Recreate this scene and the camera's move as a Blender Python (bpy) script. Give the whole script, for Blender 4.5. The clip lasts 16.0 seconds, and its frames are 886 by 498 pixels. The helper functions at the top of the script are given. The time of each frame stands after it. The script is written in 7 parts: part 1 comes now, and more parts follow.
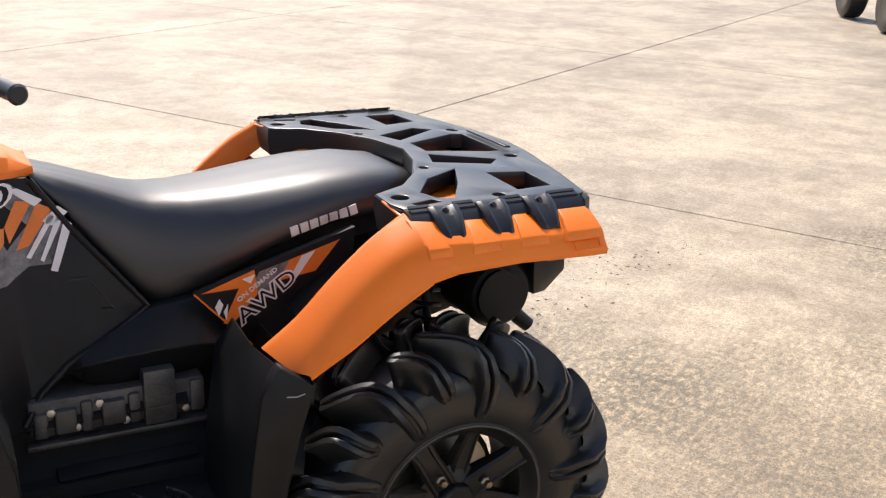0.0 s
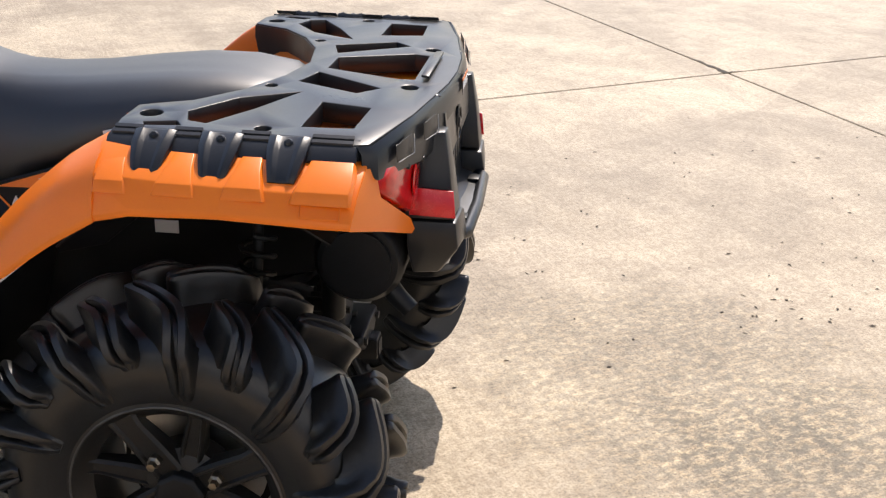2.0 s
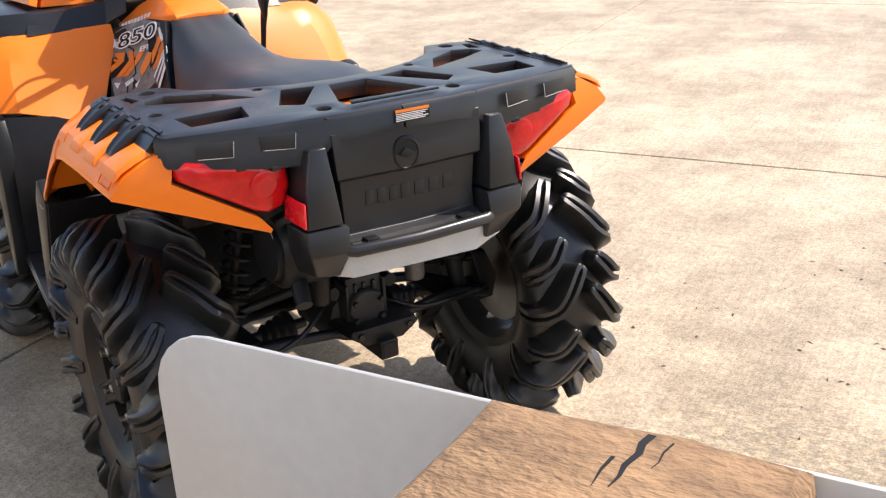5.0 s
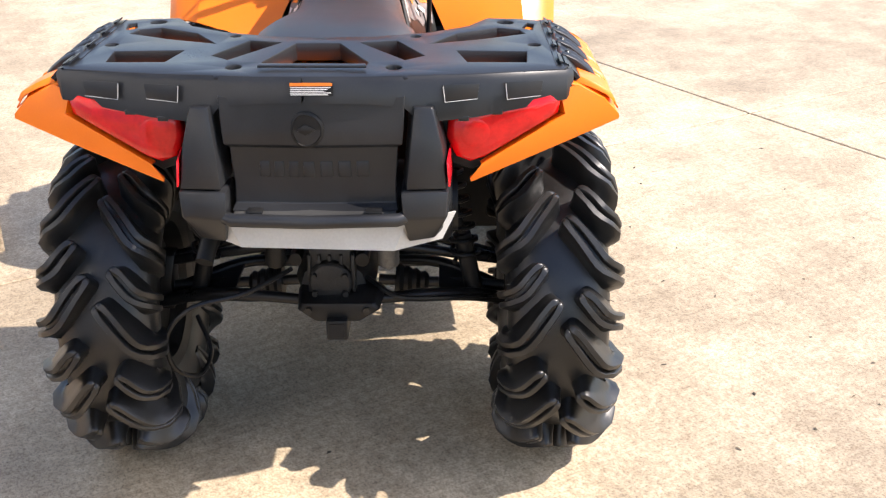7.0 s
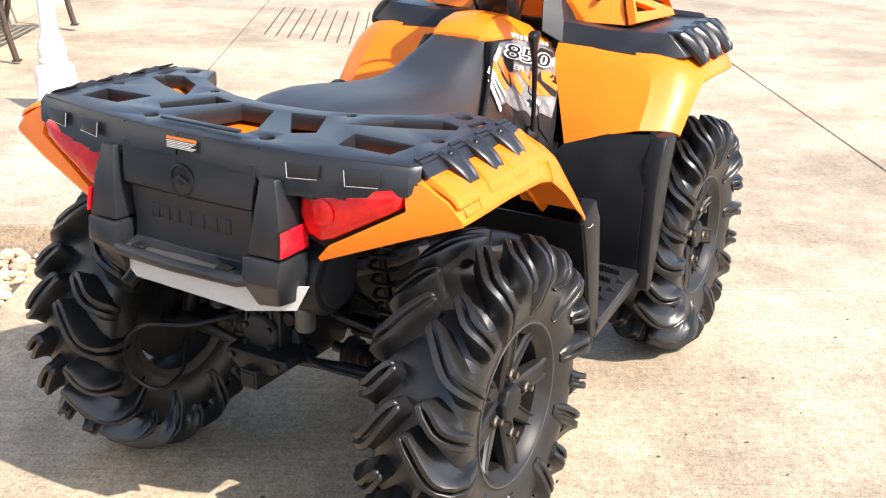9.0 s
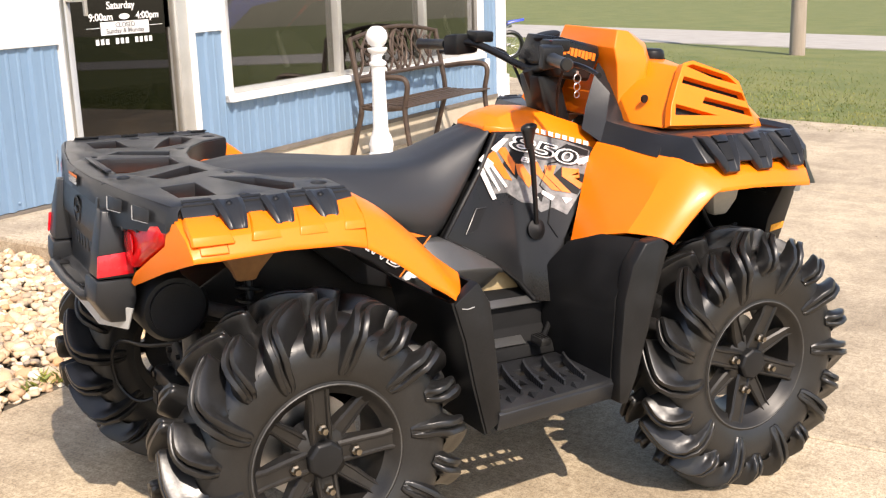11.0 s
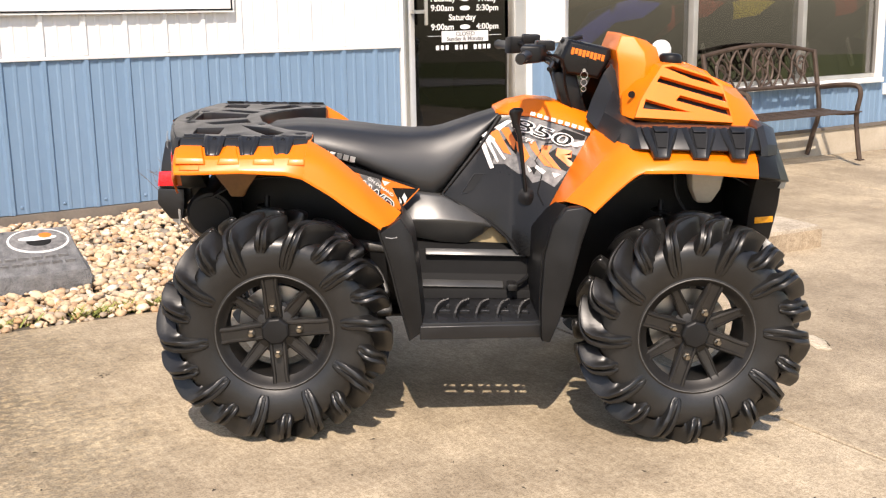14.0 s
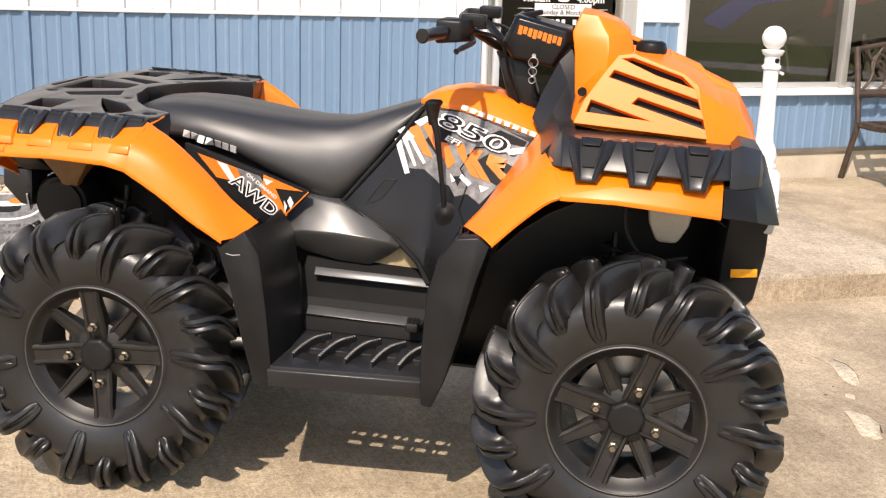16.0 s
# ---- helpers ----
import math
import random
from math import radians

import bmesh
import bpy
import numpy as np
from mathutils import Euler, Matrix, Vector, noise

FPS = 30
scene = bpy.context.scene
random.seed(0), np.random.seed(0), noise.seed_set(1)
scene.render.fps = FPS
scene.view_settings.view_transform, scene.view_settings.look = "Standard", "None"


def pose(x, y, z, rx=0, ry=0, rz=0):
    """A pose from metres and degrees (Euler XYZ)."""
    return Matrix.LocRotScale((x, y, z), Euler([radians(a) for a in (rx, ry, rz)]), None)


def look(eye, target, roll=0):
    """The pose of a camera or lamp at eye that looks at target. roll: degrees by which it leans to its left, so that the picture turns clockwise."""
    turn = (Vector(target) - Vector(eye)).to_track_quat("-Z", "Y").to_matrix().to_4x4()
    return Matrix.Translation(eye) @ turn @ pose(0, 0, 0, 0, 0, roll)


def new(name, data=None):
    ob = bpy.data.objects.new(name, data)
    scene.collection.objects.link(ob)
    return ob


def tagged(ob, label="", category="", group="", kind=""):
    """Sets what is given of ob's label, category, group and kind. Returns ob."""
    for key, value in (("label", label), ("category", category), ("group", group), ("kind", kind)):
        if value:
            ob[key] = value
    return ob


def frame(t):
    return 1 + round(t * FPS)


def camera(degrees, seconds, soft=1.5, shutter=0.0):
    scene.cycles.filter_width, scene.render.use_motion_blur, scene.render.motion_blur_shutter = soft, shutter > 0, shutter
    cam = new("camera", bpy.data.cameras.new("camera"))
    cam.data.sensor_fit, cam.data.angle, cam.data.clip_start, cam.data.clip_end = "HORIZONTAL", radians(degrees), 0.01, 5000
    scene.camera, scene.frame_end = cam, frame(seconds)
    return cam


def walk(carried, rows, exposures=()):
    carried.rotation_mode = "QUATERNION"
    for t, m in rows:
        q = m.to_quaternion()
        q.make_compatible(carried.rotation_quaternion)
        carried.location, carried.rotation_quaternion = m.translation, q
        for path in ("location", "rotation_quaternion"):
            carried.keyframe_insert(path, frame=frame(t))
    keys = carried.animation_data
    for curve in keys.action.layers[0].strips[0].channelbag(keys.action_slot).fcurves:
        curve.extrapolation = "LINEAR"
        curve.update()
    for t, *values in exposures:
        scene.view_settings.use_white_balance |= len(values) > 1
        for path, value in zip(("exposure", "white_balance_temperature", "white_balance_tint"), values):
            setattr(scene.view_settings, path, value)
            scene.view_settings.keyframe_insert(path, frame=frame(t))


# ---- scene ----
cam = camera(43.6, 16.0, soft=1.25)
PATH = [
    (0, (0.990, 2.349, 1.647), (0.123, 0.667, 0.999), 1.9),
    (0.5, (0.557, 2.415, 1.644), (0.090, 0.582, 0.997), 0.7),
    (1, (0.102, 2.359, 1.584), (-0.240, 0.519, 0.880), 1.0),
    (1.5, (-0.282, 2.199, 1.557), (-0.310, 0.340, 0.819), -1.5),
    (2, (-0.631, 2.067, 1.553), (-0.402, 0.252, 0.745), 1.0),
    (2.2, (-0.761, 1.984, 1.542), (-0.409, 0.184, 0.743), 0.1),
    (2.5, (-0.937, 1.884, 1.541), (-0.481, 0.108, 0.743), 0.8),
    (3, (-1.268, 1.721, 1.548), (-0.538, 0.046, 0.734), -0.8),
    (3.5, (-1.556, 1.592, 1.569), (-0.542, 0.097, 0.710), -0.8),
    (4, (-1.762, 1.429, 1.584), (-0.577, 0.025, 0.794), 1.4),
    (4.2, (-1.848, 1.337, 1.595), (-0.579, 0.020, 0.806), 0.4),
    (4.5, (-2.058, 1.214, 1.573), (-0.595, 0.061, 0.843), -0.9),
    (5, (-2.294, 1.072, 1.553), (-0.703, 0.108, 0.816), -3.1),
    (5.2, (-2.319, 0.957, 1.548), (-0.68, 0.105, 0.783), -1.7),
    (7.3, (-2.437, -0.409, 1.556), (-0.607, -0.27, 0.761), -0.9),
    (7.5, (-2.468, -0.497, 1.566), (-0.642, -0.267, 0.785), -0.6),
    (8, (-2.443, -0.869, 1.541), (-0.671, -0.423, 0.728), 0.6),
    (8.5, (-2.263, -1.19, 1.549), (-0.54, -0.564, 0.748), 2.7),
    (8.6, (-2.24, -1.243, 1.554), (-0.527, -0.55, 0.787), 1.5),
    (9, (-2.029, -1.522, 1.569), (-0.388, -0.612, 0.876), 1.3),
    (9.2, (-1.929, -1.637, 1.606), (-0.322, -0.667, 0.914), 1.5),
    (11.3, (-0.839, -3.007, 1.472), (0.001, -1.262, 0.971), 1.4),
    (11.5, (-0.74, -3.174, 1.481), (-0.001, -1.395, 0.943), 2.0),
    (12, (-0.643, -3.507, 1.449), (-0.047, -1.671, 0.924), 2.1),
    (12.5, (-0.547, -3.763, 1.497), (-0.071, -1.893, 0.973), 1.4),
    (12.9, (-0.329, -3.977, 1.476), (0.005, -2.067, 0.986), -0.2),
    (13, (-0.27, -4.002, 1.487), (0.036, -2.091, 0.982), -0.1),
    (13.5, (0.024, -4.024, 1.466), (0.295, -2.111, 0.946), 0.5),
    (14, (0.369, -4.042, 1.458), (0.465, -2.096, 1.007), 1.1),
    (14.5, (0.711, -4.016, 1.478), (0.697, -2.069, 1.018), 3.2),
    (15, (1.002, -3.806, 1.462), (0.973, -1.855, 1.024), 2.6),
    (15.3, (1.157, -3.654, 1.447), (1.051, -1.713, 0.98), 1.9),
    (15.5, (1.236, -3.547, 1.464), (1.091, -1.612, 0.982), 2.6),
    (16, (1.257, -3.163, 1.452), (0.992, -1.248, 0.938), 3.7),
]
from mathutils import bvhtree

# The lot falls away from the building; the vehicle stands on the sloping slab.
UP = Vector((-0.035, 0.02, 1)).normalized()
LEVEL = UP.rotation_difference(Vector((0, 0, 1))).to_matrix().to_4x4()
EXPOSURES = [(0, 0.57, 6700, 15), (0.5, 0.35, 6800, 15), (1, 0.43, 6750, 15), (2, 0.50, 6750, 15), (2.5, 0.58, 6800, 16), (3, 0.66, 6850, 16), (3.5, 0.86, 6750, 16), (4, 0.91, 6750, 16), (5, 0.93, 6800, 16), (7.5, 1.23, 6650, 15), (9, 1.20, 6600, 14), (11.5, 0.70, 7200, 16), (13, 0.63, 7200, 16), (14.5, 0.53, 7150, 16), (16, 0.53, 7150, 16)]
walk(cam, [(t, LEVEL @ look(eye, target, roll)) for t, eye, target, roll in PATH], EXPOSURES)

# ---- light ----
SUN = (LEVEL.to_3x3() @ Vector((-0.12, -0.86, 1))).normalized()
world = bpy.data.worlds.new("sky")
scene.world = world
world.use_nodes = True
wn = world.node_tree
sky = wn.nodes.new("ShaderNodeTexSky")
sky.sky_type, sky.sun_disc = "NISHITA", False
sky.sun_elevation = math.asin(SUN.z)
sky.sun_rotation = math.atan2(SUN.x, SUN.y)
wn.links.new(sky.outputs[0], wn.nodes["Background"].inputs[0])
wn.nodes["Background"].inputs[1].default_value = 0.15
sun = new("sun", bpy.data.lights.new("sun", "SUN"))
sun.data.energy, sun.data.angle, sun.data.color = 3.9, radians(0.53), (1.0, 0.945, 0.86)
sun.matrix_world = look(SUN * 30, (0, 0, 0))


# ---- materials ----
def material(name, color, color2=None, rough=0.5, metal=0.0, scale=6.0, fine=90.0, mix=0.5, bump=0.1, depth=0.004,
             rough_var=0.1, stretch=(1, 1, 1), random_color=None, island=False, coat=0.0, spec=0.5):
    m = bpy.data.materials.new(name)
    m.use_nodes = True
    nt = m.node_tree
    n, l = nt.nodes, nt.links
    b = n["Principled BSDF"]
    b.inputs["Metallic"].default_value = metal
    b.inputs["Specular IOR Level"].default_value = spec
    b.inputs["Coat Weight"].default_value = coat
    b.inputs["Coat Roughness"].default_value = 0.12
    tc = n.new("ShaderNodeTexCoord")
    mp = n.new("ShaderNodeMapping")
    mp.inputs["Scale"].default_value = stretch
    l.new(tc.outputs["Object"], mp.inputs["Vector"])
    big, small = n.new("ShaderNodeTexNoise"), n.new("ShaderNodeTexNoise")
    big.inputs["Scale"].default_value, big.inputs["Detail"].default_value = scale, 5
    small.inputs["Scale"].default_value, small.inputs["Detail"].default_value = fine, 4
    for t in (big, small):
        l.new(mp.outputs["Vector"], t.inputs["Vector"])
    add = n.new("ShaderNodeMath")
    add.operation = "MULTIPLY_ADD"
    l.new(small.outputs["Fac"], add.inputs[0])
    add.inputs[1].default_value = 0.45
    l.new(big.outputs["Fac"], add.inputs[2])
    ramp = n.new("ShaderNodeValToRGB")
    c2 = color2 or tuple(min(1, c * 1.25 + 0.004) for c in color)
    ramp.color_ramp.elements[0].position = 0.72 - 0.42 * mix
    ramp.color_ramp.elements[1].position = 0.72 + 0.42 * mix
    ramp.color_ramp.elements[0].color = (*color, 1)
    ramp.color_ramp.elements[1].color = (*c2, 1)
    l.new(add.outputs[0], ramp.inputs[0])
    out = ramp.outputs[0]
    if random_color or island:
        src = n.new("ShaderNodeNewGeometry").outputs["Random Per Island"] if island else n.new("ShaderNodeObjectInfo").outputs["Random"]
        rr = n.new("ShaderNodeValToRGB")
        cols = random_color
        els = rr.color_ramp.elements
        while len(els) < len(cols):
            els.new(0.5)
        for k, c in enumerate(cols):
            els[k].position = k / (len(cols) - 1)
            els[k].color = (*c, 1)
        l.new(src, rr.inputs[0])
        mx = n.new("ShaderNodeMix")
        mx.data_type, mx.blend_type = "RGBA", "MULTIPLY"
        mx.inputs["Factor"].default_value = 1.0
        l.new(out, mx.inputs["A"])
        l.new(rr.outputs[0], mx.inputs["B"])
        out = mx.outputs["Result"]
    l.new(out, b.inputs["Base Color"])
    mr = n.new("ShaderNodeMapRange")
    mr.inputs["To Min"].default_value = max(0.02, rough - rough_var)
    mr.inputs["To Max"].default_value = min(1.0, rough + rough_var)
    l.new(add.outputs[0], mr.inputs["Value"])
    l.new(mr.outputs[0], b.inputs["Roughness"])
    if bump:
        bp = n.new("ShaderNodeBump")
        bp.inputs["Strength"].default_value, bp.inputs["Distance"].default_value = bump, depth
        l.new(small.outputs["Fac"], bp.inputs["Height"])
        l.new(bp.outputs[0], b.inputs["Normal"])
    return m


def glass_material(name, tint, low, high):
    """Clear tinted glass whose gloss grows from low to high towards grazing views."""
    m = bpy.data.materials.new(name)
    m.use_nodes = True
    n, l = m.node_tree.nodes, m.node_tree.links
    n.remove(n["Principled BSDF"])
    tr, gl, lw, mr, mx = n.new("ShaderNodeBsdfTransparent"), n.new("ShaderNodeBsdfGlossy"), n.new("ShaderNodeLayerWeight"), n.new("ShaderNodeMapRange"), n.new("ShaderNodeMixShader")
    tr.inputs[0].default_value = (*tint, 1)
    gl.inputs["Roughness"].default_value = 0.015
    lw.inputs["Blend"].default_value = 0.25
    mr.inputs["To Min"].default_value, mr.inputs["To Max"].default_value = low, high
    l.new(lw.outputs["Facing"], mr.inputs["Value"])
    l.new(mr.outputs[0], mx.inputs[0])
    l.new(tr.outputs[0], mx.inputs[1])
    l.new(gl.outputs[0], mx.inputs[2])
    l.new(mx.outputs[0], n["Material Output"].inputs[0])
    return m


def concrete_material(name, light, dark, seed, worn=()):
    m = bpy.data.materials.new(name)
    m.use_nodes = True
    n, l = m.node_tree.nodes, m.node_tree.links
    b = n["Principled BSDF"]
    tc = n.new("ShaderNodeTexCoord")
    mp = n.new("ShaderNodeMapping")
    mp.inputs["Location"].default_value = (seed, seed * 0.7, 0)
    l.new(tc.outputs["Object"], mp.inputs["Vector"])

    def tex(scale, detail, rough=0.6, stretch=None):
        t = n.new("ShaderNodeTexNoise")
        t.inputs["Scale"].default_value, t.inputs["Detail"].default_value, t.inputs["Roughness"].default_value = scale, detail, rough
        v = mp.outputs["Vector"]
        if stretch:
            s = n.new("ShaderNodeMapping")
            s.inputs["Scale"].default_value = stretch
            l.new(v, s.inputs["Vector"])
            v = s.outputs["Vector"]
        l.new(v, t.inputs["Vector"])
        return t.outputs["Fac"]

    def ramp(fac, p0, p1, c0, c1):
        r = n.new("ShaderNodeValToRGB")
        e = r.color_ramp.elements
        e[0].position, e[1].position = p0, p1
        e[0].color, e[1].color = (*c0, 1), (*c1, 1)
        l.new(fac, r.inputs[0])
        return r.outputs[0]

    def blend(a, b2, mode, fac):
        x = n.new("ShaderNodeMix")
        x.data_type, x.blend_type = "RGBA", mode
        x.inputs["Factor"].default_value = fac
        l.new(a, x.inputs["A"])
        l.new(b2, x.inputs["B"])
        return x.outputs["Result"]

    patch, blot, cloud = tex(0.40, 3, 0.55), tex(1.3, 8, 0.74), tex(6.0, 6, 0.75)
    grit, speck = tex(45, 4, 0.7), tex(130, 4, 0.85)
    streak, broom = tex(3.0, 5, 0.65, (1.6, 0.5, 1.0)), tex(1.0, 3, 0.7, (95.0, 3.5, 1.0))
    base = ramp(patch, 0.38, 0.62, dark, light)
    base = blend(base, ramp(blot, 0.40, 0.58, (0.66, 0.64, 0.60), (1.10, 1.10, 1.07)), "MULTIPLY", 0.72)
    base = blend(base, ramp(cloud, 0.40, 0.60, (0.76, 0.75, 0.74), (1.07, 1.07, 1.06)), "MULTIPLY", 0.6)
    base = blend(base, ramp(streak, 0.40, 0.64, (0.80, 0.78, 0.74), (1.06, 1.06, 1.06)), "MULTIPLY", 0.35)
    base = blend(base, ramp(broom, 0.36, 0.60, (0.78, 0.77, 0.75), (1.06, 1.06, 1.06)), "MULTIPLY", 0.5)
    base = blend(base, ramp(grit, 0.40, 0.56, (0.78, 0.75, 0.71), (1.08, 1.08, 1.08)), "MULTIPLY", 0.8)
    base = blend(base, ramp(speck, 0.36, 0.54, (0.44, 0.42, 0.39), (1.12, 1.12, 1.12)), "MULTIPLY", 0.85)
    spots = tex(11, 2, 0.5)
    base = blend(base, ramp(spots, 0.20, 0.27, (0.40, 0.35, 0.28), (1, 1, 1)), "MULTIPLY", 0.6)
    for u, v, r in worn:
        # greyed, abraded area with pale flecks and a ragged outline
        far = n.new("ShaderNodeVectorMath")
        far.operation = "DISTANCE"
        l.new(tc.outputs["Object"], far.inputs[0])
        far.inputs[1].default_value = (u, v, 0)
        ragged = n.new("ShaderNodeMath")
        ragged.operation = "MULTIPLY_ADD"
        l.new(blot, ragged.inputs[0])
        ragged.inputs[1].default_value = r * 1.6
        l.new(far.outputs["Value"], ragged.inputs[2])
        reach = n.new("ShaderNodeMapRange")
        reach.interpolation_type = "SMOOTHSTEP"
        l.new(ragged.outputs[0], reach.inputs["Value"])
        reach.inputs["From Min"].default_value, reach.inputs["From Max"].default_value = r * 1.45, r * 2.3
        reach.inputs["To Min"].default_value, reach.inputs["To Max"].default_value = 0.95, 0.0
        fleck = ramp(tex(24, 5, 0.8, (1.0, 1.6, 1.0)), 0.45, 0.62, (0.62, 0.63, 0.62), (1.16, 1.12, 1.02))
        x = n.new("ShaderNodeMix")
        x.data_type, x.blend_type = "RGBA", "MULTIPLY"
        l.new(reach.outputs["Result"], x.inputs["Factor"])
        l.new(base, x.inputs["A"])
        l.new(fleck, x.inputs["B"])
        base = x.outputs["Result"]
    l.new(base, b.inputs["Base Color"])
    b.inputs["Roughness"].default_value = 0.66
    b.inputs["Specular IOR Level"].default_value = 0.4
    bp = n.new("ShaderNodeBump")
    bp.inputs["Strength"].default_value, bp.inputs["Distance"].default_value = 0.22, 0.002
    mixed = n.new("ShaderNodeMath")
    mixed.operation = "ADD"
    l.new(speck, mixed.inputs[0])
    l.new(grit, mixed.inputs[1])
    l.new(mixed.outputs[0], bp.inputs["Height"])
    l.new(bp.outputs[0], b.inputs["Normal"])
    return m


CONCRETE = concrete_material("broomed_concrete", (0.55, 0.455, 0.332), (0.42, 0.345, 0.252), 3.0, ((-1.35, 1.0, 0.85), (-1.15, -0.15, 0.50), (-3.3, 0.9, 0.5)))
STRIP = concrete_material("brown_concrete_strip", (0.545, 0.445, 0.335), (0.43, 0.34, 0.245), 7.0)
SPILL = concrete_material("dried_cement", (0.68, 0.60, 0.48), (0.56, 0.48, 0.37), 5.0)
PORCH = concrete_material("porch_concrete", (0.60, 0.52, 0.42), (0.50, 0.42, 0.325), 11.0)
SOIL = material("joint_soil", (0.055, 0.045, 0.033), (0.11, 0.09, 0.065), rough=0.95, scale=3, fine=60, bump=0.4)
TURF = material("turf", (0.07, 0.10, 0.02), (0.17, 0.17, 0.055), rough=0.95, scale=0.9, fine=30, mix=0.8, bump=0.6, depth=0.02)
GRASS = material("grass_blades", (0.10, 0.15, 0.03), (0.26, 0.25, 0.08), rough=0.7, scale=2, fine=20, bump=0, island=True,
                 random_color=[(0.7, 0.8, 0.6), (1, 1, 1), (1.2, 1.05, 0.7)])
ASPHALT = material("road_asphalt", (0.30, 0.28, 0.25), (0.38, 0.35, 0.31), rough=0.9, scale=2, fine=80, bump=0.3)
ORANGE = material("orange_plastic", (0.84, 0.170, 0.004), (0.89, 0.200, 0.006), rough=0.36, rough_var=0.05, scale=3, fine=400, bump=0.015, depth=0.001, coat=0.10, spec=0.38)
BLACK = material("black_textured_plastic", (0.012, 0.0125, 0.014), (0.022, 0.023, 0.025), rough=0.29, rough_var=0.10, scale=7, fine=420, bump=0.12, depth=0.001, spec=0.37)
DARK = material("matt_black_plastic", (0.007, 0.007, 0.0072), (0.014, 0.014, 0.0143), rough=0.36, scale=9, fine=300, bump=0.1, depth=0.001, spec=0.22)
GLOSS = material("gloss_black_plastic", (0.006, 0.006, 0.0065), (0.012, 0.012, 0.0125), rough=0.26, rough_var=0.08, scale=5, fine=250, bump=0.03, depth=0.001, spec=0.28)
VINYL = material("seat_vinyl", (0.012, 0.012, 0.0123), (0.020, 0.020, 0.0204), rough=0.43, rough_var=0.07, scale=4, fine=520, bump=0.16, depth=0.001, spec=0.78)
RUBBER = material("tyre_rubber", (0.0075, 0.0073, 0.0072), (0.017, 0.0166, 0.0162), rough=0.30, rough_var=0.14, scale=9, fine=160, bump=0.10, depth=0.002, spec=0.5)
RIM = material("matt_black_alloy", (0.012, 0.0115, 0.011), (0.026, 0.023, 0.02), rough=0.38, metal=0.3, scale=14, fine=240, bump=0.06, depth=0.001)
STEEL = material("brushed_steel", (0.50, 0.49, 0.47), (0.62, 0.61, 0.59), rough=0.32, metal=1.0, scale=20, fine=260, bump=0.05, depth=0.001)
NUT = material("brass_lug_nut", (0.22, 0.185, 0.135), (0.31, 0.265, 0.205), rough=0.35, metal=1.0, scale=60, fine=400)
SILVER = material("silver_plate_paint", (0.42, 0.41, 0.385), (0.52, 0.51, 0.48), rough=0.45, scale=5, fine=200, bump=0.03)
COVER = material("grey_satin_cover", (0.036, 0.036, 0.035), (0.058, 0.0575, 0.055), rough=0.29, metal=0.0, scale=7, fine=300, bump=0.04, depth=0.001, spec=0.8)
DULL = material("dull_black_plastic", (0.006, 0.006, 0.0062), (0.012, 0.012, 0.0122), rough=0.6, scale=9, fine=300, bump=0.1, depth=0.001, spec=0.15)
ENGINE = material("cast_alloy", (0.075, 0.073, 0.07), (0.15, 0.146, 0.14), rough=0.5, metal=0.7, scale=18, fine=200, bump=0.2)
IRON = material("dark_cast_iron", (0.012, 0.0115, 0.011), (0.030, 0.028, 0.026), rough=0.5, metal=0.4, scale=18, fine=200, bump=0.2)
# Pale tone for painted skirt-edge highlights and for real mudguard scuffs.
GLINT_SCUFF = material("glint_and_scuff", (0.30, 0.30, 0.30), (0.42, 0.42, 0.41), rough=0.5, scale=60, fine=300, bump=0)
TAN = material("tan_heat_shield", (0.30, 0.22, 0.11), (0.42, 0.33, 0.19), rough=0.6, scale=12, fine=90, bump=0.2)
BROWN = material("brown_translucent_bottle", (0.13, 0.06, 0.02), (0.20, 0.10, 0.035), rough=0.45, scale=10, fine=90)
CREAM = material("cream_bottle", (0.50, 0.45, 0.36), (0.60, 0.55, 0.45), rough=0.5, scale=10, fine=90)
REDLENS = material("red_lens", (0.46, 0.002, 0.003), (0.66, 0.008, 0.008), rough=0.06, rough_var=0.03, scale=30, fine=140, bump=0.05, depth=0.002, coat=0.35, spec=0.35)
REDREF = material("red_reflector", (0.62, 0.006, 0.014), (0.74, 0.012, 0.022), rough=0.22, scale=60, fine=400, bump=0.12, depth=0.001, coat=0.5)
AMBER = material("amber_reflector", (0.80, 0.30, 0.01), (0.88, 0.38, 0.02), rough=0.25, scale=60, fine=400, bump=0.1, depth=0.001)
WHITE = material("white_ink", (0.72, 0.71, 0.69), (0.80, 0.79, 0.77), rough=0.4, scale=20, fine=300, bump=0)
GREY = material("grey_ink", (0.05, 0.05, 0.052), (0.26, 0.255, 0.25), rough=0.42, scale=34, fine=120, mix=0.7, bump=0)
BURNT = material("orange_ink", (0.70, 0.16, 0.012), (0.80, 0.21, 0.02), rough=0.35, scale=20, fine=200, bump=0)
# Print black; also paints shade in grille slots, fang hollows, tow receiver, post splits.
INK_SHADE = material("black_ink_and_shade", (0.005, 0.005, 0.0055), (0.01, 0.01, 0.0105), rough=0.55, scale=20, fine=200, bump=0, spec=0.25)
BLUE_METAL = material("blue_ribbed_metal", (0.142, 0.232, 0.342), (0.180, 0.276, 0.388), rough=0.42, rough_var=0.08, scale=1.6, fine=40, mix=0.8, bump=0.05, stretch=(1, 1, 0.35))
WHITE_METAL = material("white_ribbed_metal", (0.68, 0.68, 0.67), (0.74, 0.74, 0.73), rough=0.45, scale=1.6, fine=40, mix=0.8, bump=0.04)
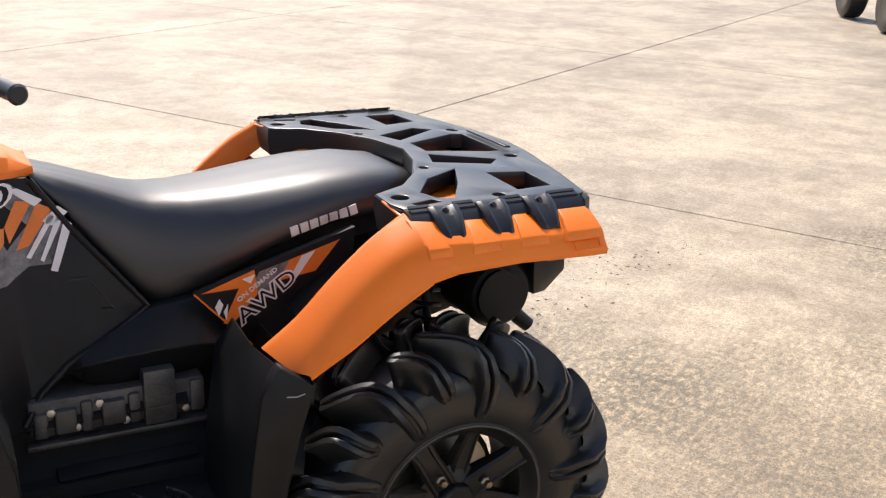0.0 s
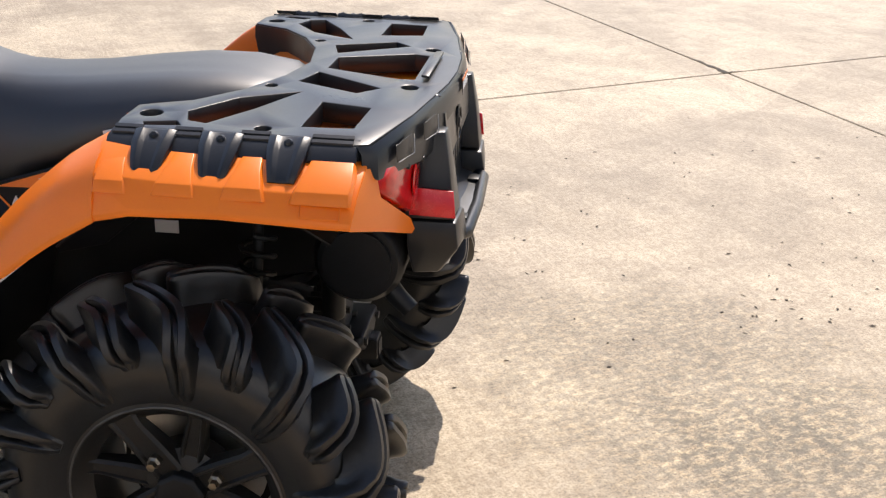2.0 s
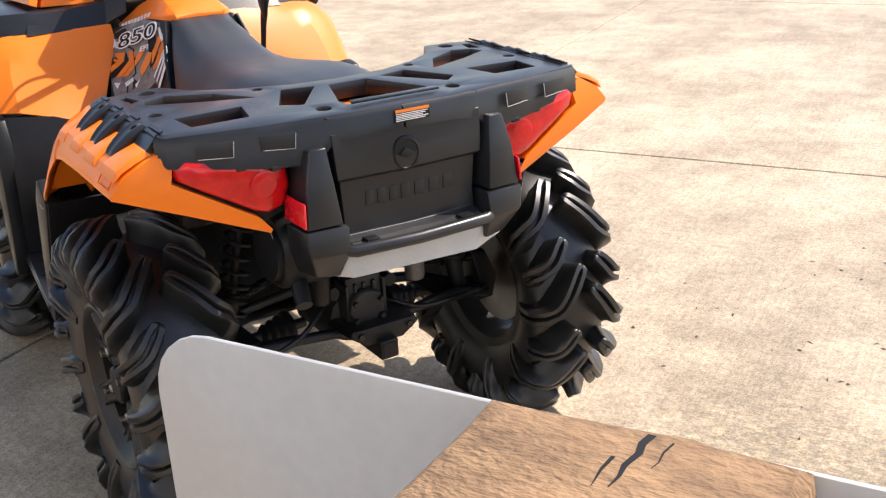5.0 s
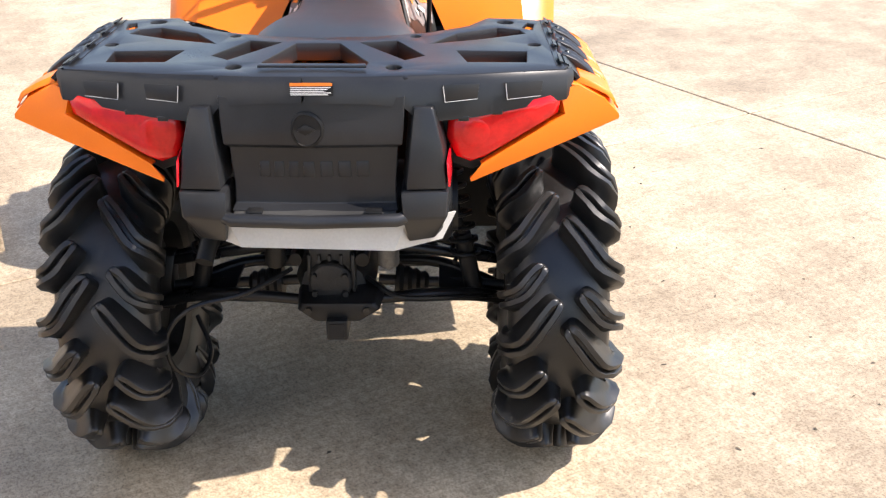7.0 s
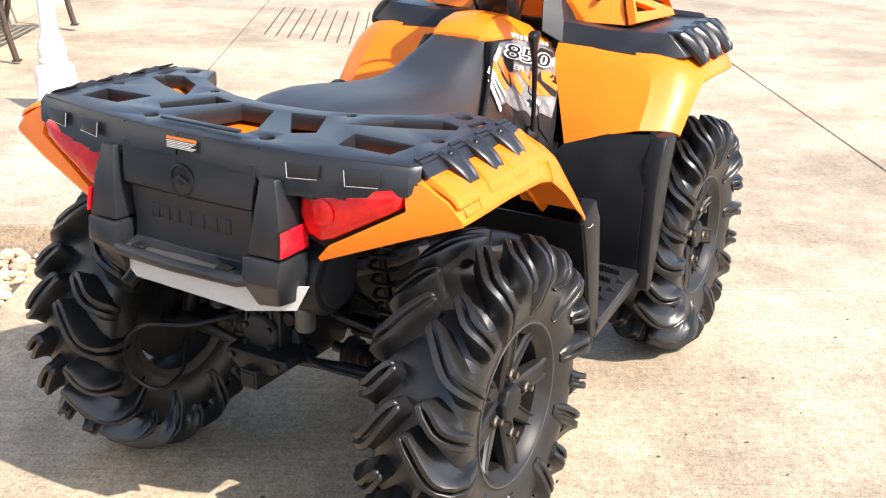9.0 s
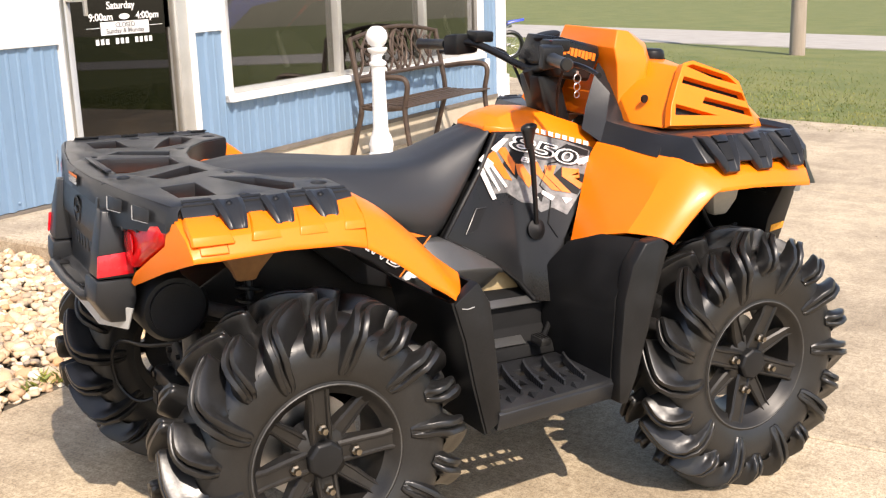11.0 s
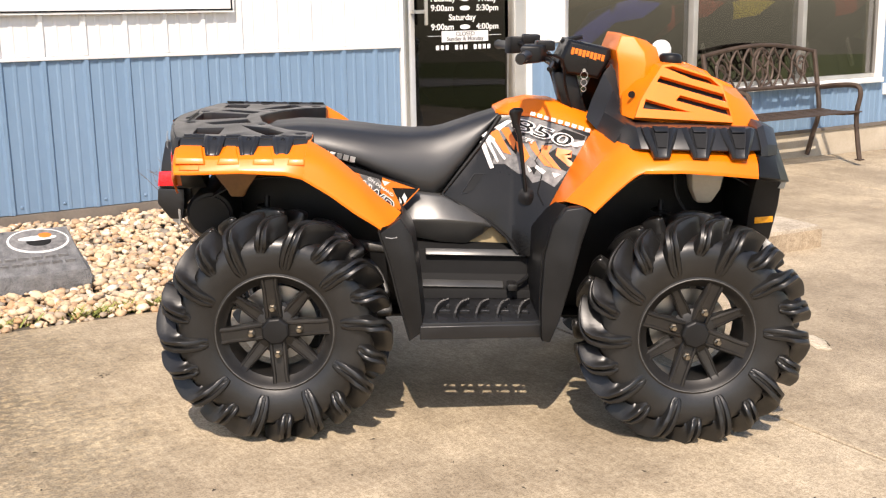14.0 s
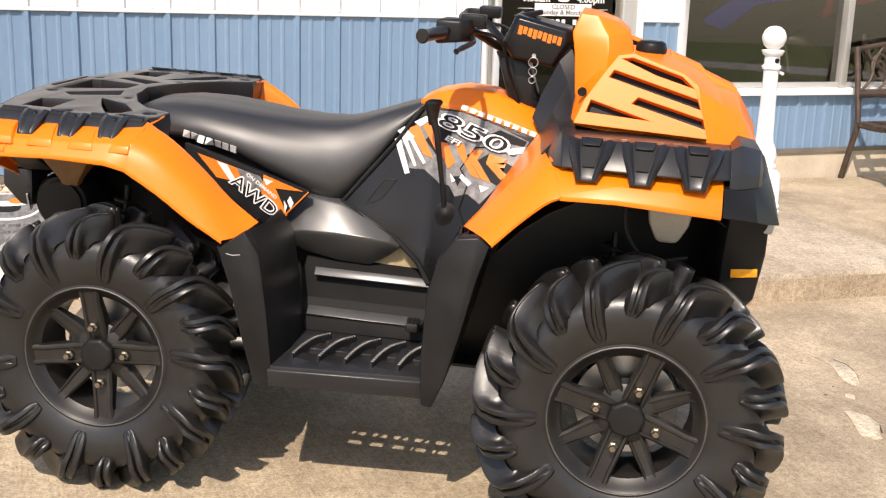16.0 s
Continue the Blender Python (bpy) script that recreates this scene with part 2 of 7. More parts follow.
TRIM_WHITE = material("white_trim_paint", (0.74, 0.73, 0.71), (0.82, 0.81, 0.79), rough=0.42, scale=7, fine=90, bump=0.06, spec=0.4)
ALUMINIUM = material("mill_aluminium", (0.46, 0.45, 0.42), (0.56, 0.55, 0.52), rough=0.42, metal=0.6, scale=5, fine=150, bump=0.03)
FOUNDATION = material("weathered_base_board", (0.10, 0.085, 0.07), (0.19, 0.16, 0.13), rough=0.85, scale=4, fine=60, mix=0.8, bump=0.3)
TANWALL = material("tan_block", (0.40, 0.33, 0.24), (0.50, 0.43, 0.33), rough=0.85, scale=4, fine=60, bump=0.3)
INTERIOR = material("dim_interior", (0.2, 0.19, 0.175), (0.28, 0.265, 0.245), rough=0.8, scale=3, fine=50)
DOOR_GLASS = glass_material("tinted_door_glass", (0.24, 0.21, 0.175), 0.022, 0.35)
WINDOW_GLASS = glass_material("window_glass", (0.50, 0.49, 0.45), 0.10, 0.6)
BRONZE = material("brown_cast_iron", (0.05, 0.032, 0.023), (0.095, 0.064, 0.046), rough=0.5, metal=0.3, scale=14, fine=150, bump=0.15)
GRANITE = material("grey_granite", (0.05, 0.051, 0.054), (0.24, 0.24, 0.24), rough=0.6, scale=22, fine=130, mix=0.9, bump=0.8, depth=0.012)
PEBBLE = material("river_pebbles", (0.58, 0.50, 0.40), (0.72, 0.65, 0.54), rough=0.7, scale=14, fine=120, bump=0.2, depth=0.002,
                  random_color=[(0.34, 0.33, 0.33), (0.78, 0.66, 0.55), (1.0, 0.88, 0.70), (1.15, 1.12, 1.08), (0.80, 0.52, 0.31), (0.55, 0.50, 0.46), (1.05, 0.92, 0.74), (0.62, 0.46, 0.34), (0.95, 0.78, 0.58)])
PEBBLE_BED = material("river_pebble_bed", (0.58, 0.50, 0.40), (0.72, 0.65, 0.54), rough=0.7, scale=14, fine=120, bump=0.2, depth=0.002, island=True,
                      random_color=[(0.34, 0.33, 0.33), (0.78, 0.66, 0.55), (1.0, 0.88, 0.70), (1.15, 1.12, 1.08), (0.80, 0.52, 0.31), (0.55, 0.50, 0.46), (1.05, 0.92, 0.74), (0.62, 0.46, 0.34), (0.95, 0.78, 0.58)])
TWIG = material("bare_twig_bark", (0.11, 0.08, 0.065), (0.21, 0.16, 0.125), rough=0.85, scale=30, fine=200, bump=0.4)
WEED = material("weed_leaves", (0.16, 0.20, 0.04), (0.34, 0.34, 0.12), rough=0.7, scale=10, fine=60, bump=0, island=True,
                random_color=[(0.6, 0.7, 0.5), (1, 1, 1), (1.25, 1.1, 0.7)])
OLDWOOD = material("weathered_post_end_grain", (0.12, 0.066, 0.032), (0.34, 0.21, 0.11), rough=0.85, scale=30, fine=170, mix=0.75, bump=0.6, depth=0.006, stretch=(1, 2, 1))
SIGNMETAL = material("plain_aluminium_sheet", (0.40, 0.395, 0.38), (0.47, 0.465, 0.45), rough=0.45, metal=0.35, scale=3, fine=120, bump=0.02)
POLEWOOD = material("grey_pole_wood", (0.26, 0.21, 0.16), (0.36, 0.30, 0.24), rough=0.9, scale=3, fine=40, stretch=(6, 6, 0.5), bump=0.4)
BIKEBLUE = material("blue_bike_plastic", (0.012, 0.035, 0.42), (0.02, 0.05, 0.5), rough=0.3, scale=6, fine=200, bump=0.02)
BIKERED = material("dark_red_bike_plastic", (0.22, 0.02, 0.015), (0.30, 0.03, 0.02), rough=0.3, scale=6, fine=200, bump=0.02)
BIKEYELLOW = material("yellow_bike_plastic", (0.36, 0.30, 0.02), (0.46, 0.38, 0.03), rough=0.3, scale=6, fine=200, bump=0.02)


# ---- building blocks ----
def part(name, bm, mat, parent=None, label="", bevel=0.0, smooth=38, thick=0.0, segments=2):
    """Links a bmesh as one mesh object under a thing or part."""
    if thick:
        bmesh.ops.recalc_face_normals(bm, faces=bm.faces)
        bmesh.ops.solidify(bm, geom=bm.faces[:], thickness=thick)
    bmesh.ops.remove_doubles(bm, verts=bm.verts, dist=0.00005)
    bmesh.ops.recalc_face_normals(bm, faces=bm.faces)
    if bevel:
        edges = [e for e in bm.edges if len(e.link_faces) == 2 and e.calc_face_angle(0) > 0.45]
        bmesh.ops.bevel(bm, geom=edges, offset=bevel, segments=segments, affect="EDGES", clamp_overlap=True, profile=0.5)
    me = bpy.data.meshes.new(name)
    bm.to_mesh(me)
    bm.free()
    me.materials.append(mat)
    for p in me.polygons:
        p.use_smooth = True
    me.set_sharp_from_angle(angle=radians(smooth))
    ob = new(name, me)
    if parent is not None:
        ob.parent = parent
    if label:
        tagged(ob, label)
    return ob


def root(name, m, label, category, group="", kind=""):
    e = new(name)
    e.empty_display_size = 0.1
    e.matrix_world = m
    return tagged(e, label, category, group, kind)


def add_box(bm, x0, x1, y0, y1, z0, z1, m=None):
    vs = [bm.verts.new(Vector((x, y, z))) for x in (x0, x1) for y in (y0, y1) for z in (z0, z1)]
    if m is not None:
        for v in vs:
            v.co = m @ v.co
    for f in ((0, 1, 3, 2), (4, 6, 7, 5), (0, 4, 5, 1), (2, 3, 7, 6), (0, 2, 6, 4), (1, 5, 7, 3)):
        bm.faces.new([vs[k] for k in f])
    return bm


def boxes(*dims):
    bm = bmesh.new()
    for d in dims:
        add_box(bm, *d)
    return bm


def loft(rings, caps=True, closed=True, bm=None):
    bm = bm or bmesh.new()
    vr = [[bm.verts.new(p) for p in r] for r in rings]
    n = len(vr[0])
    for a, b in zip(vr, vr[1:]):
        for k in range(n if closed else n - 1):
            q = [a[k], a[(k + 1) % n], b[(k + 1) % n], b[k]]
            if len(set(q)) == 4:
                bm.faces.new(q)
    if caps and closed:
        bm.faces.new(vr[0][::-1])
        bm.faces.new(vr[-1])
    return bm


def sheet(rows, bm=None):
    return loft(rows, caps=False, closed=False, bm=bm)


def tube(pts, r, seg=10, bm=None, caps=True, close=False):
    """A round tube along pts; r is one radius or one for each point."""
    pts = [Vector(p) for p in pts]
    rad = r if isinstance(r, (list, tuple)) else [r] * len(pts)
    rings, up = [], Vector((0.13, 0.21, 0.97))
    for k, p in enumerate(pts):
        a, b = (pts[k - 1], pts[(k + 1) % len(pts)]) if close else (pts[max(k - 1, 0)], pts[min(k + 1, len(pts) - 1)])
        d = (b - a).normalized()
        side = d.cross(up)
        if side.length < 0.05:
            side = d.cross(Vector((1, 0, 0)))
        side.normalize()
        up = side.cross(d).normalized()
        rings.append([p + (side * math.cos(t) + up * math.sin(t)) * rad[k] for t in [math.tau * j / seg for j in range(seg)]])
    if close:
        rings.append(rings[0])
    return loft(rings, caps=caps and not close, bm=bm)


def smooth_path(pts, n=6):
    """A Catmull-Rom curve through pts."""
    p = [Vector(q) for q in pts]
    p = [2 * p[0] - p[1]] + p + [2 * p[-1] - p[-2]]
    out = []
    for k in range(1, len(p) - 2):
        for j in range(n):
            t = j / n
            a, b, c, d = p[k - 1:k + 3]
            out.append(0.5 * (2 * b + (c - a) * t + (2 * a - 5 * b + 4 * c - d) * t * t + (3 * b - a - 3 * c + d) * t ** 3))
    out.append(p[-2])
    return out


def lathe(profile, seg=24, bm=None, axis="z", centre=(0, 0, 0)):
    """Turns (radius, height) pairs about an axis."""
    c = Vector(centre)
    rings = []
    for r, h in profile:
        ring = []
        for k in range(seg):
            a = math.tau * k / seg
            v = (r * math.cos(a), r * math.sin(a), h) if axis == "z" else ((r * math.cos(a), h, r * math.sin(a)) if axis == "y" else (h, r * math.cos(a), r * math.sin(a)))
            ring.append(c + Vector(v))
        rings.append(ring)
    return loft(rings, caps=True, bm=bm)


def prism(poly, lift, bm=None):
    """A solid between the polygon poly (3D points) and its copy moved by lift."""
    lift = Vector(lift)
    return loft([[Vector(p) for p in poly], [Vector(p) + lift for p in poly]], bm=bm)


def plate(outline, holes, top, bottom):
    """A level plate with openings: outline and holes are (x, y) loops; top and bottom give heights at (x, y)."""
    bm = bmesh.new()
    edges = []
    for loop in [outline] + holes:
        vs = [bm.verts.new((x, y, 0)) for x, y in loop]
        edges += [bm.edges.new((vs[k], vs[(k + 1) % len(vs)])) for k in range(len(vs))]
    bmesh.ops.triangle_fill(bm, edges=edges, use_beauty=True, use_dissolve=False)
    faces = bm.faces[:]
    ext = bmesh.ops.extrude_face_region(bm, geom=faces)
    low = {v for v in ext["geom"] if isinstance(v, bmesh.types.BMVert)}
    for v in bm.verts:
        v.co.z = bottom(v.co.x, v.co.y) if v in low else top(v.co.x, v.co.y)
    return bm


def circle(cx, cy, r, n=14):
    return [(cx + r * math.cos(math.tau * k / n), cy + r * math.sin(math.tau * k / n)) for k in range(n)]


def text_mesh(words, size, extrude=0.0008, align="CENTER", squeeze=1.0, slant=0.0, fat=None):
    """Built-in font as a mesh in the xy plane."""
    cu = bpy.data.curves.new("lettering", "FONT")
    cu.body, cu.size, cu.extrude, cu.align_x, cu.align_y, cu.shear = words, size, extrude, align, "CENTER", slant
    cu.offset = size * 0.018 if fat is None else fat
    cu.resolution_u = 3
    ob = bpy.data.objects.new("lettering", cu)
    scene.collection.objects.link(ob)
    bpy.context.view_layer.update()
    me = bpy.data.meshes.new_from_object(ob.evaluated_get(bpy.context.evaluated_depsgraph_get()))
    bpy.data.objects.remove(ob)
    me.transform(Matrix.Diagonal((squeeze, 1, 1, 1)))
    return me


def stick(ob, target, s, lift=0.0030):
    """Lays the points of ob on the flank s of the mesh target, seen from the side."""
    tree = bvhtree.BVHTree.FromPolygons([v.co for v in target.data.vertices], [tuple(p.vertices) for p in target.data.polygons])
    lo = min(abs(v.co.y) for v in ob.data.vertices)
    for v in ob.data.vertices:
        hit = tree.ray_cast(Vector((v.co.x, s * 0.6, v.co.z)), Vector((0, -s, 0)))
        if hit[0] is not None:
            v.co.y = hit[0].y + s * (abs(v.co.y) - lo + lift)


def lettering(name, words, size, mat, parent, m, **kw):
    me = text_mesh(words, size, **kw)
    me.materials.clear()
    me.materials.append(mat)
    ob = new(name, me)
    ob.parent = parent
    ob.matrix_local = m
    return ob


# ---- ground ----
# GROUND: x along the building, y towards it, in the plane of the sloping slab. BUILD: the same turned upright, from the door's near jamb.
TURN = Matrix.Rotation(radians(31), 4, "Z")
GROUND = LEVEL @ TURN
BUILD = Matrix.Translation((LEVEL @ Vector((0.459, 3.984, 0))).to_tuple()) @ TURN
ground = part("ground", boxes((-400, 400, -400, 400, -0.30, -0.014)), TURF)
tagged(ground, "wide level turf and soil under the lot", "ground", kind="structure")
ground.matrix_world = GROUND
soil = part("joint_bed", boxes((-32, 9.6, -16.2, 3.1, -0.10, -0.011)), SOIL)
tagged(soil, "dark soil showing in the pavement joints", "soil", kind="structure")
soil.matrix_world = GROUND


def lot_end(v):
    return 9.3 + 0.75 * v if v > 0 else 9.3 - 0.2 * v


def slab(u0, u1, v0, v1, joint=0.0056, clip=True):
    """One cast bay of the lot, with a shallow rounded edge."""
    a, b = (min(u1, lot_end(v0)), min(u1, lot_end(v1))) if clip else (u1, u1)
    top = [Vector((u0 + joint, v0 + joint, 0)), Vector((a - joint, v0 + joint, 0)), Vector((b - joint, v1 - joint, 0)), Vector((u0 + joint, v1 - joint, 0))]
    c = sum(top, Vector()) / 4
    inset = [p + (c - p).normalized() * 0.006 for p in top]
    return loft([[p - Vector((0, 0, 0.02)) for p in top], [p - Vector((0, 0, 0.004)) for p in top], inset])


US = [-31.1, -26.47, -21.84, -17.21, -12.58, -7.95, -3.31, 1.32, 5.95, 10.58, 15.2]
VS = [-15.55, -11.28, -7.01, -2.75, 1.17]
for i in range(len(US) - 1):
    for j in range(len(VS) - 1):
        if US[i] >= min(lot_end(VS[j]), lot_end(VS[j + 1])):
            continue
        bay = part("pavement_bay", slab(US[i], US[i + 1], VS[j], VS[j + 1]), CONCRETE)
        tagged(bay, "sunlit broom-finished concrete bay with stains", "pavement", kind="structure")
        bay.matrix_world = GROUND
for u0, u1, v0, v1, clip in ((3.79, 5.95, 1.17, 3.15, False), (5.95, 8.60, 1.17, 3.15, False), (8.60, 15.2, 1.17, 3.15, True), (8.60, 15.2, 3.15, 7.6, True), (8.60, 16.0, 7.6, 12.0, True)):
    bay = part("pavement_bay", slab(u0, u1, v0, v1, clip=clip), CONCRETE)
    tagged(bay, "sunlit broom-finished concrete bay with stains", "pavement", kind="structure")
    bay.matrix_world = GROUND
# cracked joint corner and grooved patch
for k in range(9):
    v = 0.12 + 0.105 * k
    g = part("groove", boxes((6.45 + 0.05 * k, 8.25 + 0.03 * k, v - 0.006, v + 0.006, -0.002, 0.003)), SOIL)
    tagged(g, "dark saw-cut drainage groove in the concrete", "groove", "drainage grooves", "structure")
    g.matrix_world = GROUND
for u0, v0, du, dv, wide, n in ((-3.31, -2.75, 0.0, -0.050, 0.030, 9), (-3.31, -2.75, -0.030, 0.0, 0.016, 4), (-3.31, -7.01, 0.055, 0.0, 0.040, 10)):
    crack = bmesh.new()
    pts = [Vector((u0 + du * k + 0.006 * math.sin(k * 2.1), v0 + dv * k + 0.006 * math.cos(k * 1.7), 0.0035)) for k in range(n)]
    side_way = Vector((dv, -du, 0)).normalized()
    ws = [wide * (1 - (k / n) ** 1.5) * (0.65 + 0.35 * math.sin(k * 2.7)) for k in range(n)]
    for k, p in enumerate(pts[:-1]):
        crack.faces.new([crack.verts.new(q) for q in (p - side_way * ws[k], pts[k + 1] - side_way * ws[k + 1], pts[k + 1] + side_way * ws[k + 1] * 0.6, p + side_way * ws[k] * 0.6)])
    c = part("spalled_joint", crack, SOIL)
    tagged(c, "spalled dark crack at a pavement joint", "crack", kind="structure")
    c.matrix_world = GROUND
for centre_line in ([(2.465, -0.120, 0.012), (2.490, -0.165, 0.026), (2.492, -0.230, 0.036), (2.462, -0.300, 0.040), (2.425, -0.365, 0.036), (2.408, -0.410, 0.014)],
                    [(2.190, -0.605, 0.014), (2.196, -0.660, 0.044), (2.172, -0.725, 0.052), (2.140, -0.785, 0.040), (2.128, -0.825, 0.016)],
                    [(2.310, -0.470, 0.010), (2.305, -0.495, 0.022), (2.296, -0.520, 0.010)]):
    edge = [Vector((u + q * w * (1 + 0.5 * noise.noise(Vector((u * 30, v * 30, q)))), v, 0.0)) for q, run in ((1, centre_line), (-1, centre_line[::-1])) for u, v, w in run]
    spill = part("cement_spill", prism(edge, (0, 0, 0.004)), SPILL, bevel=0.001)
    tagged(spill, "pale dried cement spill on the pavement", "spill", "cement spills", "structure")
    spill.matrix_world = GROUND
    if len(centre_line) > 3:
        part("spill_rim", tube([(u + w * 1.02, v, 0.002) for u, v, w in centre_line[1:-1]], 0.0026, 5), SOIL, spill)
porch = part("porch_slab", boxes((1.60, 3.78, 0.52, 3.17, -0.03, 0.135)), PORCH, bevel=0.018)
part("porch_edge", boxes((1.597, 3.783, 0.516, 0.5195, -0.02, 0.112), (1.596, 1.5995, 0.516, 3.17, -0.02, 0.112)), STRIP, porch, "stained vertical edge of the slab", bevel=0.0)
tagged(porch, "raised concrete porch slab with worn edge", "porch", kind="structure")
porch.matrix_world = GROUND
road = part("road", boxes((24, 31, -200, 200, -0.05, 0.01)), ASPHALT)
tagged(road, "pale asphalt road beyond the grass", "road", kind="structure")
road.matrix_world = GROUND
road = part("road", boxes((-200, 24, -31, -25, -0.05, 0.01)), ASPHALT)
tagged(road, "pale asphalt road along the lot", "road", kind="structure")
road.matrix_world = GROUND


# ---- building ----
def siding(a0, a1, c0, c1, phase=0.0):
    """Ribbed metal sheet: broad ribs each 0.25 m with two low ribs between."""
    xs = [(a0, 0.0)]
    k = math.ceil((a0 - phase) / 0.2527 - 0.1)
    while phase + k * 0.2527 < a1 + 0.05:
        x = phase + k * 0.2527
        for dx, h in ((-0.024, 0), (-0.011, 0.019), (0.011, 0.019), (0.024, 0), (0.072, 0), (0.080, 0.0045), (0.094, 0.0045), (0.102, 0), (0.152, 0), (0.160, 0.0045), (0.174, 0.0045), (0.182, 0)):
            if a0 < x + dx < a1:
                xs.append((x + dx, h))
        k += 1
    xs.append((a1, 0.0))
    bm = bmesh.new()
    loft([[Vector((x, -0.012 - h, c0)) for x, h in xs] + [Vector((a1, -0.004, c0)), Vector((a0, -0.004, c0))], [Vector((x, -0.012 - h, c1)) for x, h in xs] + [Vector((a1, -0.004, c1)), Vector((a0, -0.004, c1))]], bm=bm)
    return bm


def built(name, bm, mat, label, category, parent=None, kind="structure", **kw):
    ob = part(name, bm, mat, parent, label if parent is not None else "", **kw)
    if parent is None:
        tagged(ob, label, category, kind=kind)
        ob.matrix_world = BUILD
    return ob


TOP, EDGE = 3.1, 1.070
W0, W1, SILL, HEAD = 1.53, 5.50, 0.62, 2.15
wall = built("wall_front", boxes((-8, 0.0, 0, 0.14, -0.30, TOP), (0.0, 1.18, 0, 0.14, 2.16, TOP), (1.18, W0, 0, 0.14, -0.30, TOP), (W0, W1, 0, 0.14, -0.30, SILL), (W0, W1, 0, 0.14, HEAD, TOP), (W1, 6.0, 0, 0.14, -0.30, TOP)), INTERIOR, "metal-clad front wall with door and windows", "wall")
for a0, a1 in ((-8, -0.004), (1.184, W0 - 0.052)):
    part("blue_siding", siding(a0, a1, 0.165, EDGE - 0.004, -0.207), BLUE_METAL, wall, "blue ribbed metal siding", smooth=25)
    part("white_siding", siding(a0, a1, EDGE + 0.022, TOP, -0.207), WHITE_METAL, wall, "white ribbed metal siding", smooth=25)
    part("joint_trim", boxes((a0, a1, -0.034, -0.003, EDGE - 0.002, EDGE + 0.020)), TRIM_WHITE, wall, bevel=0.003)
part("blue_siding", siding(W0 - 0.05, W1 + 0.055, 0.165, SILL - 0.055, -0.207), BLUE_METAL, wall, "blue ribbed metal siding", smooth=25)
part("blue_siding", siding(W1 + 0.057, 5.88, 0.165, TOP, -0.207), BLUE_METAL, wall, "blue ribbed metal siding", smooth=25)
part("white_siding", siding(0.0, 1.18, 2.22, TOP, -0.207), WHITE_METAL, wall, smooth=25)
part("white_siding", siding(W0 - 0.05, W1 + 0.055, HEAD + 0.06, TOP, -0.207), WHITE_METAL, wall, smooth=25)
part("base_board", boxes((-8, -0.004, -0.030, -0.001, -0.20, 0.160)), FOUNDATION, wall, "dark weathered base board", bevel=0.004)
part("base_block", boxes((1.184, 6.0, -0.022, -0.001, -0.35, 0.158)), TANWALL, wall, "tan concrete footing", bevel=0.004)
part("base_flashing", boxes((1.184, 6.0, -0.040, -0.023, 0.140, 0.172)), FOUNDATION, wall)
for k in range(34):
    a = -0.207 - 0.2527 * (k + 1) + 0.05
    if a > -7.9:
        s_ = part("siding_screw", lathe([(0.010, 0), (0.010, -0.004), (0.006, -0.008), (0, -0.008)], 8, None, "y", (a + 0.005, -0.012, 0.205)), BLUE_METAL, wall)
post_c = part("corner_post", boxes((5.89, 6.06, -0.06, 0.14, 0.36, TOP), (5.87, 6.08, -0.08, 0.16, -0.35, 0.36)), TRIM_WHITE, wall, "white corner post with plinth", bevel=0.006)
part("outlet_box", boxes((5.60, 5.67, -0.05, -0.012, 0.44, 0.55)), TRIM_WHITE, wall, "white outdoor outlet", bevel=0.004)
for nm, bm in (("wall_side", boxes((5.90, 6.02, 0.14, 0.40, -0.6, TOP), (5.90, 6.02, 4.0, 9, -0.6, TOP), (5.90, 6.02, 0.40, 4.0, -0.6, 0.74), (5.90, 6.02, 0.40, 4.0, 2.15, TOP))), ("wall_side", boxes((-8.12, -8, 0, 9, -0.6, TOP))), ("wall_back", boxes((-8, 5.9, 8.9, 9, -0.6, TOP))), ("wall_inner", boxes((-8, 5.9, 4.2, 4.3, -0.1, TOP)))):
    built(nm, bm, INTERIOR if nm == "wall_inner" else BLUE_METAL, "plain wall closing the showroom" if nm == "wall_inner" else "blue metal side wall", "wall")
built("floor", boxes((-8, 5.9, 0.14, 8.9, -0.10, 0.10), (1.6, 5.8, 0.20, 2.9, 0.10, 0.38)), INTERIOR, "dark showroom floor with raised display step", "floor")
built("ceiling", boxes((-8, 5.9, 0.14, 8.9, 2.75, 2.85)), INTERIOR, "dark showroom ceiling", "ceiling")
built("roof", loft([[Vector((a, -0.25, TOP)), Vector((a, 9.2, TOP + 0.9)), Vector((a, 9.2, TOP + 0.98)), Vector((a, -0.25, TOP + 0.10))] for a in (-8.3, 6.3)]), WHITE_METAL, "white metal roof edge", "roof")
# door
door = built("door_1", boxes((0.004, 0.030, -0.045, 0.10, 0.12, 2.20), (1.135, 1.176, -0.045, 0.10, 0.12, 2.20), (0.030, 1.135, -0.045, 0.10, 2.15, 2.20)), TRIM_WHITE, "glazed aluminium entrance door with white lettering", "door", bevel=0.004)
part("door_frame", boxes((0.032, 0.070, -0.025, 0.08, 0.14, 2.148), (1.030, 1.133, -0.025, 0.08, 0.14, 2.148), (0.070, 1.030, -0.025, 0.08, 2.09, 2.148)), ALUMINIUM, door, bevel=0.003)
leaf = part("door_leaf", boxes((0.073, 0.128, -0.010, 0.035, 0.15, 2.085), (0.972, 1.027, -0.010, 0.035, 0.15, 2.085), (0.128, 0.972, -0.010, 0.035, 0.15, 0.30), (0.128, 0.972, -0.010, 0.035, 2.0, 2.085)), ALUMINIUM, door, "grey aluminium door leaf", bevel=0.003)
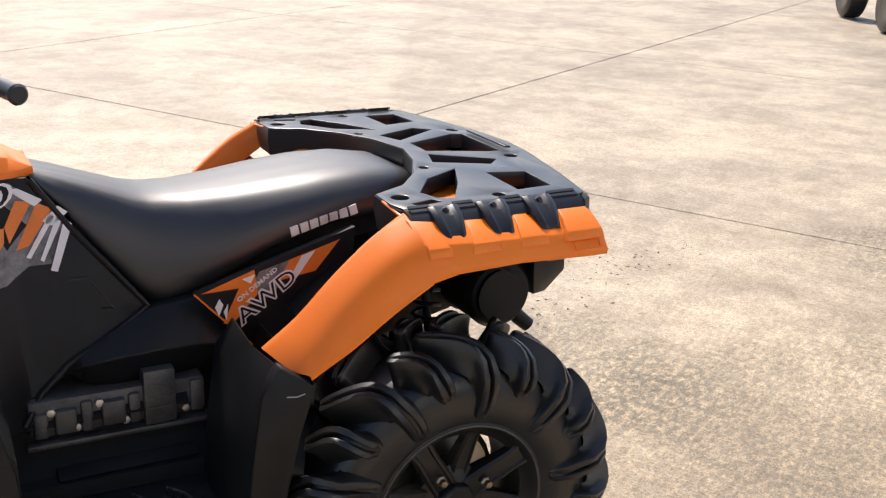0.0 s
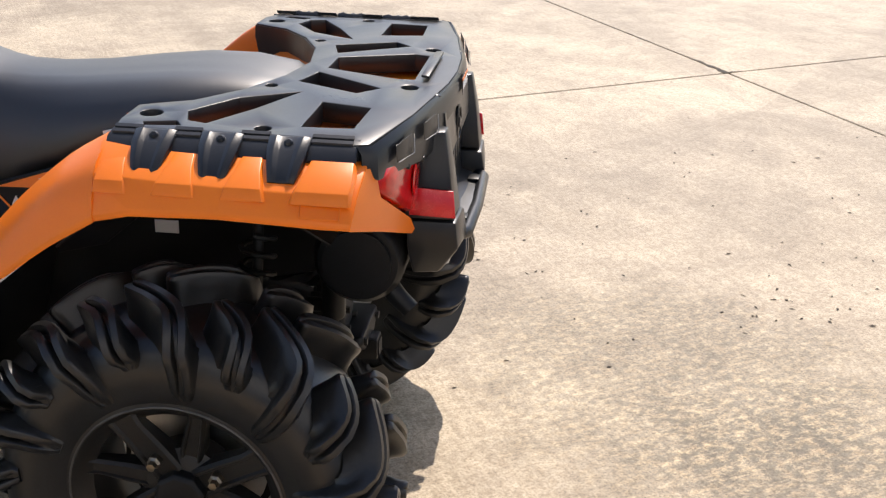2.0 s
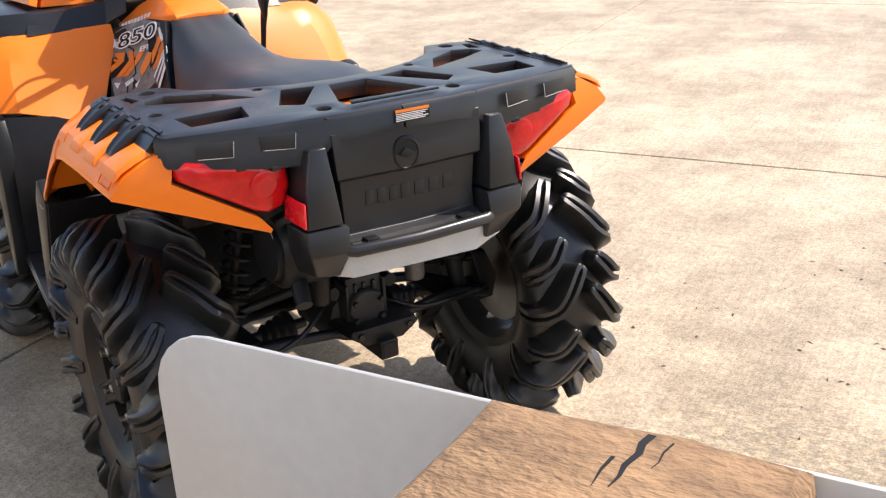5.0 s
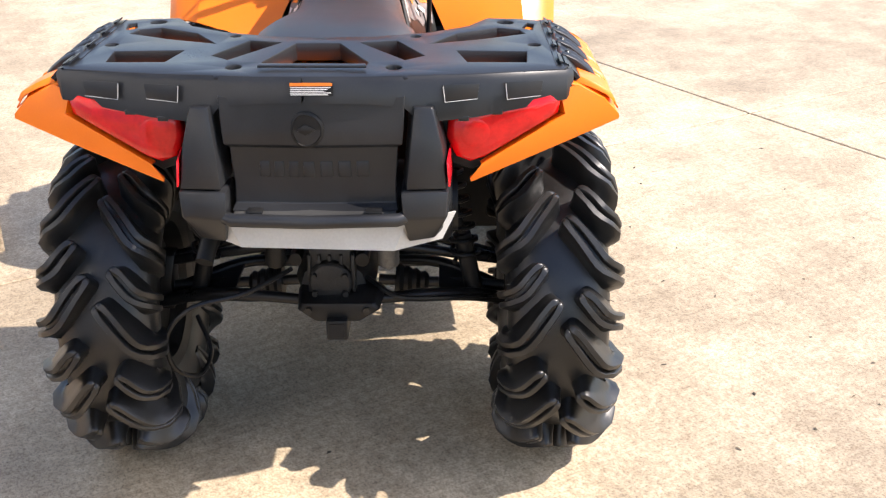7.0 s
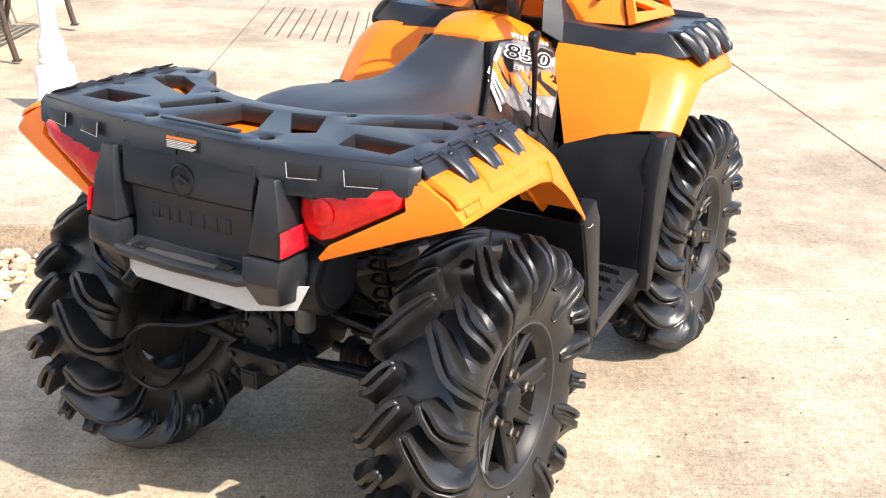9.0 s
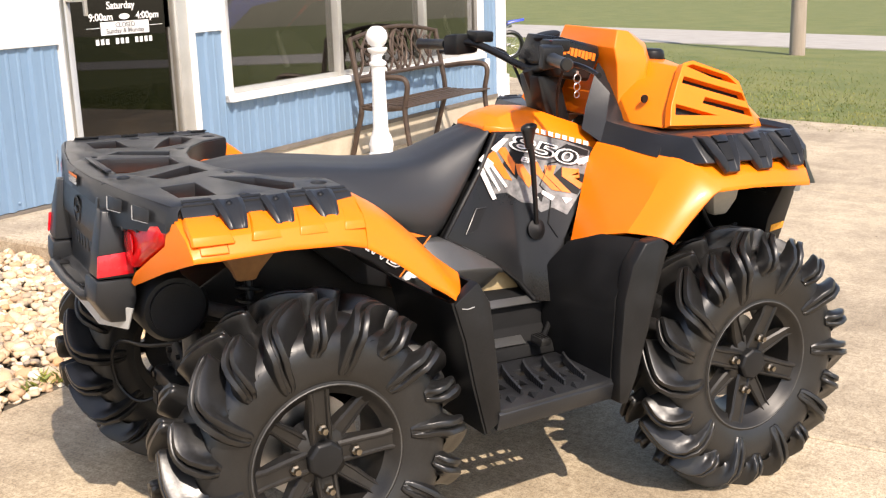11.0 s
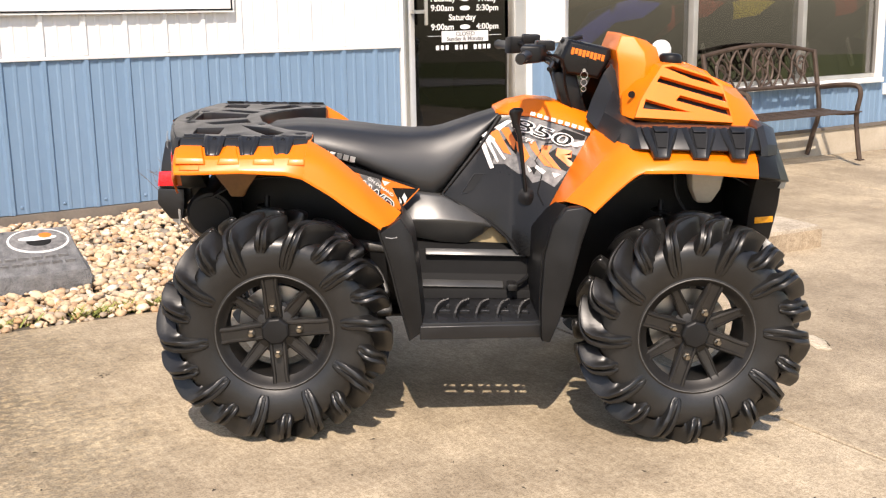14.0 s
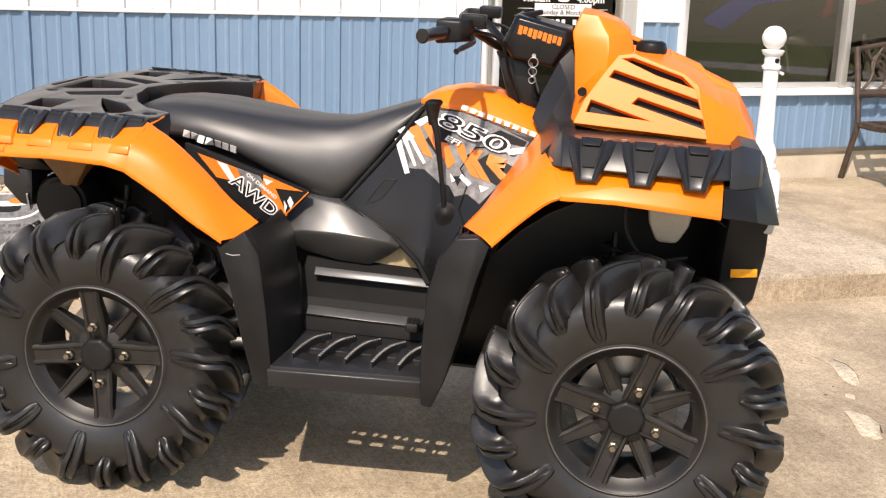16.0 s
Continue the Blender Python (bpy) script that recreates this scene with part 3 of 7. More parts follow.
pane = part("door_pane", boxes((0.126, 0.974, 0.010, 0.016, 0.298, 2.002)), DOOR_GLASS, leaf, "tinted door glass")
pane.visible_shadow = False
part("door_handle", boxes((0.188, 0.210, -0.070, -0.050, 1.222, 1.62), (0.098, 0.200, -0.062, -0.050, 1.305, 1.330), (0.098, 0.120, -0.062, -0.010, 1.305, 1.330)), ALUMINIUM, leaf, "bar pull handle", bevel=0.003)
FACE = pose(0, 0, 0, 90)
for words, a, c, size in (("HOURS", 0.54, 1.485, 0.060), ("Tuesday", 0.385, 1.408, 0.062), ("Friday", 0.790, 1.408, 0.062), ("9:00am", 0.385, 1.340, 0.062), ("5:30pm", 0.790, 1.340, 0.062), ("Saturday", 0.560, 1.272, 0.062), ("9:00am", 0.385, 1.204, 0.062), ("4:00pm", 0.790, 1.204, 0.062)):
    lettering("door_lettering", words, size, WHITE, leaf, Matrix.Translation((a, 0.0088, c)) @ FACE, squeeze=1.12)
for c in (1.408, 1.340, 1.204):
    bm = prism([(0.585 + 0.046 * math.cos(t), 0.0098, c + 0.018 * math.sin(t)) for t in [math.tau * k / 18 for k in range(18)]], (0, -0.0012, 0))
    part("door_logo_oval", bm, WHITE, leaf)
part("lettering_rule", boxes((0.29, 0.86, 0.0084, 0.0096, 1.446, 1.450), (0.255, 0.37, 0.0084, 0.0096, 1.140, 1.143), (0.80, 0.92, 0.0084, 0.0096, 1.140, 1.143)), WHITE, leaf)
part("closed_notice", boxes((0.375, 0.795, 0.0080, 0.0092, 1.096, 1.176)), WHITE, leaf, "white closed-days notice")
for words, c, size in (("CLOSED", 1.153, 0.042), ("Sunday & Monday", 1.118, 0.042)):
    lettering("notice_lettering", words, size, GREY, leaf, Matrix.Translation((0.585, 0.0070, c)) @ FACE, squeeze=1.1)
for k in range(12):
    if k not in (3, 7):
        part("number_bar", boxes((0.325 + 0.042 * k, 0.352 + 0.042 * k, 0.0084, 0.0096, 1.040, 1.074)), WHITE, leaf)
# windows
win = built("window_1", boxes((W0 - 0.055, W0, -0.050, 0.10, SILL - 0.05, HEAD + 0.055), (W1, W1 + 0.055, -0.050, 0.10, SILL - 0.05, HEAD + 0.055), (W0, W1, -0.050, 0.10, HEAD, HEAD + 0.055)), TRIM_WHITE, "wide white-framed shop window", "window", bevel=0.004)
part("window_sill", boxes((W0 - 0.055, W1 + 0.055, -0.075, 0.10, SILL - 0.052, SILL - 0.004)), TRIM_WHITE, win, "white window sill", bevel=0.005)
for a in (2.93, 4.35):
    part("mullion", boxes((a, a + 0.055, -0.030, 0.09, SILL, HEAD)), ALUMINIUM, win, bevel=0.003)
part("window_rail", boxes((W0, W1, 0.0, 0.08, SILL - 0.003, SILL + 0.035)), ALUMINIUM, win, bevel=0.002)
for a0, a1 in ((W0, 2.93), (2.985, 4.35), (4.405, W1)):
    g = part("window_pane", boxes((a0 - 0.004, a1 + 0.004, 0.030, 0.036, SILL, HEAD)), WINDOW_GLASS, win)
    g.visible_shadow = False
side_win = built("window_2", boxes((5.885, 6.035, 0.40, 0.46, 0.74, 2.15), (5.885, 6.035, 3.94, 4.0, 0.74, 2.15), (5.885, 6.035, 0.46, 3.94, 0.74, 0.80), (5.885, 6.035, 0.46, 3.94, 2.09, 2.15)), BLUE_METAL, "blue-framed side window with grass behind it", "window", bevel=0.004)
part("mullion", boxes((5.92, 6.0, 2.17, 2.225, 0.80, 2.09)), ALUMINIUM, side_win, bevel=0.003)
for b0, b1 in ((0.46, 2.17), (2.225, 3.94)):
    g = part("window_pane", boxes((5.957, 5.963, b0 - 0.004, b1 + 0.004, 0.796, 2.094)), WINDOW_GLASS, side_win)
    g.visible_shadow = False
sign = built("wall_sign", boxes((-3.30, -1.27, -0.062, -0.040, 1.335, 2.0)), WHITE, "white wall sign with a black border", "sign", kind="")
part("sign_border", boxes((-3.29, -1.28, -0.066, -0.0625, 1.347, 1.357), (-1.292, -1.282, -0.066, -0.0625, 1.357, 1.99), (-3.29, -3.28, -0.066, -0.0625, 1.357, 1.99)), INK_SHADE, sign)


# ---- the quad bike ----
atv = root("quad_bike", LEVEL, "orange and black four-wheel quad bike with deep-lugged mud tyres", "quad bike")
AX = 1.372


def side_matrix(s, x, y, z, turn=0.0, lean=0.0):
    """A frame on the flank s (+1: left, -1: right) facing outwards; turn in degrees about the outward axis."""
    base = Matrix(((s * -1, 0, 0), (0, 0, s), (0, 1, 0))).to_4x4()
    return Matrix.Translation((x, s * y, z)) @ base @ pose(0, 0, 0, 0, 0, turn) @ pose(0, 0, 0, lean)


# wheels
def lug_path(long, side):
    """Points (clockwise angle, y, carcass radius, height, width) from sidewall to crown: radial on the sidewall, slanting over the crown."""
    if long:
        pts = [(-0.150, 0.105, 0.224, 0.004, 0.030), (-0.148, 0.110, 0.246, 0.011, 0.037), (-0.142, 0.112, 0.270, 0.016, 0.040), (-0.130, 0.108, 0.294, 0.026, 0.043),
               (-0.100, 0.097, 0.313, 0.044, 0.045), (-0.045, 0.080, 0.325, 0.050, 0.045), (0.030, 0.060, 0.331, 0.051, 0.044), (0.105, 0.040, 0.333, 0.051, 0.042), (0.175, 0.020, 0.334, 0.050, 0.039)]
    else:
        pts = [(-0.135, 0.110, 0.282, 0.006, 0.032), (-0.120, 0.106, 0.298, 0.026, 0.039), (-0.090, 0.096, 0.314, 0.044, 0.042), (-0.045, 0.082, 0.325, 0.049, 0.043), (0.010, 0.066, 0.331, 0.049, 0.041), (0.060, 0.050, 0.333, 0.048, 0.038)]
    return [(a, side * y, r, h, w) for a, y, r, h, w in pts]


def lug_bmesh(long, side):
    """One curved paddle lug with steep flanks, a slot along its top and a rounded nose."""
    coarse = lug_path(long, side)
    path = []
    for k in range(len(coarse) - 1):
        p0, p1, p2, p3 = coarse[max(k - 1, 0)], coarse[k], coarse[k + 1], coarse[min(k + 2, len(coarse) - 1)]
        for t in (0.0, 0.5):
            path.append(tuple(0.5 * (2 * b + (c - a) * t + (2 * a - 5 * b + 4 * c - d) * t * t + (3 * b - a - 3 * c + d) * t ** 3) for a, b, c, d in zip(p0, p1, p2, p3)))
    path.append(coarse[-1])
    at = lambda q: Vector((-math.cos(q[0]) * q[2], q[1], math.sin(q[0]) * q[2]))
    rings = []
    last = len(path) - 1

    def ring(q, d, wide, high, push, slot):
        a, y, r, h, w = q
        radial = Vector((-math.cos(a), 0, math.sin(a)))
        # near the sidewall the lug stands out sideways, on the crown it stands out radially
        f = min(1.0, max(0.0, (0.328 - r) / 0.036))
        f = f * f * (3 - 2 * f)
        out = (radial * (1 - f) + Vector((0, side, 0)) * f).normalized()
        across = d.cross(out).normalized()
        c = at(q) + d * push
        half, top = w * 0.5 * wide, h * high
        s_ = 0.0050 * slot
        dep = min(0.017, h * 0.55) * slot
        prof = [(-half - 0.007, -0.014), (-half - 0.003, h * 0.14), (-half, h * 0.45), (-half * 0.96, top * 0.86), (-half * 0.82, top), (-s_ - 0.0015, top), (-s_, top - 0.002), (-s_ * 0.7, top - dep),
                (s_ * 0.7, top - dep), (s_, top - 0.002), (s_ + 0.0015, top), (half * 0.82, top), (half * 0.96, top * 0.86), (half, h * 0.45), (half + 0.003, h * 0.14), (half + 0.007, -0.014)]
        return [c + across * u + out * v for u, v in prof]

    for k, q in enumerate(path):
        d = (at(path[min(k + 1, last)]) - at(path[max(k - 1, 0)])).normalized()
        if k == 0:
            rings.append(ring(q, d, 0.6, 0.4, -0.010, 0.1))
        rings.append(ring(q, d, 1.0, 1.0, 0.0, 1.0 if k < last else 0.6))
        if k == last:
            rings.append(ring(q, d, 0.92, 0.99, 0.008, 0.1))
            rings.append(ring(q, d, 0.72, 0.95, 0.015, 0.05))
            rings.append(ring(q, d, 0.40, 0.85, 0.019, 0.02))
    return loft(rings)


def tyre_bmesh():
    prof = [(0.186, 0.084), (0.200, 0.094), (0.226, 0.105), (0.254, 0.111), (0.282, 0.109), (0.306, 0.098), (0.322, 0.074), (0.330, 0.04), (0.332, 0.0)]
    full = [(r, -y) for r, y in prof] + [(r, y) for r, y in prof[-2::-1]]
    rings = []
    for k in range(72):
        a = math.tau * k / 72
        rings.append([Vector((r * math.cos(a), y, r * math.sin(a))) for r, y in full])
    rings.append(rings[0])
    return loft(rings, caps=False, closed=False)


def whisker_bmesh():
    """Fine moulding whiskers left on the shoulders of a new tyre."""
    r = random.Random(5)
    bm = bmesh.new()
    for k in range(40):
        a, side = math.tau * (k + r.uniform(-0.3, 0.3)) / 40, 1 if k % 2 else -1
        base = Vector((0.300 * math.cos(a), side * 0.100, 0.300 * math.sin(a)))
        out = Vector((math.cos(a) * 0.5, side, math.sin(a) * 0.5)).normalized()
        bend = Vector((-math.sin(a), 0, math.cos(a))) * r.uniform(-0.004, 0.004)
        tube([base, base + out * 0.010, base + out * 0.019 + bend], [0.0008, 0.0007, 0.0004], 4, bm)
    return bm


def rim_bmesh(s):
    bm = bmesh.new()
    lip = [(0.186, -0.085), (0.196, -0.086), (0.198, -0.078), (0.184, -0.068), (0.172, -0.04), (0.168, 0.03), (0.176, 0.072), (0.186, 0.078), (0.1985, 0.084),
           (0.1985, 0.092), (0.188, 0.095), (0.181, 0.089), (0.176, 0.080), (0.160, 0.066), (0.158, -0.03), (0.165, -0.075)]
    rings = []
    for k in range(48):
        a = math.tau * k / 48
        rings.append([Vector((r * math.cos(a), s * y, r * math.sin(a))) for r, y in lip])
    rings.append(rings[0])
    return loft(rings, caps=False, bm=bm)


def spoke_bmesh(s, wide):
    w0, w1, lift = (0.029, 0.026, 0.004) if wide else (0.021, 0.016, -0.010)
    rings = []
    for r, w, y, d in ((0.040, w0, 0.062 + lift, 0.045), (0.10, w0 * 0.96, 0.070 + lift, 0.034), (0.15, w1, 0.078 + lift, 0.026), (0.181, w1 * 1.15, 0.083 + lift * 0.4, 0.02)):
        rings.append([Vector((r, s * (y + dy), dz)) for dy, dz in ((-d, -w), (-0.006, -w), (0, -w + 0.005), (0, -w * 0.62), (-0.005, -w * 0.50), (-0.005, w * 0.50), (0, w * 0.62), (0, w - 0.005), (-0.006, w), (-d, w))])
    return loft(rings)


wheel_meshes = {}


def shared(name, key, make, mat, parent, label="", **kw):
    """A part whose mesh is made once and used again by its likes."""
    if key not in wheel_meshes:
        ob = part(name, make(), mat, parent, label, **kw)
        wheel_meshes[key] = ob.data
        return ob
    ob = new(name, wheel_meshes[key])
    ob.parent = parent
    if label:
        tagged(ob, label)
    return ob


def wheel(x, s, turn, tread, z=0.377, size=1.0):
    """A wheel: alloy rim with spokes, centre cap, nuts, brake disc, tyre and tread lugs."""
    w = shared("wheel", ("rim", s), lambda: rim_bmesh(s), RIM, atv, "matt black eight-spoke alloy wheel", smooth=32)
    w.matrix_local = pose(x, s * 0.505, z) @ Matrix.Diagonal((size, 1, size, 1))
    shared("rim_edge", ("edge", s), lambda: tube([(0.1905 * math.cos(math.tau * k / 48), s * 0.0945, 0.1905 * math.sin(math.tau * k / 48)) for k in range(48)], 0.0021, 6, close=True), ENGINE, w, "worn bright rim edge")
    shared("tyre", "tyre", tyre_bmesh, RUBBER, w, "black mud tyre carcass", smooth=40)
    tagged(shared("moulding_whiskers", "whiskers", whisker_bmesh, RUBBER, w), kind="stuff")
    for side in (1, -1):
        for k in range(20):
            long = k % 2 == 0
            lug = shared("tread_lug", ("lug", long, side), lambda: lug_bmesh(long, side), RUBBER, w, smooth=48)
            lug.matrix_local = pose(0, 0, 0, 0, tread + 360 * k / 20 + (360 / 40 if side > 0 else 0), 0)
    for k in range(8):
        sp = shared("spoke", ("spoke", s, k % 2), lambda: spoke_bmesh(s, k % 2 == 0), RIM, w, smooth=25)
        sp.matrix_local = pose(0, 0, 0, 0, turn + 45 * k, 0)
    shared("hub", ("hub", s), lambda: lathe([(0.0, 0.0), (0.080, 0.0), (0.080, s * 0.045), (0.056, s * 0.060), (0.0, s * 0.060)], 24, None, "y"), RIM, w)
    cap = shared("centre_cap", ("cap", s), lambda: lathe([(0.047, 0.055 * s), (0.047, 0.078 * s), (0.040, 0.084 * s), (0.0, 0.084 * s)], 8, None, "y"), DARK, w, bevel=0.002)
    cap.matrix_local = pose(0, 0, 0, 0, turn + 22.5, 0)
    if s > 0:
        shared("disc_shield", ("shield", s), lambda: lathe([(0.03, -0.045 * s), (0.140, -0.040 * s), (0.142, -0.034 * s), (0.03, -0.034 * s)], 28, None, "y"), DARK, w)
    shared("brake_disc", ("disc", s), lambda: lathe([(0.06, -0.03 * s), (0.128, -0.03 * s), (0.128, -0.024 * s), (0.06, -0.024 * s)], 32, None, "y"), STEEL, w, "steel brake disc")
    for k in range(4):
        nut = shared("lug_nut", ("nut", s), lambda: lathe([(0.0125, 0.05 * s), (0.0125, 0.079 * s), (0.008, 0.083 * s), (0.008, 0.094 * s), (0.0, 0.095 * s)], 6, None, "y"), NUT, w, "brassy hexagonal lug nut", smooth=20)
        a = radians(-turn + 90 * k)
        nut.matrix_local = pose(0.078 * math.cos(a), 0, 0.078 * math.sin(a))
    return w


wheel(0.0, -1, -6, 0)
wheel(AX + 0.009, -1, 18, 5, 0.372, 1.02)
wheel(0.012, 1, 31, 9)
wheel(AX, 1, -12, 3)


# rear rack
def rack_top(x, y):
    return 1.012 - 0.034 * abs(y) - 0.035 * max(0, -x - 0.27)


half = [(-0.392, 0.0), (-0.386, 0.12), (-0.354, 0.32), (-0.312, 0.495), (-0.292, 0.505), (0.098, 0.484), (0.112, 0.44), (0.112, 0.362), (0.082, 0.345), (0.03, 0.318), (-0.035, 0.235), (-0.082, 0.13), (-0.104, 0.0)]
outline = half + [(x, -y) for x, y in half[-2:0:-1]]
hole_half = [[(0.018, 0.382), (-0.042, 0.292), (-0.138, 0.236), (-0.088, 0.345), (-0.032, 0.440), (0.002, 0.430)],
             [(-0.116, 0.168), (-0.138, 0.092), (-0.272, 0.188), (-0.236, 0.226)],
             [(-0.188, 0.432), (-0.190, 0.290), (-0.278, 0.310), (-0.272, 0.426)],
             [(0.070, 0.450), (0.018, 0.436), (0.004, 0.458), (0.062, 0.466)],
             circle(0.074, 0.402, 0.019), circle(-0.13, 0.452, 0.014), circle(-0.322, 0.168, 0.016), circle(-0.075, 0.205, 0.012, 8)]
holes = []
for h in hole_half:
    holes += [h, [(x, -y) for x, y in h][::-1]]
holes.append([(-0.148, 0.052), (-0.148, -0.052), (-0.292, -0.118), (-0.322, -0.112), (-0.322, 0.112), (-0.292, 0.118)])
rack = part("rear_rack", plate(outline, holes, rack_top, lambda x, y: rack_top(x, y) - 0.037), BLACK, atv, "black moulded plastic cargo rack with cut-outs", bevel=0.0024, smooth=25)
for s in (1, -1):
    # rear skirt of the rack, deeper towards its outer end
    rows = []
    for x, y, drop in ((-0.392, 0.0, 0.048), (-0.387, 0.12, 0.050), (-0.378, 0.185, 0.058), (-0.372, 0.215, 0.090), (-0.355, 0.32, 0.082), (-0.316, 0.497, 0.056), (-0.294, 0.512, 0.040)):
        t = rack_top(x, y)
        rows.append([Vector((x - 0.001, s * y, t - 0.001)), Vector((x - 0.009, s * (y + 0.003), t - 0.012)), Vector((x - 0.011, s * (y + 0.003), t - drop)), Vector((x + 0.012, s * y, t - drop + 0.002))])
    part("rack_skirt", sheet(rows), BLACK, rack, thick=0.006)
    for (x0, y0), (x1, y1) in (((-0.3735, 0.262), (-0.3605, 0.330)), ((-0.3500, 0.380), (-0.3350, 0.452))):
        t0, t1 = rack_top(x0, y0), rack_top(x1, y1)
        quad = [(x0 - 0.0105, s * y0, t0 - 0.014), (x1 - 0.0105, s * y1, t1 - 0.014), (x1 - 0.0120, s * (y1 - 0.004), t1 - 0.043), (x0 - 0.0120, s * (y0 + 0.003), t0 - 0.047)]
        part("skirt_pad", prism(quad, (-0.0008, 0, 0)), BLACK, rack, bevel=0.0010)
        # thin pale tubes paint the highlight along the pad's edges
        part("pad_edge", tube([(x0 - 0.0136, s * y0, t0 - 0.016), (x0 - 0.0152, s * (y0 + 0.003), t0 - 0.046)], 0.0009, 5), GLINT_SCUFF, rack, "pale line painted as a moulding edge glint")
        part("pad_edge", tube([(x0 - 0.0152, s * (y0 + 0.003), t0 - 0.0465), (x1 - 0.0152, s * (y1 - 0.004), t1 - 0.0425)], 0.0007, 5), GLINT_SCUFF, rack, "pale line painted as a moulding edge glint")
    for x, y, drop in ((-0.3845, 0.235, 0.088), (-0.3665, 0.300, 0.083), (-0.352, 0.365, 0.074), (-0.3335, 0.440, 0.063)):
        z = rack_top(x, y) - drop
        part("skirt_notch", boxes((x - 0.004, x + 0.012, s * y - 0.010, s * y + 0.010, z - 0.006, z + 0.004)), BLACK, rack, bevel=0.0015)
    # deep front wall of the rack round the back of the seat
    rows = []
    for (x, y), drop in zip([(0.108, 0.478), (0.1135, 0.44), (0.1135, 0.362), (0.083, 0.343), (0.031, 0.316), (-0.034, 0.233), (-0.081, 0.129), (-0.103, 0.0)], (0.052, 0.068, 0.072, 0.074, 0.074, 0.070, 0.064, 0.060)):
        t = rack_top(x, y)
        rows.append([Vector((x, s * y, t - 0.004)), Vector((x + 0.002, s * y, t - 0.030)), Vector((x - 0.004, s * (y + 0.003), t - drop))])
    part("rack_apron", sheet(rows), BLACK, rack, thick=0.006, smooth=25)
    # notch screws at the rear edge
    part("rack_screw", lathe([(0.010, 0), (0.010, 0.006), (0.006, 0.009), (0, 0.009)], 12, None, "z", (-0.372, s * 0.190, 0.992)), GLOSS, rack)
    # side rail and its three clamps
    rows = [[Vector((x, s * 0.482, rack_top(x, 0.48) + 0.001)), Vector((x, s * 0.512, 0.990)), Vector((x, s * 0.528, 0.972)), Vector((x, s * 0.525, 0.958))] for x in (0.104, 0.03, -0.08, -0.19, -0.296)]
    part("side_rail", sheet(rows), BLACK, rack, thick=0.007)
    for x0, x1 in ((0.098, 0.052), (0.0, -0.045), (-0.108, -0.155), (-0.222, -0.288)):
        for dy in (0.0, 0.011):
            q = [Vector((x0, s * (0.489 + dy), 0.9995 - dy * 0.45)), Vector((x1, s * (0.489 + dy), 0.9995 - dy * 0.45)), Vector((x1, s * (0.496 + dy), 0.9965 - dy * 0.45)), Vector((x0, s * (0.496 + dy), 0.9965 - dy * 0.45))]
            part("rail_rib", prism(q, (0, 0, 0.004)), BLACK, rack)
    for k, x in enumerate((0.027, -0.081, -0.189)):
        rings = []
        for y, z, w, d in ((0.500, 1.000, 0.034, 0.009), (0.528, 0.986, 0.032, 0.011), (0.550, 0.968, 0.027, 0.011), (0.563, 0.955, 0.023, 0.010), (0.570, 0.947, 0.021, 0.005)):
            c = Vector((x, s * y, z))
            out = Vector((0, s * 0.72, 0.69))
            xx = Vector((1, 0, 0))
            rings.append([c - xx * w - out * 0.014, c - xx * w + out * 0.001, c - xx * (w * 0.62) + out * (d * 0.55), c - xx * (w * 0.36) + out * (d * 0.15), c + xx * (w * 0.36) + out * (d * 0.15), c + xx * (w * 0.62) + out * (d * 0.55), c + xx * w + out * 0.001, c + xx * w - out * 0.014])
        clamp = part("rack_clamp", loft(rings), BLACK, rack, bevel=0.0014)
        b = part("clamp_bolt", lathe([(0.0075, 0), (0.0075, 0.004), (0.004, 0.007), (0, 0.007)], 12), GLOSS, clamp)
        b.matrix_local = Matrix.Translation((x, s * 0.513, 0.992)) @ Vector((0, s * 0.5, 0.86)).to_track_quat("Z", "Y").to_matrix().to_4x4()
part("rack_bar", prism([(-0.335, -0.115, 1.0115), (-0.335, 0.115, 1.0115), (-0.350, 0.118, 1.0105), (-0.350, -0.118, 1.0105)], (0, 0, 0.005)), BLACK, rack, bevel=0.0015)
label_plate = part("warning_label", prism([(-0.4035, 0.030, 0.999), (-0.4035, -0.058, 0.999), (-0.4045, -0.058, 0.973), (-0.4045, 0.030, 0.973)], (-0.0012, 0, 0)), INK_SHADE, rack, "orange and white warning sticker")
part("label_heading", prism([(-0.4048, 0.029, 0.9985), (-0.4048, -0.057, 0.9985), (-0.4052, -0.057, 0.9925), (-0.4052, 0.029, 0.9925)], (-0.0008, 0, 0)), BURNT, label_plate)
for k in range(5):
    z = 0.9905 - k * 0.0034
    part("label_line", prism([(-0.4055, 0.028, z), (-0.4055, -0.054 + 0.006 * (k % 3), z), (-0.4055, -0.054 + 0.006 * (k % 3), z - 0.0015), (-0.4055, 0.028, z - 0.0015)], (-0.0008, 0, 0)), WHITE, label_plate)


# orange fenders
def mirror(rows, s):
    return [[Vector((x, s * y, z)) for x, y, z in r] for r in rows]


def dense(rows, n=3):
    """Refines a net of points with smooth curves both ways."""
    cols = [smooth_path(r, n) for r in rows]
    return [list(r) for r in zip(*[smooth_path(c, n) for c in zip(*cols)])]


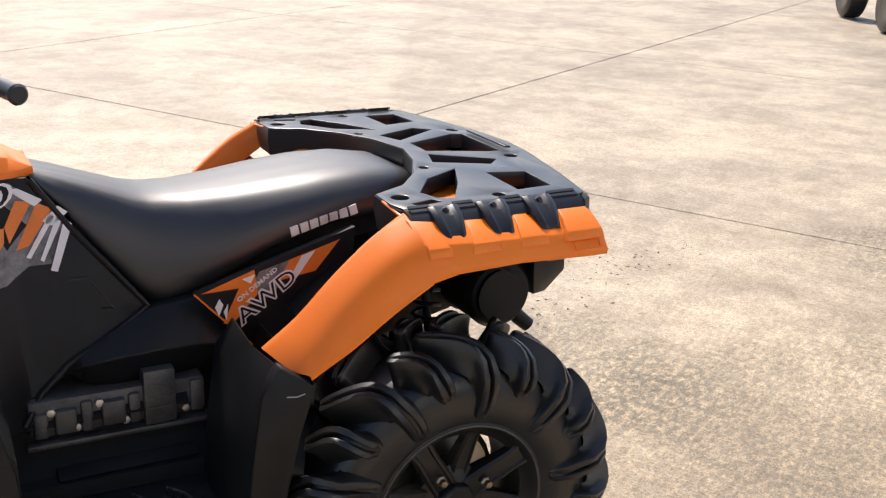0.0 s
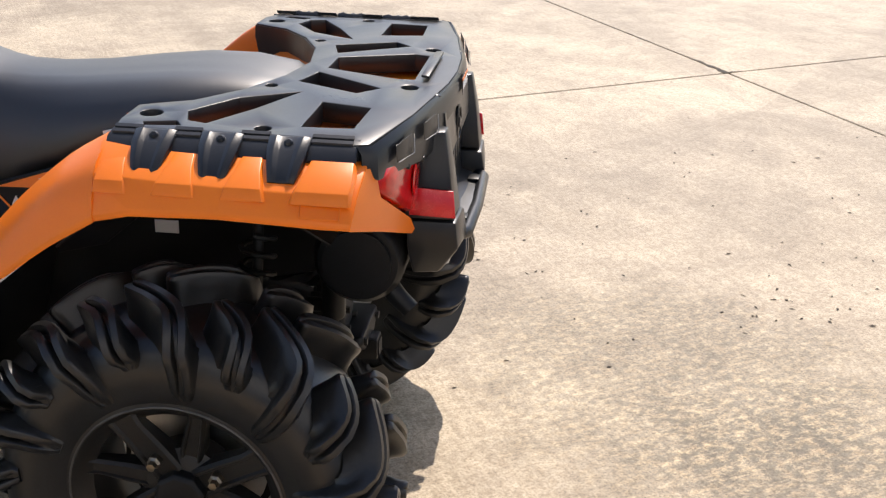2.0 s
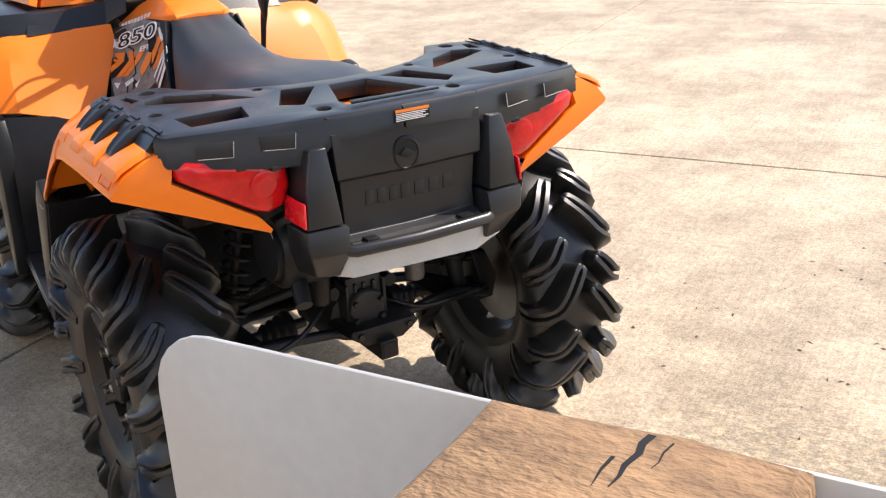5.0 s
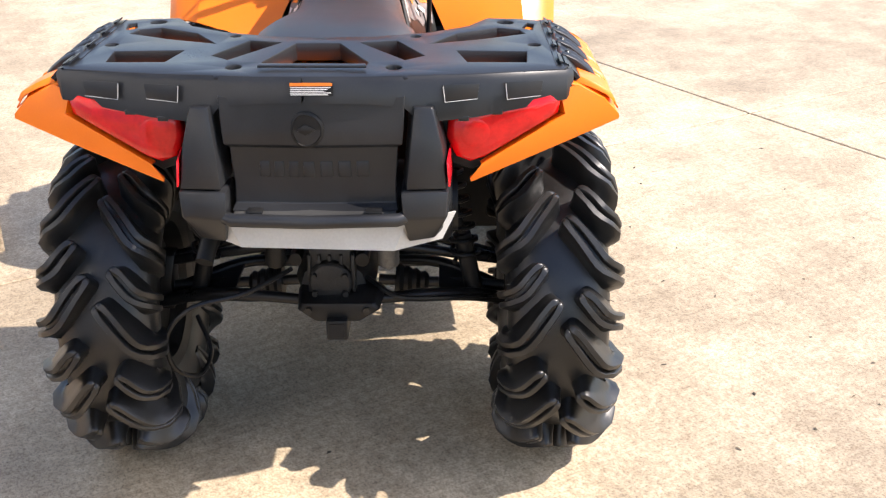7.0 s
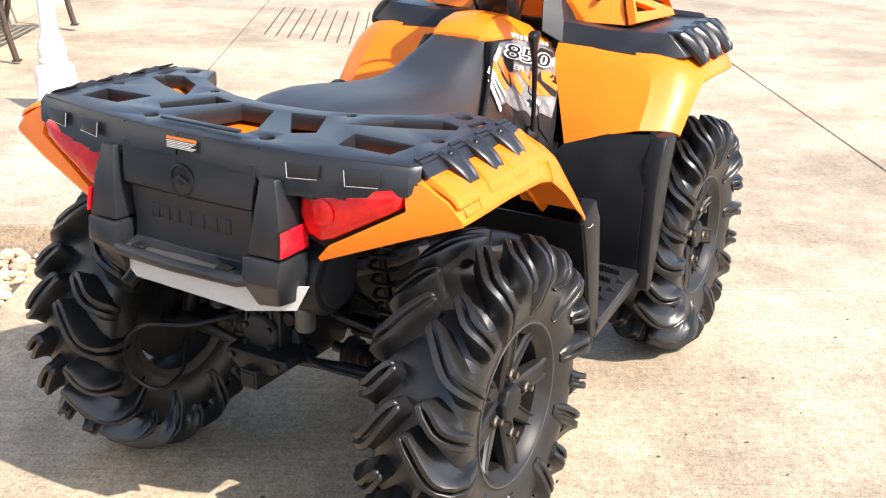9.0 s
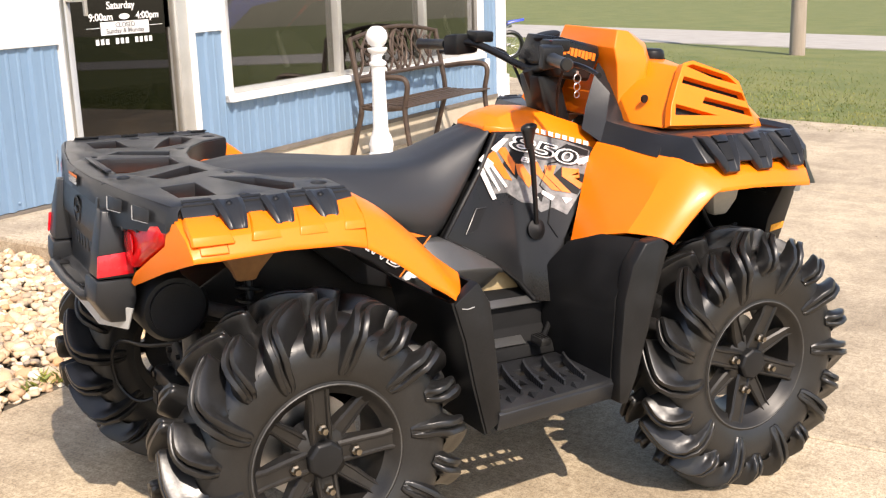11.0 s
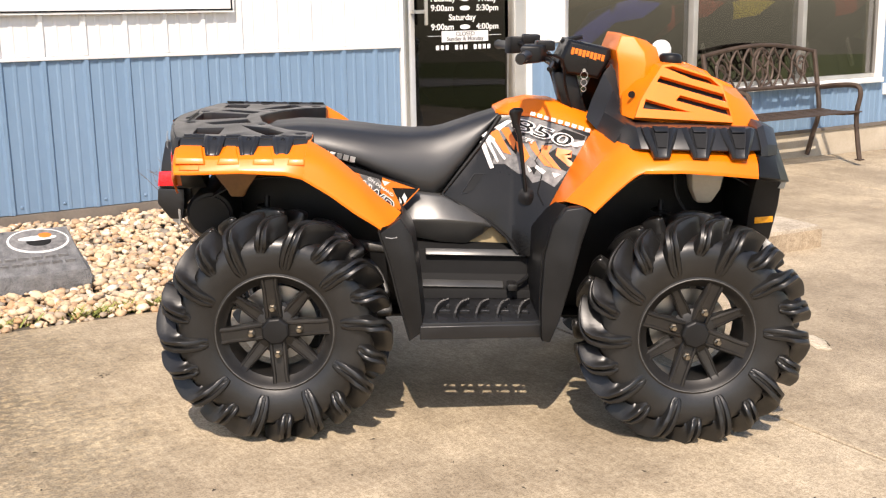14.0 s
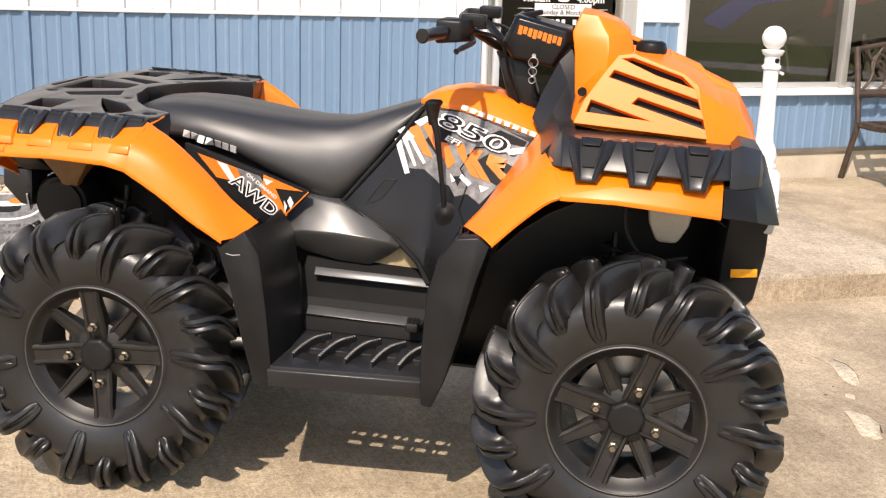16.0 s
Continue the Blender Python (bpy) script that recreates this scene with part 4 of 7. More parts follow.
for s in (1, -1):
    net = [[(-0.308, 0.470, 0.972), (-0.312, 0.522, 0.962), (-0.308, 0.576, 0.932), (-0.305, 0.606, 0.900), (-0.303, 0.607, 0.890)],
           [(-0.250, 0.462, 0.979), (-0.255, 0.530, 0.966), (-0.260, 0.583, 0.936), (-0.260, 0.605, 0.902), (-0.258, 0.608, 0.890)],
           [(-0.100, 0.460, 0.983), (-0.100, 0.532, 0.970), (-0.100, 0.587, 0.940), (-0.100, 0.611, 0.908), (-0.100, 0.612, 0.897)],
           [(0.040, 0.455, 0.986), (0.040, 0.530, 0.974), (0.040, 0.585, 0.945), (0.040, 0.610, 0.904), (0.040, 0.611, 0.892)],
           [(0.116, 0.400, 0.997), (0.112, 0.522, 0.982), (0.108, 0.580, 0.948), (0.104, 0.608, 0.890), (0.102, 0.609, 0.878)]]
    f1 = part("rear_fender", sheet(mirror(net, s)), ORANGE, atv, "glossy orange moulded plastic rear fender", thick=0.006, bevel=0.003, smooth=45)
    net = [[(0.104, 0.462, 0.925), (0.106, 0.478, 0.987), (0.105, 0.522, 0.9805), (0.102, 0.581, 0.9475), (0.098, 0.6088, 0.892), (0.096, 0.6098, 0.879)],
           [(0.150, 0.468, 0.890), (0.178, 0.483, 0.942), (0.178, 0.516, 0.943), (0.178, 0.578, 0.912), (0.180, 0.608, 0.842), (0.178, 0.609, 0.830)],
           [(0.225, 0.470, 0.822), (0.262, 0.486, 0.871), (0.264, 0.512, 0.873), (0.263, 0.572, 0.842), (0.258, 0.604, 0.786), (0.255, 0.605, 0.774)],
           [(0.285, 0.474, 0.770), (0.328, 0.488, 0.807), (0.331, 0.508, 0.809), (0.323, 0.570, 0.783), (0.312, 0.600, 0.750), (0.308, 0.601, 0.741)],
           [(0.345, 0.478, 0.720), (0.400, 0.490, 0.754), (0.402, 0.506, 0.755), (0.372, 0.565, 0.733), (0.345, 0.594, 0.728), (0.341, 0.595, 0.718)]]
    part("fender_front_section", sheet(dense(mirror(net, s), 3)), ORANGE, f1, thick=0.006, smooth=50)
    part("fender_badge", tube([(x, s * y, z) for x, y, z in ((-0.286, 0.5925, 0.929), (-0.226, 0.5945, 0.929), (-0.226, 0.6075, 0.907), (-0.286, 0.6055, 0.907))], 0.0016, 6, close=True), ORANGE, f1)
    rows = []
    for k in range(6):
        a = radians(47 + 6 * k)
        rows.append([Vector((0.462 * math.cos(a), s * y, 0.40 + (0.462 + 0.03 * math.sin(a)) * math.sin(a))) for y in (0.580, 0.52, 0.44)])
    part("fender_underside", sheet(rows), ORANGE, f1, thick=0.003)
    # raised teeth of the fender between the rack clamps
    for xa, xb in ((0.098, 0.060), (-0.006, -0.048), (-0.114, -0.156), (-0.222, -0.300)):
        rings = []
        for y, z, grow, lift, turn in ((0.524, 0.968, -0.004, 0.0075, 0.5), (0.556, 0.956, 0.001, 0.0062, 0.6), (0.586, 0.9405, 0.009, 0.0040, 0.7), (0.6005, 0.925, 0.013, -0.0012, 0.85)):
            out = Vector((0, s * turn, 1 - turn)).normalized()
            a0, a1 = min(xa + grow, 0.100), max(xb - grow, -0.300)
            c = Vector((0, s * y, z))
            rings.append([c + Vector((a0 + 0.003, 0, 0)) - out * 0.006, c + Vector((a0 - 0.002, 0, 0)) + out * lift, c + Vector((a1 + 0.002, 0, 0)) + out * lift, c + Vector((a1 - 0.003, 0, 0)) - out * 0.006])
        part("fender_tooth", loft(rings), ORANGE, f1, bevel=0.0012, smooth=30)
    # blade wrapping round the tail under the lamp
    T, M, B, E = (-0.312, 0.522, 0.962), (-0.308, 0.576, 0.932), (-0.305, 0.606, 0.900), (-0.303, 0.607, 0.890)
    H, J, K, P = (-0.320, 0.488, 0.952), (-0.330, 0.498, 0.909), (-0.332, 0.500, 0.862), (-0.352, 0.335, 0.816)
    Q, R, S_ = (-0.356, 0.312, 0.788), (-0.329, 0.500, 0.852), (-0.351, 0.314, 0.779)
    quads = [[T, M, J, H], [M, B, K, J], [J, K, Q, P], [B, E, R, K], [K, R, S_, Q], [H, J, (-0.298, 0.486, 0.905), (-0.288, 0.478, 0.948)], [J, P, (-0.318, 0.330, 0.814), (-0.298, 0.486, 0.905)]]
    bm = bmesh.new()
    for q in quads:
        bm.faces.new([bm.verts.new(Vector((x, s * y, z))) for x, y, z in q])
    bmesh.ops.remove_doubles(bm, verts=bm.verts, dist=0.001)
    part("fender_tail_blade", bm, ORANGE, f1, thick=0.005, smooth=28)
    # orange saddle under the rack
    part("fender_deck", sheet(mirror([[(-0.30, 0.0, 0.964), (-0.30, 0.30, 0.956), (-0.30, 0.475, 0.952)], [(-0.10, 0.0, 0.966), (-0.10, 0.22, 0.958), (-0.10, 0.465, 0.955)], [(0.02, 0.17, 0.930), (0.02, 0.26, 0.94), (0.05, 0.46, 0.968)], [(0.055, 0.26, 0.915), (0.065, 0.31, 0.925), (0.105, 0.462, 0.955)]], s)), ORANGE, f1, thick=0.004)

    # front fender: rear face, then the arch
    net = [[(0.915, 0.290, 0.735), (0.922, 0.400, 0.775), (0.940, 0.505, 0.802), (0.985, 0.575, 0.800), (1.013, 0.602, 0.788), (1.020, 0.603, 0.780)],
           [(0.985, 0.235, 0.850), (1.000, 0.370, 0.868), (1.020, 0.500, 0.892), (1.050, 0.575, 0.878), (1.074, 0.607, 0.852), (1.080, 0.608, 0.843)],
           [(1.050, 0.185, 0.950), (1.065, 0.340, 0.950), (1.085, 0.480, 0.962), (1.110, 0.560, 0.945), (1.135, 0.610, 0.908), (1.140, 0.611, 0.897)],
           [(1.085, 0.180, 1.000), (1.105, 0.340, 0.992), (1.130, 0.480, 0.988), (1.150, 0.550, 0.972), (1.170, 0.610, 0.925), (1.172, 0.611, 0.914)]]
    rows = mirror(net, s)
    bm = sheet(dense([r[:3] for r in rows], 3))
    sheet(dense([r[2:] for r in rows], 3), bm)
    bmesh.ops.remove_doubles(bm, verts=bm.verts, dist=0.0005)
    f2 = part("front_fender", bm, ORANGE, atv, "glossy orange moulded plastic front fender", thick=0.006, smooth=18)
    net = [[(1.130, 0.400, 0.994), (1.132, 0.480, 0.9865), (1.150, 0.548, 0.970), (1.160, 0.588, 0.944), (1.168, 0.6095, 0.922), (1.170, 0.6105, 0.911)],
           [(1.300, 0.400, 1.000), (1.300, 0.480, 0.994), (1.300, 0.552, 0.976), (1.300, 0.594, 0.954), (1.300, 0.615, 0.925), (1.300, 0.616, 0.914)],
           [(1.430, 0.400, 1.000), (1.430, 0.478, 0.994), (1.430, 0.548, 0.974), (1.430, 0.588, 0.950), (1.430, 0.608, 0.918), (1.430, 0.609, 0.906)],
           [(1.552, 0.400, 0.998), (1.550, 0.470, 0.990), (1.548, 0.538, 0.968), (1.546, 0.574, 0.942), (1.546, 0.592, 0.908), (1.546, 0.593, 0.896)]]
    part("fender_arch", sheet(mirror(net, s)), ORANGE, f2, thick=0.006, bevel=0.002, smooth=40)

    # front rack band with three fangs
    rows = [[(1.100, 0.17, 1.000), (1.102, 0.30, 0.990), (1.118, 0.42, 0.978), (1.125, 0.500, 0.976)],
            [(1.150, 0.19, 1.048), (1.155, 0.33, 1.046), (1.160, 0.500, 1.046), (1.166, 0.560, 0.984)],
            [(1.310, 0.19, 1.046), (1.310, 0.34, 1.046), (1.310, 0.528, 1.050), (1.310, 0.580, 0.986)],
            [(1.480, 0.19, 1.042), (1.480, 0.34, 1.042), (1.480, 0.522, 1.048), (1.480, 0.576, 0.984)],
            [(1.600, 0.16, 1.038), (1.605, 0.32, 1.038), (1.600, 0.460, 1.042), (1.590, 0.530, 0.982)],
            [(1.642, 0.15, 1.030), (1.640, 0.31, 1.032), (1.632, 0.405, 1.020), (1.612, 0.470, 0.975)]]
    fr = part("front_rack", sheet(mirror(rows, s)), BLACK, atv, "black plastic front rack with hooked side tabs", thick=0.008, bevel=0.003, smooth=30)
    for x in (1.228, 1.353, 1.478):
        rings = []
        for y, z, w, d in ((0.490, 1.050, 0.060, 0.003), (0.526, 1.046, 0.058, 0.012), (0.552, 1.018, 0.049, 0.018), (0.577, 0.990, 0.036, 0.018), (0.592, 0.972, 0.028, 0.013), (0.600, 0.962, 0.025, 0.004)):
            c = Vector((x + (0.60 - y) * 0.06, s * y, z))
            out, xx = Vector((0, s * 0.8, 0.6)), Vector((1, 0, 0))
            rings.append([c - xx * w - out * 0.012, c - xx * w + out * 0.001, c - xx * (w * 0.72) + out * d, c - xx * (w * 0.5) + out * (d * 0.25), c + xx * (w * 0.5) + out * (d * 0.25), c + xx * (w * 0.72) + out * d, c + xx * w + out * 0.001, c + xx * w - out * 0.012])
        fang = part("rack_fang", loft(rings), BLACK, fr, bevel=0.0012)
        # black patch painting the shade in the fang's hollow, and the pad at its head
        lay = lambda y, z, dx, d: Vector((x + (0.60 - y) * 0.06 + dx, s * y, z)) + Vector((0, s * 0.8, 0.6)) * d
        part("fang_recess", prism([lay(0.542, 1.029, -0.022, 0.0068), lay(0.542, 1.029, 0.022, 0.0068), lay(0.579, 0.988, 0.014, 0.0068), lay(0.579, 0.988, -0.014, 0.0068)], (0, s * 0.0016, 0.0012)), INK_SHADE, fang)
        part("fang_pad", prism([lay(0.519, 1.047, -0.026, 0.004), lay(0.519, 1.047, 0.026, 0.004), lay(0.540, 1.031, 0.020, 0.006), lay(0.540, 1.031, -0.020, 0.006)], (0, s * 0.006, 0.005)), BLACK, fang, bevel=0.001)
    block_rings = [[(1.572, 0.33, 1.046), (1.560, 0.490, 1.046), (1.560, 0.548, 0.990), (1.560, 0.552, 0.962), (1.572, 0.33, 0.962)],
                   [(1.588, 0.33, 1.062), (1.586, 0.470, 1.056), (1.586, 0.532, 1.000), (1.588, 0.538, 0.962), (1.588, 0.33, 0.962)],
                   [(1.634, 0.31, 1.050), (1.640, 0.415, 1.040), (1.634, 0.486, 0.992), (1.634, 0.492, 0.962), (1.634, 0.31, 0.962)],
                   [(1.654, 0.29, 1.000), (1.654, 0.390, 0.994), (1.646, 0.452, 0.975), (1.646, 0.456, 0.958), (1.654, 0.29, 0.958)]]
    block = part("rack_end_block", loft([[Vector((x, s * y, z)) for x, y, z in r] for r in block_rings]), BLACK, fr, bevel=0.002, smooth=15)

# front bumper and nose
for s in (1, -1):
    ring = lambda pts: [Vector((min(x, 1.6 + (x - 1.6) * 0.93), s * y, z)) for x, y, z in pts]
    bm = loft([ring([(1.549, 0.46, 0.965), (1.549, 0.565, 0.965), (1.549, 0.585, 0.900), (1.549, 0.46, 0.880)]),
               ring([(1.620, 0.42, 0.975), (1.622, 0.500, 0.968), (1.640, 0.535, 0.885), (1.630, 0.42, 0.860)]),
               ring([(1.660, 0.30, 0.990), (1.665, 0.420, 0.975), (1.712, 0.430, 0.862), (1.700, 0.30, 0.830)]),
               ring([(1.690, 0.0, 0.990), (1.700, 0.10, 0.980), (1.745, 0.10, 0.870), (1.730, 0.0, 0.830)])])
    b = part("front_bumper", bm, DARK, atv, "black plastic front bumper", bevel=0.003, smooth=20)
    bm = loft([ring([(1.58, 0.10, 0.88), (1.58, 0.47, 0.88), (1.685, 0.435, 0.88), (1.72, 0.10, 0.87)]),
               ring([(1.58, 0.10, 0.76), (1.58, 0.415, 0.76), (1.692, 0.400, 0.775), (1.73, 0.10, 0.77)]),
               ring([(1.58, 0.10, 0.64), (1.58, 0.392, 0.62), (1.680, 0.372, 0.65), (1.72, 0.10, 0.64)]),
               ring([(1.56, 0.10, 0.52), (1.56, 0.24, 0.52), (1.62, 0.24, 0.52), (1.63, 0.10, 0.52)])])
    part("bumper_skirt", bm, DARK, b, bevel=0.006)
    part("side_reflector", prism([(1.606, s * 0.400, 0.734), (1.672, s * 0.390, 0.738), (1.674, s * 0.386, 0.716), (1.608, s * 0.395, 0.711)], (0, s * 0.006, 0)), AMBER, b, "amber side reflector", bevel=0.001)
    part("head_lamp", prism([(1.655, s * 0.40, 0.868), (1.673, s * 0.425, 0.866), (1.667, s * 0.425, 0.838), (1.659, s * 0.40, 0.838)], (0.022, s * 0.01, 0)), SILVER, b, bevel=0.003)

# hood
hood_rings = []
for half_r in ([(1.165, 0, 1.13), (1.165, 0.10, 1.13), (1.178, 0.166, 1.128), (1.168, 0.236, 1.054)],
               [(1.220, 0, 1.195), (1.220, 0.10, 1.200), (1.232, 0.318, 1.142), (1.186, 0.352, 1.054)],
               [(1.290, 0, 1.228), (1.290, 0.09, 1.236), (1.290, 0.298, 1.222), (1.260, 0.352, 1.046)],
               [(1.400, 0, 1.226), (1.400, 0.09, 1.232), (1.400, 0.302, 1.194), (1.400, 0.352, 1.042)],
               [(1.475, 0, 1.204), (1.475, 0.09, 1.208), (1.474, 0.316, 1.166), (1.505, 0.380, 1.040)],
               [(1.545, 0, 1.158), (1.545, 0.09, 1.158), (1.548, 0.285, 1.128), (1.575, 0.368, 1.040)],
               [(1.606, 0, 1.142), (1.606, 0.09, 1.142), (1.600, 0.240, 1.112), (1.625, 0.335, 1.038)],
               [(1.655, 0, 1.060), (1.655, 0.09, 1.060), (1.640, 0.220, 1.056), (1.644, 0.300, 1.034)]):
    hood_rings.append([Vector((x, -y, z)) for x, y, z in half_r[::-1]] + [Vector(q) for q in half_r[1:]])
hood = part("hood", loft(hood_rings), ORANGE, atv, "glossy orange hood with slotted side grilles", bevel=0.003, smooth=16)
ridge = [[Vector((x, y, z)) for y, z in ((-w, z0 - 0.02), (-w * 0.86, z0 + h), (w * 0.86, z0 + h), (w, z0 - 0.02))] for x, w, z0, h in ((1.405, 0.060, 1.205, 0.006), (1.420, 0.066, 1.205, 0.026), (1.505, 0.066, 1.180, 0.020), (1.520, 0.070, 1.170, 0.014), (1.600, 0.072, 1.138, 0.014), (1.640, 0.060, 1.085, 0.006))]
part("hood_ridge", loft(ridge), ORANGE, hood, bevel=0.003, smooth=16)
bm = loft([[Vector((x, y, z)) for x, y, z in ((xa, -ya, za), (xb, -yb, zb), (xc, -yc, zc), (xc, yc, zc), (xb, yb, zb), (xa, ya, za))]
           for xa, ya, za, xb, yb, zb, xc, yc, zc in ((1.172, 0.166, 1.10, 1.245, 0.200, 1.13, 1.325, 0.140, 1.18), (1.160, 0.166, 1.225, 1.250, 0.196, 1.228, 1.318, 0.132, 1.228),
                                                      (1.150, 0.160, 1.272, 1.246, 0.180, 1.272, 1.302, 0.122, 1.282), (1.168, 0.150, 1.326, 1.215, 0.142, 1.322, 1.268, 0.108, 1.306))])
part("hood_hump", bm, ORANGE, hood, bevel=0.004, smooth=18)
bm = bmesh.new()
lathe([(0.040, 0), (0.042, 0.02), (0.038, 0.034), (0.03, 0.04), (0, 0.042)], 20, bm, "z", (1.362, -0.085, 1.222))
add_box(bm, 1.33, 1.395, -0.115, -0.055, 1.20, 1.235)
part("filler_cap", bm, DARK, hood, "black filler cap", bevel=0.002)
SLOTS = [[(1.286, 1.222), (1.312, 1.226), (1.436, 1.190), (1.468, 1.164), (1.374, 1.188)],
         [(1.269, 1.194), (1.482, 1.138), (1.487, 1.115), (1.257, 1.176)],
         [(1.334, 1.133), (1.496, 1.093), (1.502, 1.070), (1.319, 1.117)],
         [(1.218, 1.119), (1.364, 1.080), (1.208, 1.089)]]
FRAME = [(1.180, 1.060), (1.200, 1.115), (1.238, 1.176), (1.276, 1.230), (1.314, 1.237), (1.442, 1.197), (1.478, 1.172), (1.510, 1.048)]


def grille_y(x, z):
    return 0.349 + (x - 1.36) * 0.02 - (z - 1.135) * 0.39


for s in (1, -1):
    # a proud slotted panel over a black sheet that paints the shade behind it
    bm = plate(FRAME, SLOTS, lambda x, z: 0.014, lambda x, z: -0.010)
    for v in bm.verts:
        x, z, d = v.co
        v.co = Vector((x, s * (grille_y(x, z) + d), z + d * 0.4))
    grille = part("side_grille", bm, ORANGE, hood, "orange slotted side grille", bevel=0.0015, smooth=20)
    part("grille_backing", prism([(1.36 + (x - 1.36) * 0.96, s * (grille_y(x, z) - 0.012), 1.135 + (z - 1.135) * 0.93) for x, z in FRAME], (0, s * 0.0015, 0.0005)), INK_SHADE, grille, "black sheet painted as shade behind the slots")
    part("hood_pin", lathe([(0.012, 0), (0.012, 0.006), (0, 0.008)], 12, None, "y", (1.192, s * 0.262, 1.130)), DARK, hood)
    # black cowl between tank and hood
    part("cowl", sheet(mirror([[(1.060, 0.135, 1.035), (1.090, 0.190, 1.000), (1.100, 0.330, 0.990), (1.108, 0.420, 0.985)],
                               [(1.080, 0.125, 1.100), (1.115, 0.180, 1.060), (1.140, 0.300, 1.046), (1.152, 0.400, 1.040)],
                               [(1.120, 0.110, 1.190), (1.150, 0.150, 1.140), (1.175, 0.200, 1.060), (1.200, 0.300, 1.052)],
                               [(1.150, 0.090, 1.225), (1.176, 0.120, 1.170), (1.195, 0.190, 1.056), (1.230, 0.260, 1.052)]], s)), BLACK, atv, "black plastic cowl", thick=0.006, smooth=30)

# tank cover
rings = []
for x, zt, wt, zb, wb in ((0.742, 1.052, 0.075, 1.040, 0.085), (0.790, 1.078, 0.085, 1.030, 0.118), (0.860, 1.094, 0.080, 1.028, 0.128), (0.940, 1.090, 0.075, 1.012, 0.134), (1.010, 1.066, 0.080, 0.994, 0.140), (1.075, 1.045, 0.085, 0.975, 0.150), (1.110, 1.030, 0.08, 0.975, 0.150)):
    rings.append([Vector((x, y, z)) for y, z in ((-wb, zb), (-wb * 0.98, zb + 0.02), (-wt, zt), (0, zt + 0.006), (wt, zt), (wb * 0.98, zb + 0.02), (wb, zb))])
tank = part("tank_cover", loft(rings), ORANGE, atv, "glossy orange tank cover", bevel=0.004, smooth=35)

# seat
rings = []
SEAT = [(-0.118, 0.935, 0.045, 0.918, 0.05), (-0.098, 0.968, 0.100, 0.900, 0.115), (-0.050, 0.990, 0.140, 0.895, 0.165), (0.040, 1.000, 0.158, 0.898, 0.195), (0.140, 0.998, 0.165, 0.900, 0.208), (0.250, 0.988, 0.165, 0.866, 0.212),
        (0.350, 0.978, 0.158, 0.818, 0.206), (0.440, 0.974, 0.150, 0.776, 0.196), (0.515, 0.978, 0.142, 0.752, 0.184), (0.560, 0.988, 0.134, 0.775, 0.174), (0.620, 1.008, 0.120, 0.850, 0.155), (0.690, 1.032, 0.100, 0.950, 0.130), (0.752, 1.050, 0.075, 1.035, 0.098)]
for x, zt, wt, zb, wb in SEAT:
    h = zt - zb
    half_r = [(0.0, zb), (wb * 0.9, zb), (wb, zb + 0.14 * h), (wb * 0.99, zb + 0.38 * h), (wb * 0.55 + wt * 0.45, zb + 0.64 * h), (wt * 1.01, zb + 0.81 * h), (wt * 0.86, zb + 0.915 * h), (wt * 0.60, zb + 0.970 * h), (wt * 0.3, zt - 0.002), (0.0, zt)]
    rings.append([Vector((x, y, z)) for y, z in half_r] + [Vector((x, -y, z)) for y, z in half_r[-2:0:-1]])
bm = loft(rings)
bmesh.ops.subdivide_edges(bm, edges=[e for e in bm.edges if len(e.link_faces) == 2], cuts=1, smooth=0.35, use_grid_fill=True)
seat = part("seat", bm, VINYL, atv, "long black vinyl saddle seat", smooth=60)
for s in (1, -1):
    for k in range(7):
        x = 0.098 + 0.0232 * k
        z = 0.9175 - 0.0050 * k
        if s > 0:
            x, z = 0.098 + 0.0232 * k, 0.9255 - 0.0050 * k
        bm = boxes((-0.0092, 0.0092, -0.0105, 0.0105, 0.0, 0.0050))
        bmesh.ops.transform(bm, matrix=side_matrix(s, x, 0.2125, z, s * 13, 0), verts=bm.verts)
        stick(part("seat_logo_block", bm, WHITE, seat), seat, s, 0.0030)

# flank panels and their graphics


def flank(x, z, extra=0.0):
    """Half width of the flank panel: it leans inwards and flares out towards the front fender."""
    return 0.117 + (1.05 - z) * 0.25 + min(1.0, max(0.0, (x - 0.80) / 0.20)) * (0.040 + max(0.0, 0.95 - z) * 0.22) + extra


def flank_poly(s, pts, extra, depth):
    """A shape cut to the flank's curve, as deep as given."""
    bm = bmesh.new()
    bm.faces.new([bm.verts.new((x, 0, z)) for x, z in pts])
    bmesh.ops.triangulate(bm, faces=bm.faces[:])
    for axis, cuts in ((0, (0.80, 0.84, 0.88, 0.92, 0.96, 1.0)), (2, (0.66, 0.74, 0.80, 0.86, 0.91, 0.95, 0.99))):
        for c in cuts:
            co, no = Vector((0, 0, 0)), Vector((0, 0, 0))
            co[axis], no[axis] = c, 1
            bmesh.ops.bisect_plane(bm, geom=bm.verts[:] + bm.edges[:] + bm.faces[:], plane_co=co, plane_no=no)
    for v in bm.verts:
        v.co.y = s * flank(v.co.x, v.co.z, extra)
    back = bmesh.ops.extrude_face_region(bm, geom=bm.faces[:])
    for v in back["geom"]:
        if isinstance(v, bmesh.types.BMVert):
            v.co.y -= s * depth
    return bm


